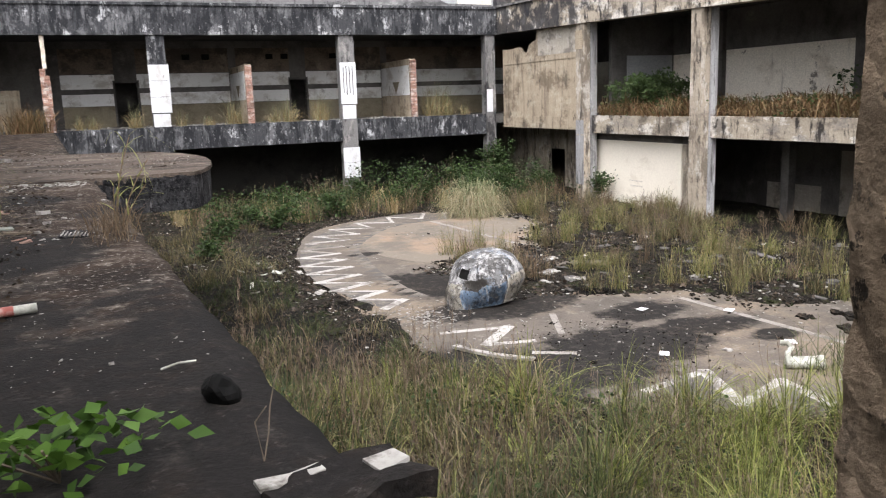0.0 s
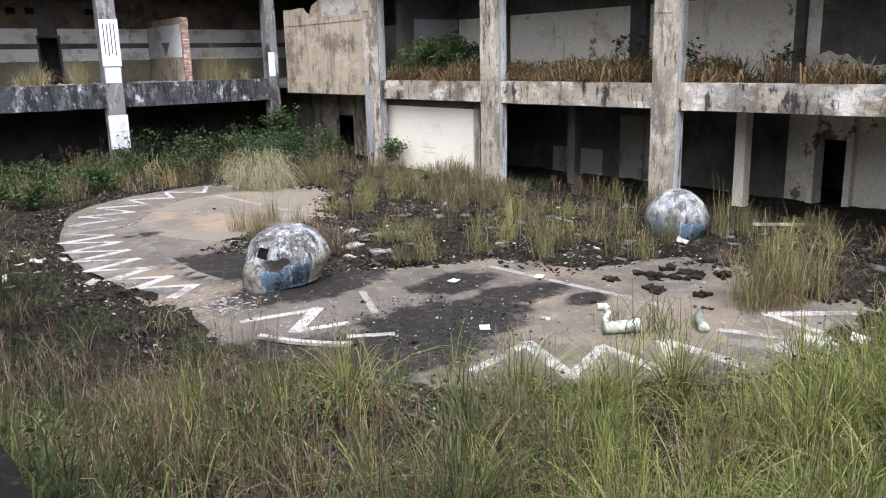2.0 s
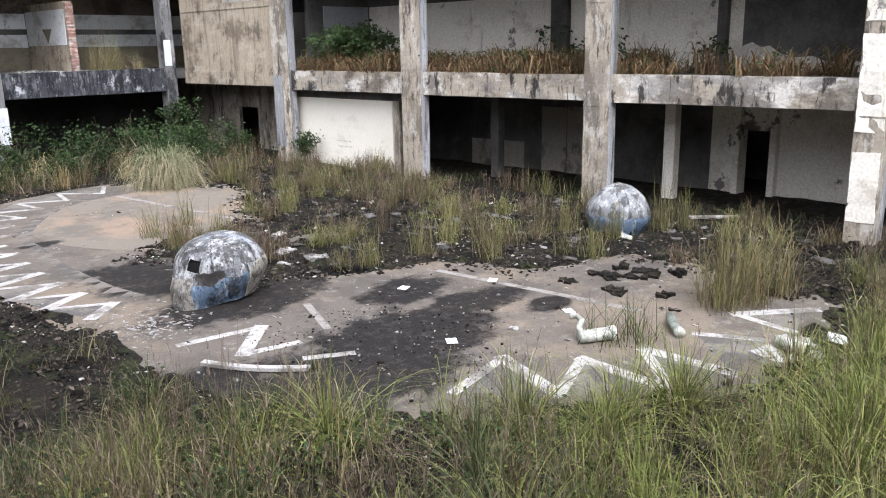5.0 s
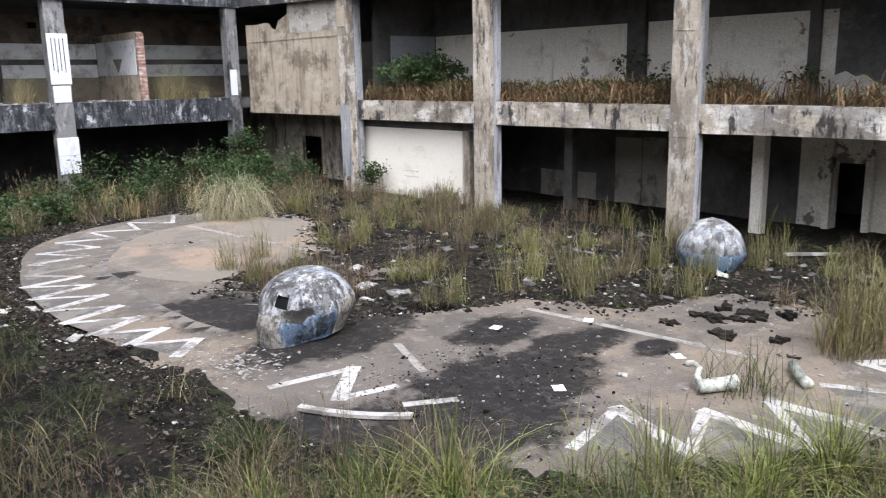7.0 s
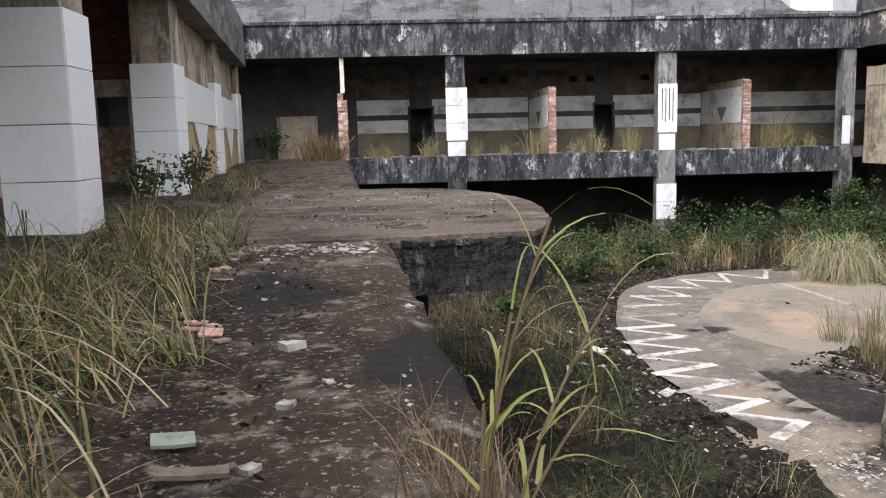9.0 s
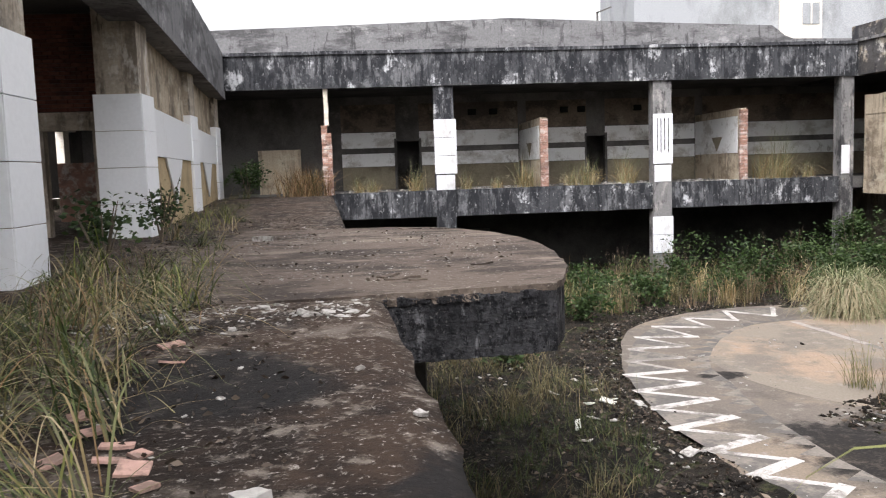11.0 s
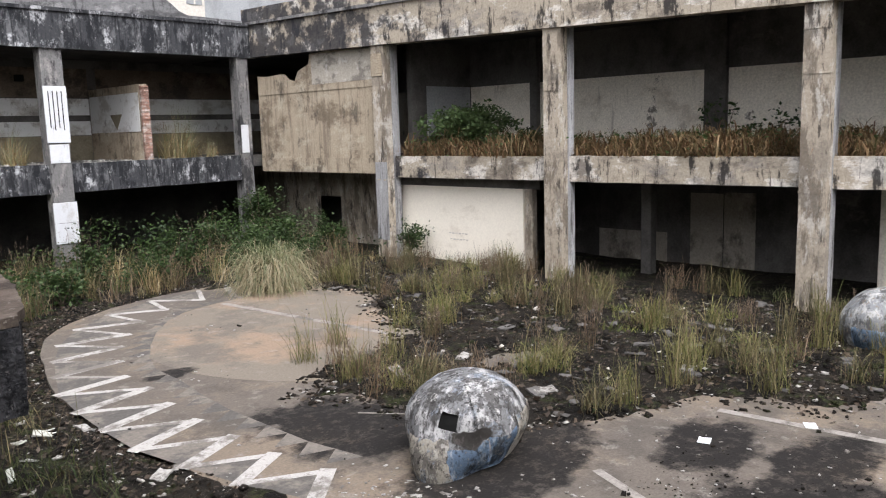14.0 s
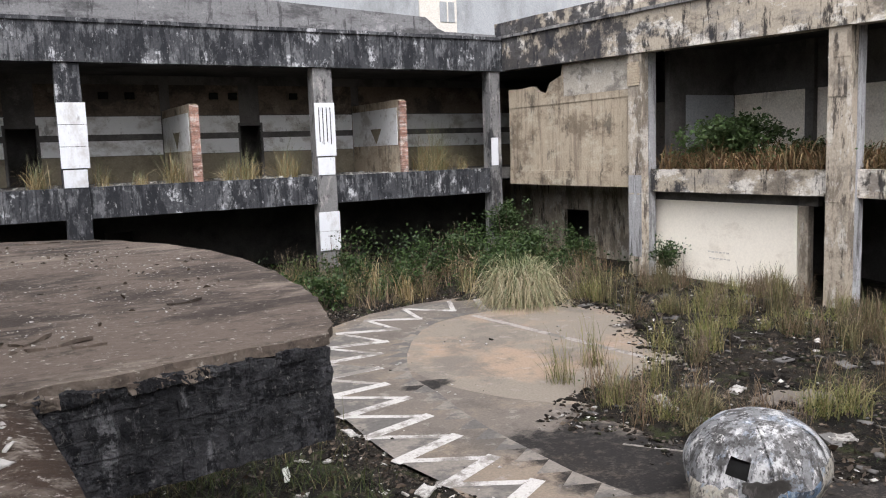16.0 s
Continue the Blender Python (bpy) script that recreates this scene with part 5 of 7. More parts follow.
# ---------------------------------------------------------------- weeds
def scatter(n, x0, x1, y0, y1, keep):
    x, y = rng.uniform(x0, x1, n), rng.uniform(y0, y1, n)
    k = keep(x, y)
    x, y = x[k], y[k]
    return np.stack([x, y, ground_z(x, y)], 1)


def clumped(n, x0, x1, y0, y1, keep, per=14, spread=0.18):
    c = scatter(n // per, x0, x1, y0, y1, keep)
    p = np.repeat(c, per, 0)
    p[:, :2] += rng.normal(0, spread, (len(p), 2))
    p[:, 2] = ground_z(p[:, 0], p[:, 1])
    return p


def stuff(ob, label, category="grass"):
    return tagged(ob, label, category, kind="stuff")


def clump_field(n, x0, x1, y0, y1, keep, per, spread, h0, h1):
    """Roots in clumps, with one height for each clump."""
    c = scatter(n // per, x0, x1, y0, y1, keep)
    h = np.repeat(rng.uniform(h0, h1, len(c)), per)
    p = np.repeat(c, per, 0)
    p[:, :2] += rng.normal(0, spread, (len(p), 2)) * rng.uniform(0.5, 1.3, (len(p), 1))
    p[:, 2] = ground_z(p[:, 0], p[:, 1])
    return p, h


def near_bank(x, y):
    thin = (x > 15.0) & (y > 6.6 + 0.5 * wob(x, y, 0.7, 2)) & (wob(x, y, 1.4, 5) < 0.35)
    return ~in_paving(x, y, 0.35) & (x > edge_x(y) + 0.15) & (x + y * 0.9 > 4.5) & ~thin


def shabby(x, y):
    """Where the bank is brown and bare rather than green."""
    return (x < 4.6 + 0.12 * (y - 5) + 0.9 * wob(x, y, 0.9, 4)) & (y > 3.6) & (wob(x, y, 1.1, 6) < 0.4)


def seed_grass(name, p, h, label, head=0.2):
    """Thin upright stalks, each with a feathery brown seed head at its tip."""
    hh = np.broadcast_to(h, len(p)) * rng.uniform(0.7, 1.2, len(p))
    lean = rng.normal(0, 0.13, (len(p), 2)) * hh[:, None]
    k, m = len(p), 6
    side = np.array([[0.003, 0, 0], [-0.0015, 0.003, 0], [-0.0015, -0.003, 0]])
    tip = p + np.stack([lean[:, 0], lean[:, 1], hh], 1)
    verts = np.concatenate([p[:, None] + side, tip[:, None] + side * 0.6], 1)
    faces = np.array([0, 1, 4, 3, 1, 2, 5, 4, 2, 0, 3, 5])
    stalk = raw(name, verts.reshape(-1, 3), (np.arange(k)[:, None] * m + faces[None]).ravel(), np.full(3 * k, 4), M_BROWN)
    stuff(stalk, label)
    q = np.repeat(tip, 7, 0)
    d = np.repeat(tip - p, 7, 0)
    d /= np.linalg.norm(d, axis=1)[:, None]
    q = q - d * rng.uniform(0, head, (len(q), 1)) + rng.normal(0, 0.008, q.shape)
    stuff(blades("seed_heads", q, 0.09, 0.007, M_STRAW, 0.4, 0.4, 2, 0.2), "feathery brown seed heads of tall grass")


M_STRAW = foliage("brown seed heads", [(0.16, 0.11, 0.085), (0.26, 0.2, 0.15), (0.1, 0.07, 0.055), (0.34, 0.28, 0.2)])
p, h = clump_field(2400, 1.3, 19, 3, 13, near_bank, 9, 0.16, 0.8, 1.55)
seed_grass("seed_stalks", p, h, "thin brown stalks standing in the grass")
p, h = clump_field(4200, 9.8, 23, 7.5, 36, lambda x, y: (mound_in(x, y) > 0.15) & (wob(x, y, 0.9, 5) > 0.1), 26, 0.14, 0.4, 1.1)
seed_grass("seed_stalks", p, h, "thin brown stalks on the mound", 0.25)
p, h = clump_field(420, 9, 22, 37, 43, lambda x, y: ~in_paving(x, y, 0.4) & (wob(x, y, 0.8, 3) > 0.1), 7, 0.2, 1.0, 2.2)
seed_grass("seed_stalks", p, h, "tall brown stalks under the balcony", 0.3)


for n, keep, per, spread, h0, h1, w, mt, lean, lab in (
        (24000, lambda x, y: near_bank(x, y) & (wob(x, y, 0.9, 3) > 0.0) & ~shabby(x, y), 120, 0.11, 0.3, 1.45, 0.016, M_GREEN, 0.48, "tall green grass on a bank"),
        (30000, lambda x, y: near_bank(x, y) & (wob(x, y, 0.7, 1) + 0.06 * (x - 6) > -0.05) & ~shabby(x, y), 130, 0.11, 0.35, 1.5, 0.017, M_LUSH, 0.48, "bright fresh grass clumps"),
        (20000, lambda x, y: near_bank(x, y) & (wob(x, y, 0.8, 5) > -0.05) & (~shabby(x, y) | (rng.uniform(size=x.shape) < 0.3)), 60, 0.13, 0.3, 1.3, 0.012, M_MIXED, 0.5, "half-dry grass among the green"),
        (9000, lambda x, y: near_bank(x, y) & (wob(x, y, 0.8, 7) > -0.1) & (~shabby(x, y) | (rng.uniform(size=x.shape) < 0.25)), 18, 0.2, 0.4, 1.2, 0.009, M_BROWN, 0.5, "withered brown stems in the grass")):
    p, h = clump_field(n, 1.0, 20, 0.5, 14.5, keep, per, spread, h0, h1)
    stuff(blades("grass", p, h, w, mt, lean, 0.6, 5, 0.75, (1, p[:, 0] < edge_x(p[:, 1]) + 1.2)), lab)
p, h = clump_field(20000, 1.2, 7.5, 3.6, 15, lambda x, y: near_bank(x, y) & shabby(x, y) & (wob(x, y, 1.0, 3) > -0.2), 30, 0.16, 0.3, 0.8)
stuff(arching("weeds", p, h, 0.5, 0.013, M_SHADEGRASS, 5, np.where(p[:, 0] < edge_x(p[:, 1]) + 0.7, 0.0, rng.uniform(0, 6.28, len(p))), 2.1), "dark tangled weeds on the bank")
p, h = clump_field(5500, 1.4, 7.5, 3.8, 14, lambda x, y: near_bank(x, y) & shabby(x, y) & (wob(x, y, 1.1, 5) > 0.0), 26, 0.15, 0.4, 0.95)
stuff(arching("weeds", p, h, 0.6, 0.011, M_YELLOWGREEN, 5, np.where(p[:, 0] < edge_x(p[:, 1]) + 0.8, 0.0, rng.uniform(0, 6.28, len(p))), 2.3), "yellow-green tufts among the dark weeds")
# loose arching blades lying over the bank
p, h = clump_field(24000, 2.6, 19, 2.5, 12, lambda x, y: near_bank(x, y) & ~shabby(x, y) & (wob(x, y, 0.8, 2) + 0.05 * (x - 5) > -0.1), 60, 0.16, 0.4, 1.0)
stuff(arching("grass", p, h, 0.7, 0.011, M_LUSH, 6), "arching fresh blades over the bank")
p, h = clump_field(6000, 2.6, 19, 2.5, 13, lambda x, y: near_bank(x, y) & (wob(x, y, 0.9, 8) > 0.1), 22, 0.14, 0.5, 1.1)
stuff(arching("grass", p, h, 0.8, 0.01, M_DRY, 6), "arching straw blades over the bank")
p, h = clump_field(15000, 0.4, 7.2, 9, 34, lambda x, y: ~in_paving(x, y, 0.1) & (x > edge_x(y) + 0.1) & (wob(x, y, 0.8, 1) > 0.0) & ((x < 4.6) | (y < 18) | (wob(x, y, 2, 2) > 0.5)), 16, 0.2, 0.25, 0.75)
stuff(blades("weeds", p, h, 0.013, M_MIXED, 0.5), "low brown-green weeds beside the terrace")
p, h = clump_field(6000, 0.4, 5.0, 14, 27, lambda x, y: (x > edge_x(y) + 0.1) & (wob(x, y, 0.7, 6) > -0.1), 18, 0.2, 0.15, 0.4)
stuff(blades("weeds", p, h, 0.014, M_SHADEGRASS, 0.6), "low green weeds beside the terrace")
p, h = clump_field(5000, 9, 23, 8, 36, lambda x, y: in_mound(x, y) & (wob(x, y, 0.85, 2) > 0.15), 26, 0.12, 0.12, 0.45)
stuff(blades("dry_grass", p, h, 0.012, M_MIXED, 0.4), "short dry grass on a littered mound")
p, h = clump_field(6500, 3, 23, 34.5, 43, lambda x, y: ~in_paving(x, y, 0.25) & (wob(x, y, 0.9, 8) > 0.12), 42, 0.16, 0.25, 1.1)
stuff(blades("grass", p, h, 0.018, M_MIXED, 0.4), "rank weeds before the balcony edge")
p, h = clump_field(3600, 3, 23, 35, 43, lambda x, y: ~in_paving(x, y, 0.25) & (wob(x, y, 0.8, 3) > 0.2), 34, 0.2, 0.3, 1.0)
stuff(arching("grass", p, h, 0.6, 0.018, M_DRY, 6), "arching straw tufts before the balcony edge")
p, h = clump_field(3600, 3, 23, 35, 43, lambda x, y: ~in_paving(x, y, 0.25) & (wob(x, y, 0.8, 6) > 0.2), 34, 0.2, 0.4, 1.1)
stuff(arching("grass", p, h, 0.6, 0.018, M_GREEN, 6), "green tufts before the balcony edge")
p, h = clump_field(5000, 17, 25, 6, 36, lambda x, y: ~in_paving(x, y, 0.2) & (wob(x, y, 0.8, 4) > -0.1), 30, 0.22, 0.2, 0.6)
stuff(blades("grass", p, h, 0.014, M_GREEN, 0.4), "short green grass by the columns")
p, h = clump_field(4200, 17.5, 23, 12, 29, lambda x, y: (mound_in(x, y) > 0.5) & (wob(x, y, 0.7, 6) > 0.25), 34, 0.2, 0.15, 0.4)
stuff(blades("grass", p, h, 0.014, M_LUSH, 0.45, 0.5, 4, 0.7), "fresh low grass on the mound")
# dense mixed clumps over the littered mound
c = scatter(900, 9.5, 23.5, 7.5, 37, lambda x, y: (mound_in(x, y) > 0.15) & (wob(x, y, 0.85, 2.5) + 0.5 * wob(x, y, 2.1, 1) > 0.27 - 0.3 * np.clip(1 - mound_in(x, y) / 3.0, 0, 1)) & ((y > 12.5) | (x < 16.5) | (rng.uniform(size=x.shape) < 0.25)))
for kk, per, h0, h1, w, mt, lean, lab in ((0, 95, 0.35, 1.05, 0.013, M_MIXED, 0.32, "rank half-dry clumps on the mound"), (1, 80, 0.3, 0.9, 0.014, M_YELLOWGREEN, 0.4, "rank straw-green clumps on the mound"), (2, 60, 0.3, 0.9, 0.012, M_BROWN, 0.4, "rank brown clumps on the mound")):
    cc = c[kk::3]
    q = np.repeat(cc, per, 0)
    q[:, :2] += rng.normal(0, 0.14, (len(q), 2))
    q[:, 2] = ground_z(q[:, 0], q[:, 1])
    hs = np.repeat(rng.uniform(h0, h1, len(cc)), per)
    stuff(arching("grass", q, hs, 0.2 + lean, w, mt, 5, None, 2.1), lab)
q = np.repeat(c, 24, 0) + rng.normal(0, 1, (len(c) * 24, 3)) * np.array([0.22, 0.22, 0.1]) + np.array([0, 0, 0.16])
stuff(leaf_cloud("weed_leaves", q, 0.06, M_LEAF), "small dark weed leaves on the mound", "weeds")
p = scatter(26000, 1.5, 23, 6, 44, lambda x, y: (in_mound(x, y) | ~in_paving(x, y, 0)) & (x > edge_x(y)))
p[:, 2] += rng.uniform(0.0, 0.06, len(p))
stuff(leaf_cloud("leaf_litter", p, 0.1, M_LITTER, 0.25), "brown fallen leaves and litter", "leaves")
p = scatter(140000, 2.5, 22, 6.5, 37, lambda x, y: ~in_paving(x, y, -0.25) & in_paving(x, y, 1.2))
stuff(chips("clods", p[:2600], 0.07, M_SOIL, 0.7), "dark earth crumbs round the paving", "earth")
stuff(leaf_cloud("leaf_litter", p[2600:9000], 0.08, M_LITTER, 0.3), "dark fallen leaves round the paving", "leaves")
stuff(chips("litter", p[9000:10000], 0.035, M_SCRAP), "pale crumbs of litter round the paving", "rubble")
# broad weed leaves along the foot of the balcony and on the bank
c = scatter(480, 3, 22.5, 35.5, 44, lambda x, y: ~in_paving(x, y, 0.4) & (wob(x, y, 0.7, 9) > 0.0))
p = np.repeat(c, 34, 0) + rng.normal(0, 1, (len(c) * 34, 3)) * np.array([0.3, 0.3, 0.2]) + np.array([0, 0, 1]) * np.repeat(rng.uniform(0.1, 1.0, len(c)) ** 1.6 * np.where(c[:, 0] > 12.5, 1.9, 1.0), 34)[:, None]
p[:, 2] = np.maximum(p[:, 2], ground_z(p[:, 0], p[:, 1]) + 0.05)
stuff(leaf_cloud("weed_leaves", p, 0.13, M_LEAF), "dark green leafy weeds", "weeds")
p, h = clump_field(4200, 3, 23, 35.5, 43, lambda x, y: ~in_paving(x, y, 0.25) & (wob(x, y, 0.9, 1) > 0.1), 16, 0.2, 0.5, 1.5)
stuff(blades("dry_stalks", p, h, 0.018, M_BROWN, 0.25), "brown dry stalks under the balcony edge")
c = scatter(800, 1.2, 14, 3, 13, lambda x, y: near_bank(x, y) & (wob(x, y, 0.9, 2) > 0.1))
p = np.repeat(c, 30, 0) + rng.normal(0, 1, (len(c) * 30, 3)) * np.array([0.2, 0.2, 0.1]) + np.array([0, 0, 0.4])
stuff(leaf_cloud("weed_leaves", p[::2], 0.055, M_LUSH), "small-leaved green weeds in the grass", "weeds")
stuff(leaf_cloud("weed_leaves", p[1::2], 0.085, M_LEAF), "dark-leaved weeds in the grass", "weeds")
c = scatter(1500, 1.2, 7.0, 4.5, 15, lambda x, y: near_bank(x, y) & shabby(x, y) & (wob(x, y, 1.0, 3) > 0.05))
p = np.repeat(c, 30, 0) + rng.normal(0, 1, (len(c) * 30, 3)) * np.array([0.2, 0.2, 0.12]) + np.array([0, 0, 0.25])
stuff(leaf_cloud("weed_leaves", p, 0.06, M_LEAF), "dark small-leaved weeds on the bank", "weeds")
p = scatter(24000, 1.2, 16, 1.5, 14, near_bank)
p[:, 2] += rng.uniform(0.02, 0.3, len(p))
stuff(leaf_cloud("leaf_litter", p, 0.07, M_LITTER, 0.4), "withered brown leaves under the grass", "leaves")


def tussock(x, y, n, h, r, mt, label, width=0.014, lean=0.5, fall=0.45):
    q = rng.normal(0, r, (n, 2))
    q = np.stack([x + q[:, 0], y + q[:, 1], ground_z(x + q[:, 0], y + q[:, 1])], 1)
    return tagged(blades("grass_tussock", q, h, width, mt, lean, 0.4, 6, fall), label, "grass", kind="stuff")




def fountain(x, y, n, h, reach, r, mt, label, width=0.02, drop=2.3):
    """A tussock whose blades rise together and hang over all round."""
    q = rng.normal(0, r, (n, 2))
    q = np.stack([x + q[:, 0], y + q[:, 1], ground_z(x + q[:, 0], y + q[:, 1])], 1)
    return tagged(arching("grass_tussock", q, h, reach, width, mt, 8, None, drop), label, "grass", kind="stuff")


fountain(15.9, 33.7, 1300, 1.9, 1.5, 0.3, M_PALE, "big drooping tussock of pale green grass", 0.022, 2.75)
fountain(15.9, 33.7, 1700, 1.7, 1.7, 0.35, M_STRAWSKIRT, "drooping straw skirt of the big tussock", 0.022, 2.85)
fountain(15.9, 33.8, 420, 1.9, 1.1, 0.3, M_GREEN, "green blades of the drooping tussock", 0.022, 2.6)
for tx, ty, hh, n in ((15.95, 10.6, 2.0, 330), (16.2, 10.1, 1.8, 300), (16.7, 10.5, 1.6, 240), (15.5, 10.4, 1.0, 220), (17.2, 9.9, 1.5, 220)):
    tussock(tx, ty, n // 5, hh, 0.2, M_MIXED, "tall yellow-green grass clump", 0.012, 0.3)
    tussock(tx, ty, n // 4, hh * 0.6, 0.24, M_BROWN, "brown stems in a tall grass clump", 0.01, 0.35)
    fountain(tx, ty, n // 4, hh, 0.8, 0.18, M_YELLOWGREEN, "fresh blades in a tall grass clump", 0.012, 2.4)
    fountain(tx, ty, n // 7, hh * 0.9, 0.85, 0.2, M_DRY, "straw blades in a tall grass clump", 0.011, 2.1)
# lone tufts on the floor and along the rim of the mound
for tx, ty, hh in ((11.1, 25.6, 0.9), (12.6, 26.2, 1.0), (10.7, 23.4, 0.7), (12.2, 23.8, 0.8), (19.0, 16.6, 1.1), (19.3, 15.3, 0.8), (20.9, 14.7, 1.2), (21.3, 14.2, 1.0), (15.4, 16.4, 0.9), (14.6, 18.0, 0.9), (13.0, 18.2, 0.8)):
    fountain(tx, ty, 70, hh, 0.45, 0.16, M_YELLOWGREEN, "thin half-dry tuft of grass", 0.011, 1.9)
    tussock(tx, ty, 40, hh, 0.18, M_MIXED, "upright stems in a thin tuft", 0.009, 0.3)
tussock(12.7, 10.9, 140, 1.0, 0.35, M_GREEN, "thin green grass in a floor crack")


def bush(x, y, z, r, h, n, label, size=0.12, leaf=M_LEAF):
    b = thing("bush", (x, y, z), label, "bush")
    for k in range(7):
        bm = bmesh.new()
        a, t = rng.uniform(0, 6.28), rng.uniform(0.4, 0.9)
        d = Vector((math.cos(a) * r * t, math.sin(a) * r * t, h * rng.uniform(0.6, 1)))
        q = d.to_track_quat("Z", "Y").to_matrix().to_4x4()
        bmesh.ops.create_cone(bm, segments=6, radius1=0.025, radius2=0.006, depth=d.length, matrix=Matrix.Translation(d / 2) @ q)
        part("stem", bm, M_BARK, b)
    c = rng.normal(size=(n // 26, 3))
    c /= np.linalg.norm(c, axis=1)[:, None]
    lobe = np.array([0.72 + 0.8 * noise.noise(Vector(d) * 1.7 + Vector((x, y, 0))) for d in c])
    c *= (rng.uniform(0.35, 1, len(c)) * np.clip(lobe, 0.25, 1.5))[:, None]
    c = c * np.array([r, r, h * 0.5]) + np.array([0, 0, h * 0.55])
    pts = np.repeat(c, 26, 0) + rng.normal(0, 0.13, (len(c) * 26, 3))
    lf = leaf_cloud("foliage", pts, size, leaf)
    lf.parent = b
    return b


bush(24.6, 32.2, 0.16, 2.1, 2.1, 5600, "leafy green bush growing on the upper gallery floor", 0.17, M_FRESHLEAF)
bush(24.9, 29.4, 0.16, 1.2, 1.0, 1600, "small dark bush on the upper gallery floor", 0.14)
for x, y, r, h, n in ((18.5, 38.5, 1.4, 1.5, 1500), (15.5, 39.5, 1.3, 1.5, 1200), (20.5, 39.5, 1.5, 1.8, 1600), (12.0, 39.5, 1.2, 1.3, 1000), (8.5, 39, 1.3, 1.2, 1000), (22.9, 33.9, 0.75, 1.5, 700), (6, 36, 1.2, 1.0, 800), (21.4, 42.6, 1.3, 2.8, 2000), (18.8, 42.0, 1.2, 1.6, 1000), (17.0, 37.2, 1.1, 1.2, 900), (13.6, 37.6, 1.0, 1.1, 800), (10.2, 37.3, 1.1, 1.1, 800), (19.3, 36.4, 1.2, 1.2, 900), (7.2, 35.0, 1.0, 0.9, 700), (4.6, 33.0, 1.1, 0.9, 700), (21.8, 37.6, 1.0, 1.4, 900), (3.6, 29.5, 0.9, 0.6, 500)):
    bush(x, y, float(ground_z(x, y)), r, h * 1.1, int(n * 1.25), "green weedy bush at the foot of the wall", 0.13)
for x, y, h in ((26.6, 22.6, 1.7), (26.4, 20.3, 1.3), (26.8, 16.6, 1.0), (25.6, 21.0, 1.0)):
    s = thing("sapling", (x, y, 0.16), "thin sapling with sparse dark leaves on the gallery floor", "sapling", "gallery saplings")
    bm = bmesh.new()
    tips = []
    for k in range(6):
        d = Vector((rng.uniform(-0.4, 0.4), rng.uniform(-0.5, 0.5), h * rng.uniform(0.65, 1)))
        tips.append(d)
        bmesh.ops.create_cone(bm, segments=5, radius1=0.02, radius2=0.005, depth=d.length, matrix=Matrix.Translation(d / 2) @ d.to_track_quat("Z", "Y").to_matrix().to_4x4())
    part("stem", bm, M_BARK, s)
    pts = np.repeat(np.array([tuple(t) for t in tips]), 16, 0) + rng.normal(0, 0.13, (96, 3))
    lf = leaf_cloud("foliage", pts, 0.16, M_LEAF)
    lf.parent = s

c = np.stack([rng.uniform(23.3, 26.0, 460), rng.uniform(11, 34.5, 460)], 1)
c = c[(wob(c[:, 0], c[:, 1], 1.1, 1) > -0.5) & ((c[:, 1] > 17.5) | (rng.uniform(size=len(c)) < 0.3))]
h = np.repeat(rng.uniform(0.5, 1.35, len(c)), 36)
q = np.repeat(c, 36, 0) + rng.normal(0, 0.2, (len(c) * 36, 2))
stuff(arching("dry_fern", np.stack([q[:, 0], q[:, 1], np.full(len(q), 0.16)], 1), h * 0.75, 0.8, 0.045, M_FERN, 6, None, 2.4), "dry brown ferns along the gallery floor", "fern")
pts = np.repeat(c[::4], 26, 0) + rng.normal(0, 0.3, (len(c[::4]) * 26, 2))
stuff(leaf_cloud("weed_leaves", np.stack([pts[:, 0], pts[:, 1], rng.uniform(0.2, 0.95, len(pts))], 1), 0.13, M_FRESHLEAF), "leafy green weeds among the ferns", "weeds")
c = np.array([(-0.4, 44.9), (0.2, 45.3), (2.1, 44.7), (2.3, 44.9), (4.4, 44.9), (5.9, 45.0), (7.0, 44.9), (7.4, 45.2), (9.3, 44.9), (9.9, 44.7), (10.2, 44.8), (11.7, 45.0), (12.1, 45.2), (18.4, 45.1), (18.9, 44.9), (19.5, 45.2), (19.9, 45.6), (20.9, 45.4)])
h = np.repeat(np.array([0.9, 0.7, 1.2, 1.0, 0.9, 0.6, 1.5, 1.1, 1.0, 1.3, 1.1, 1.6, 1.2, 1.7, 2.2, 2.0, 1.2, 0.9]), 70)
q = np.repeat(c, 70, 0) + rng.normal(0, 0.16, (len(c) * 70, 2))
q[:, 1] = np.maximum(q[:, 1], NY + 0.2)
stuff(blades("dry_grass", np.stack([q[:, 0], q[:, 1], np.full(len(q), 0.29)], 1), h, 0.018, M_DRY, 0.42, 0.6, 6, 1.2), "dry straw grass clumps along the balcony")
stuff(blades("grass", np.stack([q[::3, 0], q[::3, 1], np.full(len(q[::3]), 0.29)], 1), h[::3] * 1.2, 0.014, M_PALE, 0.25, 0.6, 5, 0.7), "pale green blades in the straw clumps")
q = np.stack([rng.uniform(-2, 22, 900), rng.uniform(NY + 0.55, NY + 4, 900)], 1)
q = q[wob(q[:, 0], q[:, 1], 1.0, 3) > 0]
stuff(chips("rubble", np.stack([q[:, 0], q[:, 1], np.full(len(q), 0.3)], 1), 0.1, M_SCRAP, 0.5), "pale rubble on the balcony floor", "rubble")


def on_platform(q):
    return np.stack([q[:, 0], q[:, 1], np.full(len(q), 0.024)], 1)


def on_terrace(q):
    return np.stack([q[:, 0], q[:, 1], [terrace_z(a, b) for a, b in q]], 1)


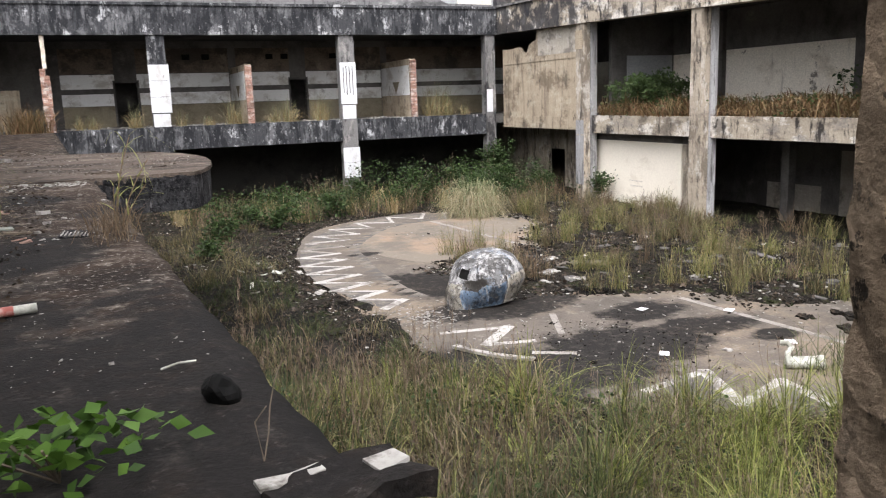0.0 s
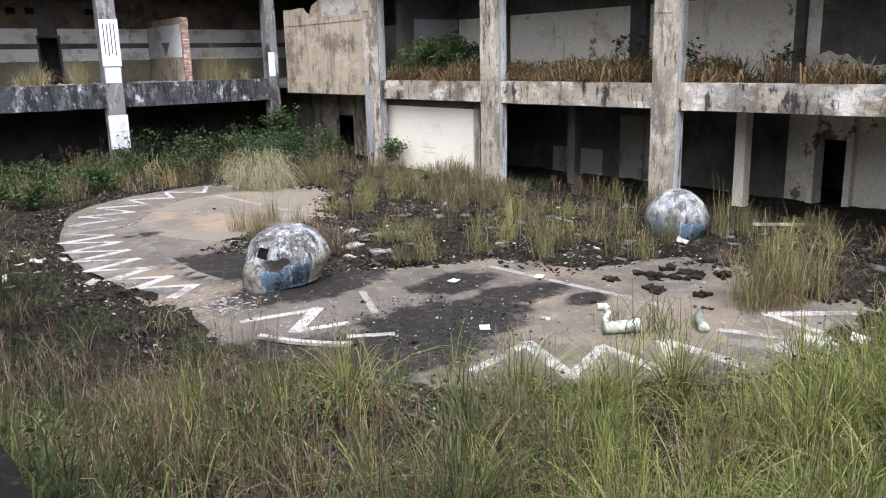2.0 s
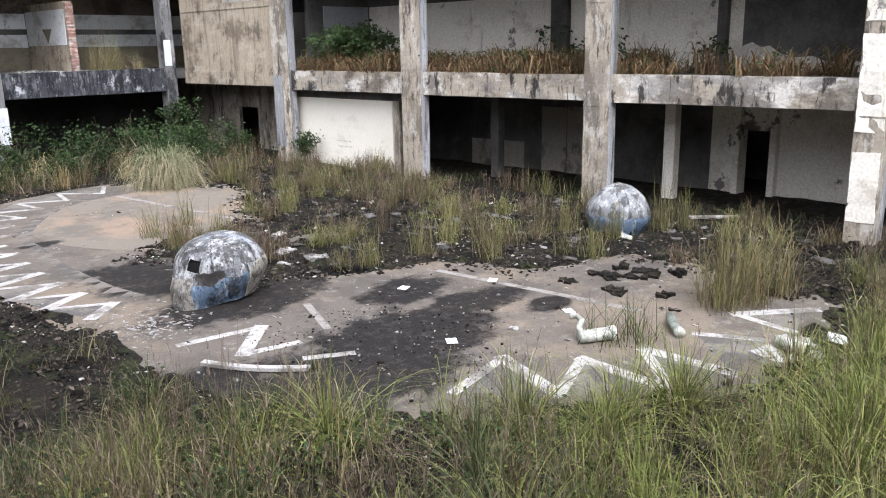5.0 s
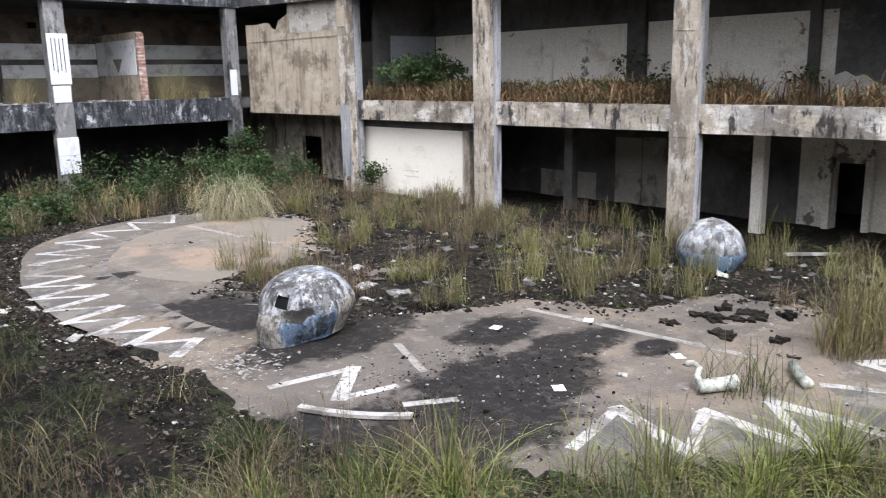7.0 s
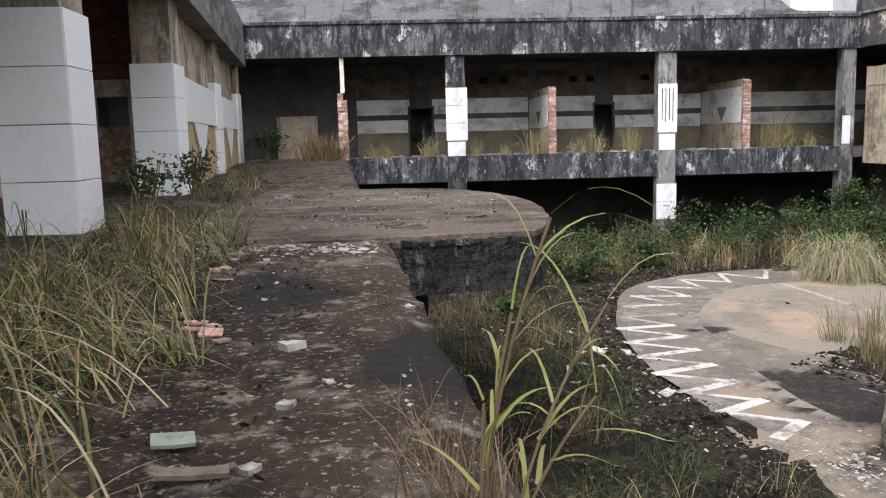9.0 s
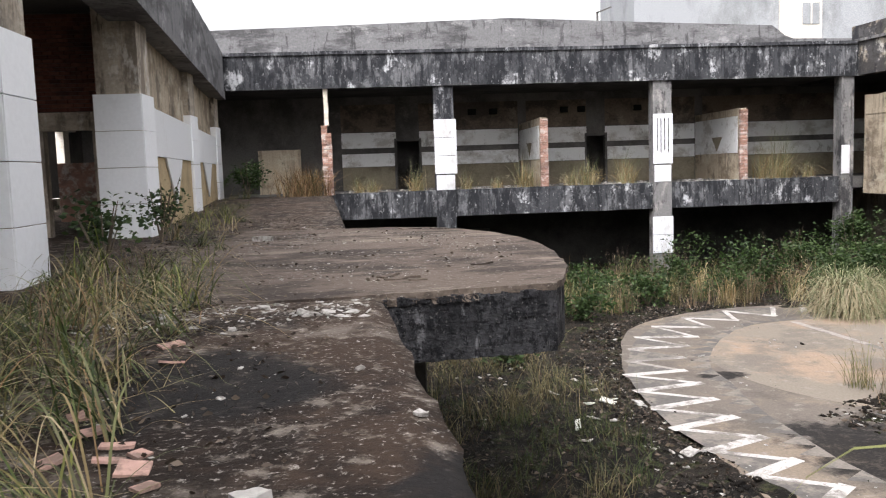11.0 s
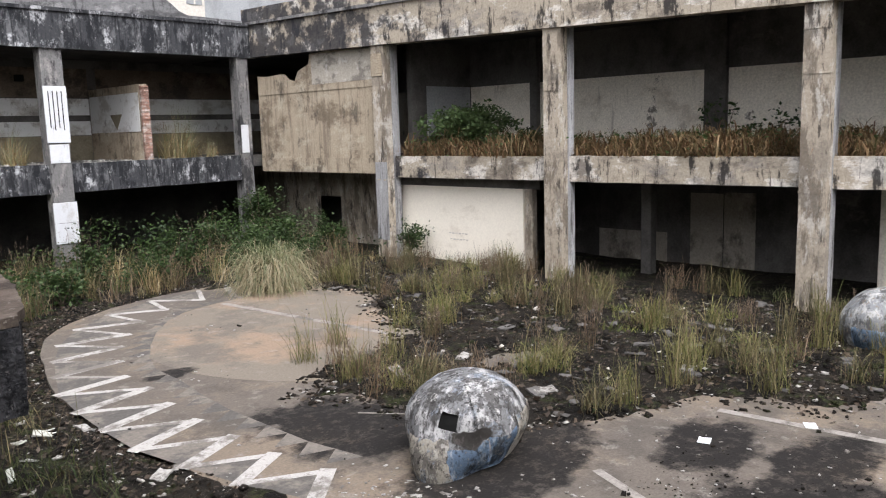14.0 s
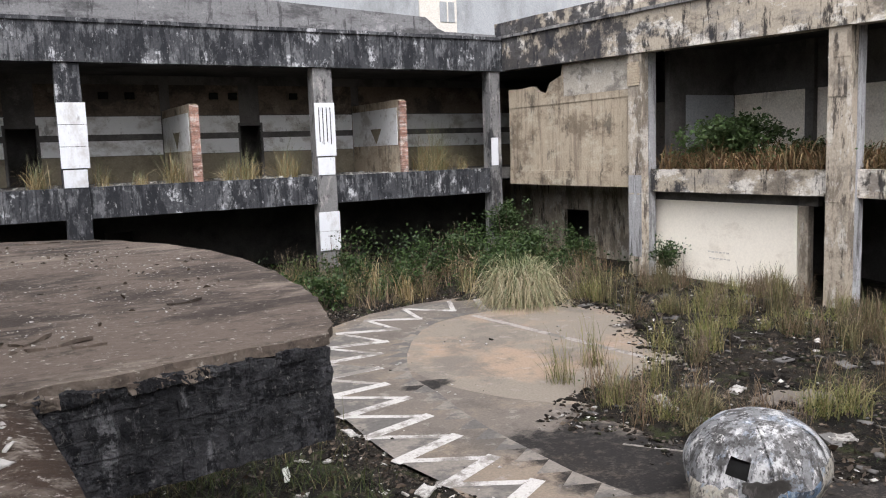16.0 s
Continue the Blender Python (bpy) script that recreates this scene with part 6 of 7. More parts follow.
c = np.stack([rng.uniform(-5.5, -0.3, 1500), rng.uniform(8.7, 42, 1500)], 1)
c = c[(c[:, 0] > west_x(c[:, 1]) + 0.1) & (c[:, 0] < -0.62 - 0.11 * (c[:, 1] - 8) + 0.3 * wob(c[:, 0], c[:, 1], 1.3)) & (rng.uniform(size=len(c)) < np.clip(1.6 - c[:, 1] / 14, 0.06, 1))]
for part_of, per, hh, far_out, w, mt, lab in ((0, 20, 0.62, 0.75, 0.01, M_DRY, "arching dry straw grass along the terrace wall"), (1, 30, 0.6, 0.6, 0.013, M_GREEN, "arching green grass along the terrace wall"), (2, 24, 0.42, 0.55, 0.011, M_SHADEGRASS, "low tangled weeds along the terrace wall"), (3, 12, 0.75, 0.5, 0.008, M_BROWN, "withered stems along the terrace wall"), (4, 16, 0.7, 0.6, 0.012, M_LUSH, "fresh blades along the terrace wall")):
    cc = c[part_of::5]
    q = np.repeat(cc, per, 0) + rng.normal(0, 0.1, (len(cc) * per, 2))
    hs = np.repeat(rng.uniform(0.5, 1.2, len(cc)), per) * hh
    near = q[:, 0] > -1.25 - 0.09 * (q[:, 1] - 8)
    turn = np.where(near, rng.uniform(1.8, 4.5, len(q)), rng.uniform(0, 6.28, len(q)))
    stuff(arching("grass", on_terrace(q), hs * np.where(near, 0.65, 1.0), far_out * 1.25, w, mt, 7, turn, 2.6), lab)
# dead straw lying flat
q = np.repeat(c[::3], 10, 0) + rng.normal(0, 0.25, (len(c[::3]) * 10, 2))
q = q[q[:, 0] < -0.35 - 0.1 * (q[:, 1] - 8)]
stuff(arching("straw", on_terrace(q), 0.1, 0.6, 0.007, M_DRY, 5, rng.uniform(0, 6.28, len(q)), 2.3), "dead straw lying on the terrace")
cc = c[rng.uniform(size=len(c)) < 0.5]
q = np.repeat(cc, 14, 0) + rng.normal(0, 0.1, (len(cc) * 14, 2))
stuff(arching("grass", on_terrace(q[::2]), 0.55, 0.9, 0.008, M_DRY, 9, np.where(q[::2, 0] > -1.4, 3.2, 0.2) - 0.6, 2.6), "long straw blades hanging over the terrace")
q = np.repeat(cc[::2], 12, 0) + rng.normal(0, 0.1, (len(cc[::2]) * 12, 2))
stuff(arching("grass", on_terrace(q), 0.5, 0.8, 0.012, M_GREEN, 9, np.where(q[:, 0] > -1.4, 3.2, 0.2) - 0.6, 2.6), "long green blades hanging over the terrace")
bush(-4.0, 24.6, 0.0, 0.5, 1.3, 420, "thin leafy bush before a tiled column", 0.1)
bush(-3.5, 19.6, 0.0, 0.6, 1.1, 360, "thin leafy bush beside a tiled column", 0.1)
q = np.stack([-2.7 + rng.normal(0, 0.5, 420), 43.4 + rng.normal(0, 0.4, 420)], 1)
stuff(blades("dry_fern", on_terrace(q), 1.3, 0.03, M_FERN, 0.4), "dry orange-brown weeds beside the brick pier", "fern")
bush(-5.0, 42.8, 0.28, 1.2, 1.7, 900, "pale green bush in the dark recess", 0.14)

def slab_piece(name, x, y, z, turn, sx, sy, sz, mt, label, category, group="", tip=(0, 0), cut=0.12, amount=0.015):
    bm = roughen(add_box(bmesh.new(), -sx / 2, sx / 2, -sy / 2, sy / 2, 0, sz), cut, amount, 5)
    o = obj(name, bm, mt)
    o.location, o.rotation_euler = (x, y, z), (tip[0], tip[1], turn)
    return tagged(o, label, category, group)


# ---------------------------------------------------------------- rubble
p = scatter(5200, 1.5, 22, 8, 40, lambda x, y: (in_mound(x, y) & (wob(x, y, 1.3) > 0.1)) | (~in_paving(x, y, 0) & (y > 21) & (x < 7.5) & (wob(x, y, 1.2, 3) > 0.35)))
stuff(chips("rubble", p[::3], 0.06, M_RUBBLE), "pale broken rubble and litter", "rubble")
stuff(chips("rubble", p[1::3], 0.07, M_SCRAP), "grey broken rubble and litter", "rubble")
stuff(chips("clods", p[2::3], 0.1, M_SOIL, 0.7), "dark earth clods among the litter", "earth")
p = scatter(9000, 9, 22, 9, 36, lambda x, y: (mound_in(x, y) > 0.05) & (wob(x, y, 1.5, 4) + 0.5 * np.clip(1 - mound_in(x, y) / 2, 0, 1) > 0.25))
p[:, 2] += 0.02
stuff(leaf_cloud("litter", p[::5], 0.09, M_SCRAP, 0.3), "pale scraps and flakes on the littered mound", "rubble")
stuff(leaf_cloud("leaf_litter", p[1::2], 0.16, M_LITTER, 0.5), "curled dead leaves on the littered mound", "leaves")
p = scatter(26000, 8.5, 20, 8, 36, lambda x, y: in_paving(x, y, -0.2) & (np.abs(mound_in(x, y) + 0.15) < rng.uniform(0, 0.7, x.shape)))
p[:, 2] = np.maximum(p[:, 2], FLOOR) + 0.01
stuff(chips("clods", p[::2], 0.07, M_SOIL, 0.6), "dark crumbs along the edge of the littered mound", "earth")
stuff(leaf_cloud("leaf_litter", p[1::2], 0.1, M_LITTER, 0.35), "dead leaves along the edge of the littered mound", "leaves")
stuff(chips("litter", p[::11] + np.array([0.06, 0.05, 0.01]), 0.06, M_SCRAP, 0.35), "pale crumbs along the edge of the littered mound", "rubble")
p = scatter(6000, 10, 23, 9, 37, lambda x, y: (mound_in(x, y) > 0.1) & (wob(x, y, 1.2, 7) > -0.2))
stuff(chips("clods", p[::2], 0.17, M_SOIL, 0.55), "dark lumps of earth on the littered mound", "earth")
stuff(chips("clods", p[1::4], 0.14, M_DARKWALL, 0.3), "sooty flat fragments on the littered mound", "rubble")
p = np.stack([rng.normal(7.3, 0.5, 300), rng.normal(18.4, 0.6, 300), np.full(300, FLOOR + 0.012)], 1)
stuff(chips("paint_flakes", p, 0.05, M_SCRAP, 0.15), "white flakes of floor paint and plaster", "rubble")
p = scatter(1600, 8, 12.5, 11.5, 16.5, lambda x, y: wob(x, y, 1.1, 2) > -0.2)
p[:, 2] = FLOOR + 0.01
stuff(chips("dirt_clods", p[::2], 0.022, M_SOIL, 0.7), "crumbs of dark dirt on the floor stain", "earth")
stuff(chips("grit", p[::14] + np.array([0.1, 0.07, 0.0]), 0.03, M_SCRAP), "pale grit on the floor stain", "rubble")
p = scatter(2600, 5.5, 18, 8, 36, lambda x, y: in_paving(x, y, -0.1) & ~in_mound(x, y) & ((y < 18) | (wob(x, y, 1.2, 5) > 0.5)))
p[:, 2] = FLOOR + 0.01
stuff(chips("grit", p[:420], 0.035, M_SCRAP), "pale grit on the courtyard floor", "rubble")
stuff(chips("dirt_clods", p[700:1500], 0.03, M_SOIL, 0.7), "dark clods of dirt on the courtyard floor", "rubble")
q = np.stack([rng.uniform(-3.2, 2.5, 30000), rng.uniform(1, 30, 30000)], 1)
q = q[(q[:, 0] < edge_x(q[:, 1]) - 0.05) & (wob(q[:, 0], q[:, 1], 1.3, 2) + rng.uniform(-0.9, 0.5, len(q)) > 0)]
stuff(chips("grit", on_terrace(q[::2]), 0.009, M_SCRAP), "pale grit on the terrace", "rubble")
stuff(chips("stones", on_terrace(q[::40]), 0.035, M_SCRAP), "pale stone chips on the terrace", "rubble")
q = np.stack([rng.uniform(-3.0, 0.1, 380), rng.normal(15.7, 0.4, 380)], 1)
stuff(chips("rubble", on_terrace(q), 0.045, M_SCRAP, 0.3), "flat pale rubble along the platform step", "rubble")
q = np.stack([rng.uniform(-2.4, 2.5, 2600), rng.uniform(16.6, 25.5, 2600)], 1)
q = q[(np.hypot((q[:, 0] + 2) / 4.5, (q[:, 1] - 21) / 4.4) < 1) & (wob(q[:, 0], q[:, 1], 1.6, 3) > -0.1)]
stuff(chips("grit", on_platform(q), 0.014, M_SCRAP), "pale grit on the platform", "rubble")
stuff(leaf_cloud("leaf_litter", on_platform(q[::5]) + np.array([0.05, 0.03, 0.004]), 0.06, M_LITTER, 0.2), "brown leaves on the platform", "leaves")
for x, y, t, sx, sy in ((0.45, 17.35, 0.3, 0.42, 0.1), (0.3, 17.6, 0.9, 0.3, 0.12), (0.62, 17.2, 0.1, 0.22, 0.07), (0.9, 25.1, 0.1, 0.5, 0.14), (1.5, 24.8, -0.4, 0.4, 0.12), (1.5, 18.4, 0.2, 0.3, 0.05)):
    slab_piece("screed_shard", x, y, 0.02, t, sx, sy, 0.025, M_PLATFORM, "lifted shard of brown screed on the platform", "shard", "shards on the platform", tip=(rng.uniform(-0.08, 0.08), rng.uniform(-0.08, 0.08)), amount=0.02, cut=0.08)
q = np.stack([rng.uniform(-4, -0.2, 5000), rng.uniform(5, 30, 5000)], 1)
q = q[q[:, 0] < 0.3 - 0.08 * (q[:, 1] - 8)]
lp = on_terrace(q)
lp[:, 2] += 0.01
stuff(leaf_cloud("leaf_litter", lp, 0.045, M_LITTER, 0.2), "brown fallen leaves on the terrace", "leaves")


# ---------------------------------------------------------------- loose things
def tube(bm, pts, r, segs=10):
    """A round tube along points."""
    rings = []
    for i, p in enumerate(pts):
        p = Vector(p)
        d = (Vector(pts[min(i + 1, len(pts) - 1)]) - Vector(pts[max(i - 1, 0)])).normalized()
        q = d.to_track_quat("Z", "Y").to_matrix()
        rings.append([bm.verts.new(p + q @ Vector((r * math.cos(6.2832 * k / segs), r * math.sin(6.2832 * k / segs), 0))) for k in range(segs)])
    for a, b in zip(rings, rings[1:]):
        for k in range(segs):
            bm.faces.new((a[k], a[(k + 1) % segs], b[(k + 1) % segs], b[k]))
    bm.faces.new(rings[0][::-1])
    bm.faces.new(rings[-1])
    return bm


def at_turn(name, x, y, z, turn, label, category, group="", tip=(0, 0)):
    t = thing(name, (x, y, z), label, category, group)
    t.rotation_euler = (tip[0], tip[1], turn)
    return t


# curved white plank at the edge of the floor
pl = at_turn("curved_plank", 7.5, 14.85, FLOOR + 0.03, radians(-56), "curved white painted plank lying on the floor edge", "plank")
bm = bmesh.new()
rows = []
for k in range(13):
    x = -0.95 + 1.9 * k / 12
    y = -0.12 * (1 - (x / 0.95) ** 2)
    rows.append([bm.verts.new((x, y + dy, z)) for dy, z in ((-0.09, 0), (0.09, 0.0), (0.09, 0.045), (-0.09, 0.06))])
for a, b in zip(rows, rows[1:]):
    for k in range(4):
        bm.faces.new((a[k], a[(k + 1) % 4], b[(k + 1) % 4], b[k]))
bm.faces.new(rows[0][::-1])
bm.faces.new(rows[-1])
part("board", bm, M_PAINT, pl)

# drain fitting
pf = at_turn("drain_pipe", 12.3, 11.25, FLOOR + 0.13, radians(-30), "dirty white drain pipe with a bent trap", "pipe")
barrel = part("barrel", tube(bmesh.new(), [(-0.3, 0, 0), (0.3, 0, 0)], 0.12, 14), M_PVC, pf, "", True)
part("rim", tube(bmesh.new(), [(0.28, 0, 0), (0.38, 0, 0)], 0.14, 14), M_PVC, barrel, "", True)
# black cap: painted shade of the open pipe end
part("bore_shade", tube(bmesh.new(), [(0.378, 0, 0), (0.384, 0, 0)], 0.11, 14), M_HOLLOWSHADE, barrel)
part("trap", tube(bmesh.new(), [(-0.25, 0.05, 0.02), (-0.22, 0.2, 0.12), (-0.12, 0.3, 0.2), (-0.18, 0.4, 0.26), (-0.3, 0.42, 0.25)], 0.055), M_PVC, pf, "", True)
pf2 = at_turn("pipe_elbow", 13.85, 10.55, FLOOR + 0.09, radians(35), "grey-green bent pipe elbow on the floor", "pipe")
part("barrel", tube(bmesh.new(), [(-0.4, -0.05, 0), (-0.15, 0, 0.03), (0.15, 0.02, 0.05), (0.38, 0.0, 0.02)], 0.09), M_GREYGREEN, pf2, "", True)
part("collar", tube(bmesh.new(), [(-0.5, -0.08, -0.01), (-0.38, -0.05, 0)], 0.1), M_PVC, pf2, "", True)
pf3 = at_turn("drain_pipe", 14.1, 8.45, FLOOR + 0.12, radians(80), "short broken white pipe at the floor edge", "pipe")
barrel = part("barrel", tube(bmesh.new(), [(-0.28, 0, 0), (0.25, 0, 0)], 0.11, 12), M_PVC, pf3, "", True)
# black cap for the shade in the broken end
part("bore_shade", tube(bmesh.new(), [(-0.287, 0, 0), (-0.281, 0, 0)], 0.09, 12), M_HOLLOWSHADE, barrel)


slab_piece("white_slab", 14.85, 7.95, FLOOR + 0.12, 0.4, 0.42, 0.3, 0.07, M_CTILE, "clean white tile slab lying in the weeds", "tile", tip=(0.2, 0.1), amount=0.004)
for k in range(14):
    slab_piece("concrete_lump", rng.uniform(13.0, 14.7), rng.uniform(8.0, 8.7), FLOOR + 0.0, rng.uniform(0, 3), rng.uniform(0.15, 0.4), rng.uniform(0.12, 0.25), rng.uniform(0.08, 0.18), M_SCRAP if k % 3 else M_RUBBLE, "pale lump of broken concrete at the floor edge", "rubble", "lumps at the floor edge", amount=0.04)
for x, y, sx, sz in ((16.9, 13.5, 0.35, 0.22), (16.7, 12.6, 0.5, 0.1), (15.1, 12.7, 0.7, 0.1), (17.2, 12.3, 0.3, 0.2), (15.15, 13.85, 0.4, 0.08), (16.15, 13.5, 0.45, 0.12), (16.4, 12.8, 0.5, 0.1), (16.0, 13.2, 0.7, 0.08), (17.0, 12.9, 0.6, 0.1), (15.6, 11.6, 0.35, 0.12), (13.4, 12.95, 0.16, 0.1), (14.9, 11.2, 0.3, 0.08)):
    for n in range(3):
        slab_piece("dirt_lump", x + rng.normal(0, 0.12), y + rng.normal(0, 0.12), FLOOR - 0.02, rng.uniform(0, 3), sx * rng.uniform(0.4, 0.9), sx * rng.uniform(0.2, 0.45), sz * rng.uniform(0.5, 1.0), M_SOIL, "dark lump of earth on the courtyard floor", "earth", "earth lumps", cut=0.1, amount=0.06)
for x, y, t in ((12.34, 16.3, 0.3), (13.4, 12.6, 1.0), (14.1, 15.2, 0.5), (10.6, 13.2, 0.9)):
    slab_piece("paper_scrap", x, y, FLOOR + 0.012, t, 0.26, 0.2, 0.012, M_CTILE, "white scrap lying on the floor", "scrap", "white scraps", amount=0.01)
slab_piece("white_plank", 23.35, 14.1, FLOOR + 0.1, radians(-47), 1.9, 0.2, 0.06, M_PAINT, "long white plank lying in the grass", "plank", amount=0.012)
slab_piece("globe_shard", 19.5, 15.0, FLOOR + 0.06, 0.5, 0.55, 0.3, 0.06, M_PVC, "curled white shard beside the globe", "shard", tip=(0.4, 0.1), amount=0.05)
for k in range(14):
    x, y = rng.uniform(4.0, 6.2), rng.uniform(22, 27)
    slab_piece("white_scrap", x, y, float(ground_z(x, y)) + 0.02, rng.uniform(0, 3), rng.uniform(0.12, 0.4), rng.uniform(0.1, 0.25), 0.03, M_SCRAP if k % 3 else M_PVC, "pale broken scrap on dark soil", "scrap", "white scraps by the paving", tip=(rng.uniform(-0.3, 0.3), rng.uniform(-0.3, 0.3)), amount=0.03)
for k in range(40):
    y = rng.uniform(17, 34)
    x = rng.uniform(11.5, 20)
    if not in_mound(np.array(x), np.array(y)):
        continue
    slab_piece("broken_board", x, y, float(ground_z(x, y)) + 0.02, rng.uniform(0, 3), rng.uniform(0.2, 0.7), rng.uniform(0.12, 0.35), 0.04, M_SCRAP if k % 4 == 0 else M_DARKWALL, "broken flat board on the littered mound", "debris", "boards on the mound", tip=(rng.uniform(-0.2, 0.2), rng.uniform(-0.2, 0.2)), amount=0.03)

# on the terrace
for x, y, t, sx, sy in ((-1.35, 14.3, 0.6, 0.24, 0.16), (-1.23, 13.8, 0.2, 0.24, 0.12), (-1.26, 12.33, 0.9, 0.26, 0.14), (-0.9, 11.76, 0.1, 0.2, 0.17), (-0.82, 9.3, 0.5, 0.2, 0.12), (-0.98, 9.34, 1.2, 0.16, 0.12), (-0.45, 9.15, 0.1, 0.2, 0.1), (-0.38, 8.95, 0.4, 0.15, 0.1), (-1.31, 11.9, 0.6, 0.2, 0.16), (-1.04, 11.88, 0.3, 0.2, 0.1), (-1.07, 12.1, 0.2, 0.22, 0.1), (-0.93, 11.95, 1.1, 0.13, 0.1), (-1.4, 12.6, 0.4, 0.2, 0.14), (-0.8, 11.55, 0.9, 0.14, 0.1)):
    slab_piece("clay_tile", x, y, terrace_z(x, y) + 0.005, t, sx * 0.72, sy * 0.75, 0.016, M_PINK, "broken pink clay tile on the terrace", "tile", "broken clay tiles", tip=(rng.uniform(-0.25, 0.25), rng.uniform(-0.2, 0.2)), amount=0.012)
for x, y, s in ((0.05, 9.0, 0.1), (0.35, 12.3, 0.06), (-0.35, 11.36, 0.13), (-0.25, 10.3, 0.09), (-1.9, 23.5, 0.3), (-0.3, 9.6, 0.08)):
    slab_piece("stone", x, y, terrace_z(x, y) - 0.005, x * 7, s, s * 0.8, s * 0.4, M_SCRAP, "pale broken stone on the terrace", "stone", "stones on the terrace", amount=0.02, cut=0.06)
slab_piece("grey_slab", -0.64, 9.84, 0.03, 0.3, 0.17, 0.1, 0.015, M_GREYGREEN, "flat grey slab lying in the weeds", "slab", tip=(0.15, 0.1), amount=0.008)
slab_piece("broken_board", -0.5, 9.55, 0.01, 0.2, 0.26, 0.07, 0.02, M_BARK, "weathered brown board lying in the weeds", "debris", tip=(0.05, 0.1), amount=0.01)
rt = at_turn("ribbed_tile", 0.08, 9.03, 0.03, radians(-8), "black and white ribbed tile fragment on the terrace", "tile", tip=(0.1, 0.1))
part("body", roughen(add_box(bmesh.new(), -0.15, 0.13, -0.12, 0.12, -0.02, 0), 0.06, 0.012, 6), M_BLOCK, rt)
for k in range(8):
    part("rib", roughen(add_box(bmesh.new(), -0.135 + k * 0.034, -0.123 + k * 0.034, -0.11, 0.1 - 0.03 * (k % 3), 0, 0.005), 0.06, 0.004, 9), M_SCRAP, rt)
can = at_turn("black_bag", 0.75, 3.62, -0.02, 0.3, "crumpled black rubbish lump on the terrace", "rubbish")
bm = bmesh.new()
bmesh.ops.create_icosphere(bm, subdivisions=3, radius=0.075)
for v in bm.verts:
    v.co = v.co * (1 + 0.5 * noise.noise(v.co * 14)) + Vector((0, 0, 0.07))
part("body", bm, surface("black plastic", (0.006, 0.006, 0.006), rough=0.75, bump=0.4), can)
st = at_turn("painted_stick", -0.33, 5.7, 0.03, radians(8), "red and white painted stick on the terrace", "stick")
part("shaft", tube(bmesh.new(), [(-0.5, 0, 0), (0.25, 0, 0.01)], 0.03), M_PVC, st, "", True)
part("band", tube(bmesh.new(), [(-0.1, 0, 0.006), (0.12, 0, 0.009)], 0.032), surface("red paint", (0.36, 0.1, 0.08), [((0.5, 0.4, 0.35), (6, 6, 6), 0.5, 0.6, 0.7, 68)], rough=0.6), st, "red band", True)
slab_piece("concrete_chunk", 1.0, 2.6, -0.04, 0.3, 0.5, 0.3, 0.08, M_TERRACE, "chunk of broken concrete with white paint at the edge", "concrete", amount=0.04)
slab_piece("paint_flake", 1.16, 2.68, 0.035, 0.3, 0.13, 0.1, 0.015, M_SCRAP, "white flake of plaster on the concrete chunk", "plaster", amount=0.02)
slab_piece("paint_flake", 0.84, 2.7, 0.035, 0.2, 0.24, 0.06, 0.015, M_SCRAP, "white flake of plaster on the concrete chunk", "plaster", amount=0.02)
tw = at_turn("twig", 0.62, 4.15, 0.02, 0.4, "pale dry twig on the terrace", "twig")
part("stick", tube(bmesh.new(), [(-0.08, 0.02, 0), (0, 0, 0.015), (0.08, -0.02, 0.01)], 0.006, 6), M_PVC, tw)
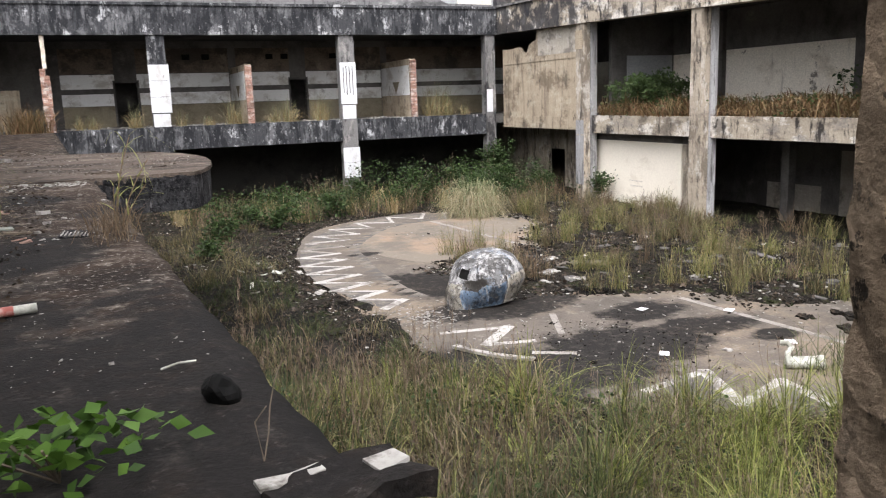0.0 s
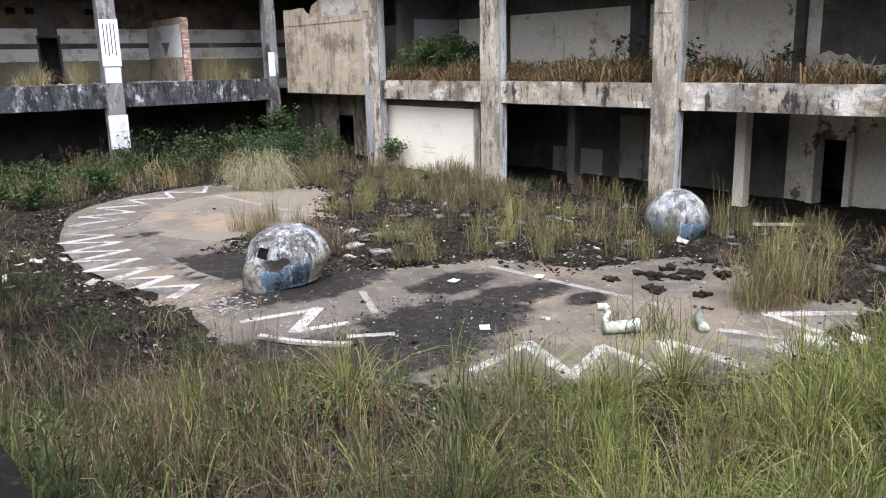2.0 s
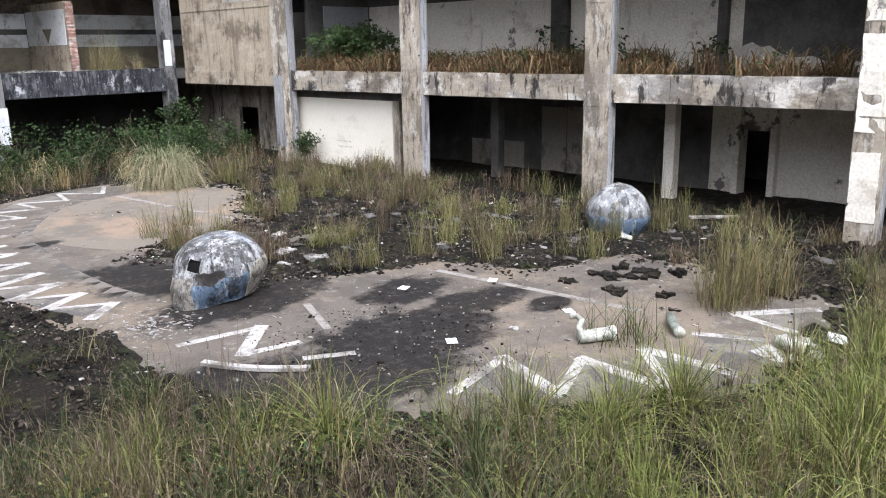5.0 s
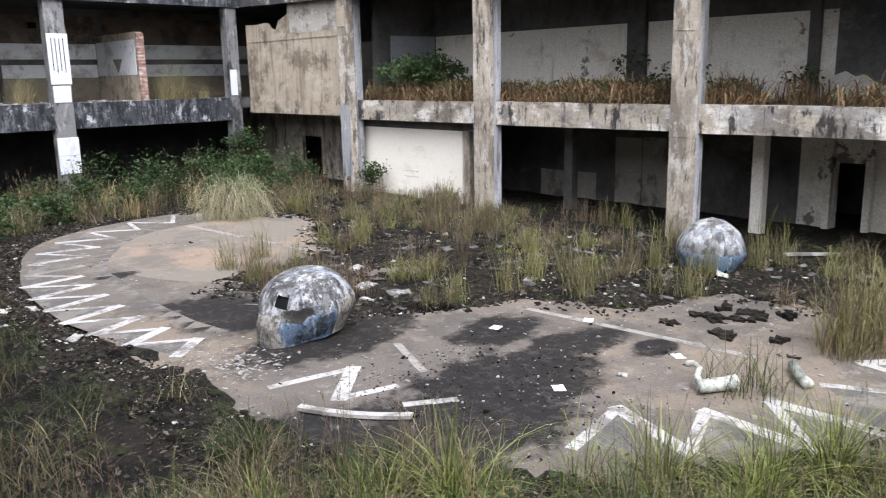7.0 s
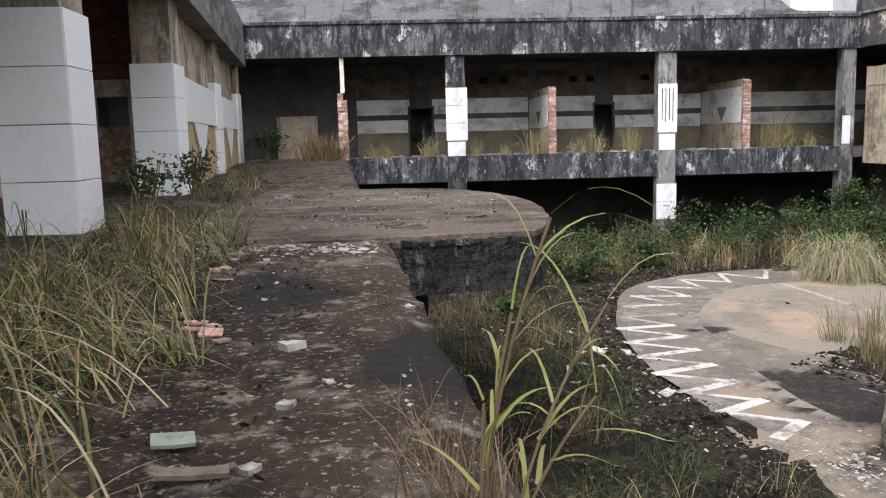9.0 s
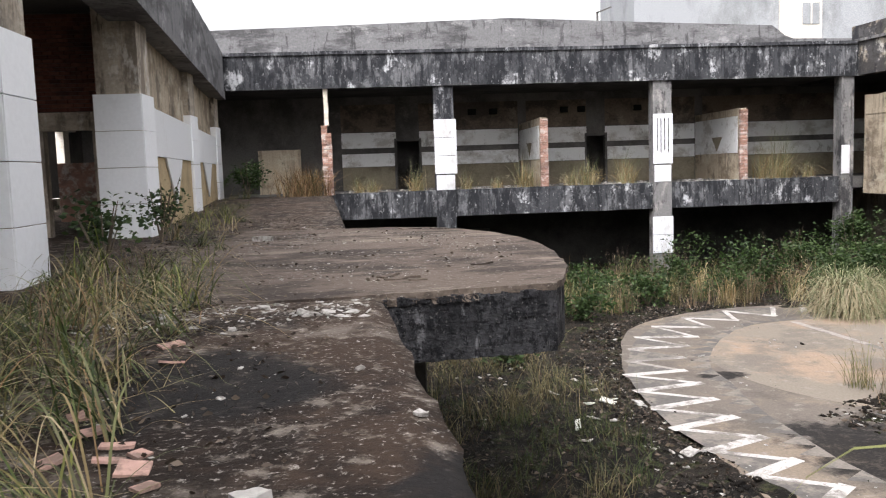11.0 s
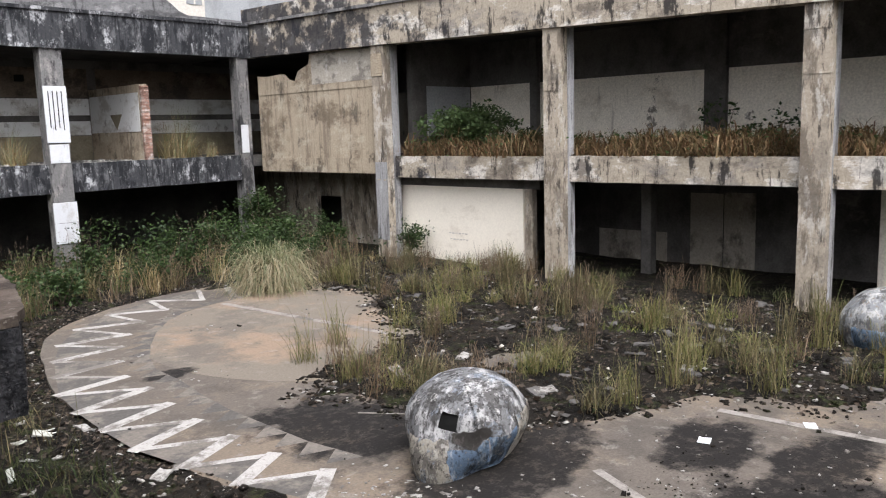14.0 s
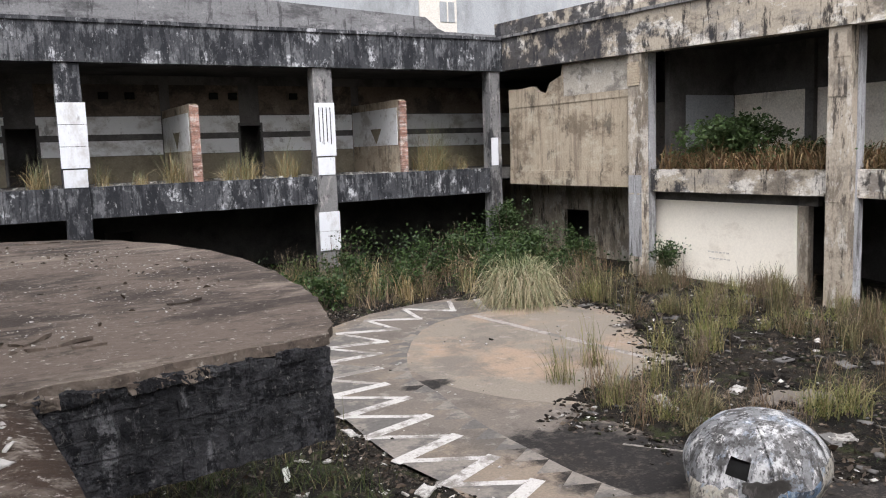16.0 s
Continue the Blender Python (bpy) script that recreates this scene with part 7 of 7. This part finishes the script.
# leafy plant and bare stalk by the start
pb = thing("broadleaf_plant", (0.14, 3.1, 0.0), "low bright green broadleaf plant on the terrace", "plant")
pts = rng.normal(0, 1, (170, 3)) * np.array([0.16, 0.11, 0.045]) + np.array([0, 0, 0.13])
lf = leaf_cloud("foliage", pts, 0.08, foliage("bright leaves", [(0.04, 0.09, 0.014), (0.12, 0.23, 0.035), (0.03, 0.07, 0.012), (0.08, 0.17, 0.025)]), 0.3)
lf.parent = pb
for k in range(9):
    part("stem", tube(bmesh.new(), [(0, 0, 0), (rng.uniform(-0.2, 0.2), rng.uniform(-0.15, 0.15), 0.16)], 0.005, 5), M_BARK, pb)
sk = thing("dry_stalk", (0.8, 2.95, 0.0), "tall dry stalk with a green bent tip", "plant")
part("stem", tube(bmesh.new(), [(0, 0, 0), (0.03, 0.05, 0.08), (0.05, 0.1, 0.16), (0.08, 0.14, 0.24), (0.12, 0.18, 0.3)], 0.0028, 6), M_BARK, sk)
part("stem", tube(bmesh.new(), [(0, 0, 0), (-0.02, 0.02, 0.14), (0.02, 0.0, 0.2)], 0.0028, 6), M_BARK, sk)
# reeds at the terrace edge: bent stems with long hanging leaves
for foot, head, count in (((0.44, 8.75, 0.0), (0.65, 8.8, 0.97), 9), ((0.5, 8.65, 0.0), (0.8, 8.8, 0.74), 8), ((0.52, 8.72, 0.0), (0.76, 8.76, 0.5), 7), ((0.44, 8.7, 0.0), (0.46, 8.74, 0.5), 4), ((0.46, 8.8, 0.0), (0.56, 8.9, 0.7), 6)):
    clump = thing("reed", foot, "tall green reed leaning over the terrace edge", "reeds", "reeds at the edge")
    way = Vector(head) - Vector(foot)
    spine = [Vector((way.x * f ** 1.6, way.y * f, way.z * (f + 0.12 * f * (1 - f)))) for f in np.linspace(0, 1, 9)]
    part("stem", tube(bmesh.new(), spine, 0.0045, 6), M_BROWN, clump)
    for k in range(count):
        f = 0.25 + 0.75 * (k + 1) / count
        at = spine[min(8, round(f * 8))]
        leaf = arching("leaf", np.array([tuple(at)]), 0.13 + 0.1 * f, 0.34, 0.013, M_LUSH, 8, np.array([rng.normal(0.2, 0.35) if k % 3 else rng.normal(1.5, 0.2)]), 2.6)
        leaf.parent = clump
q = np.stack([rng.normal(0.42, 0.14, 260), rng.normal(8.95, 0.35, 260)], 1)
q = q[q[:, 0] < edge_x(q[:, 1])]
stuff(blades("dry_stems", on_terrace(q), 0.32, 0.006, M_BROWN, 0.35), "thin brown stems round the reeds")
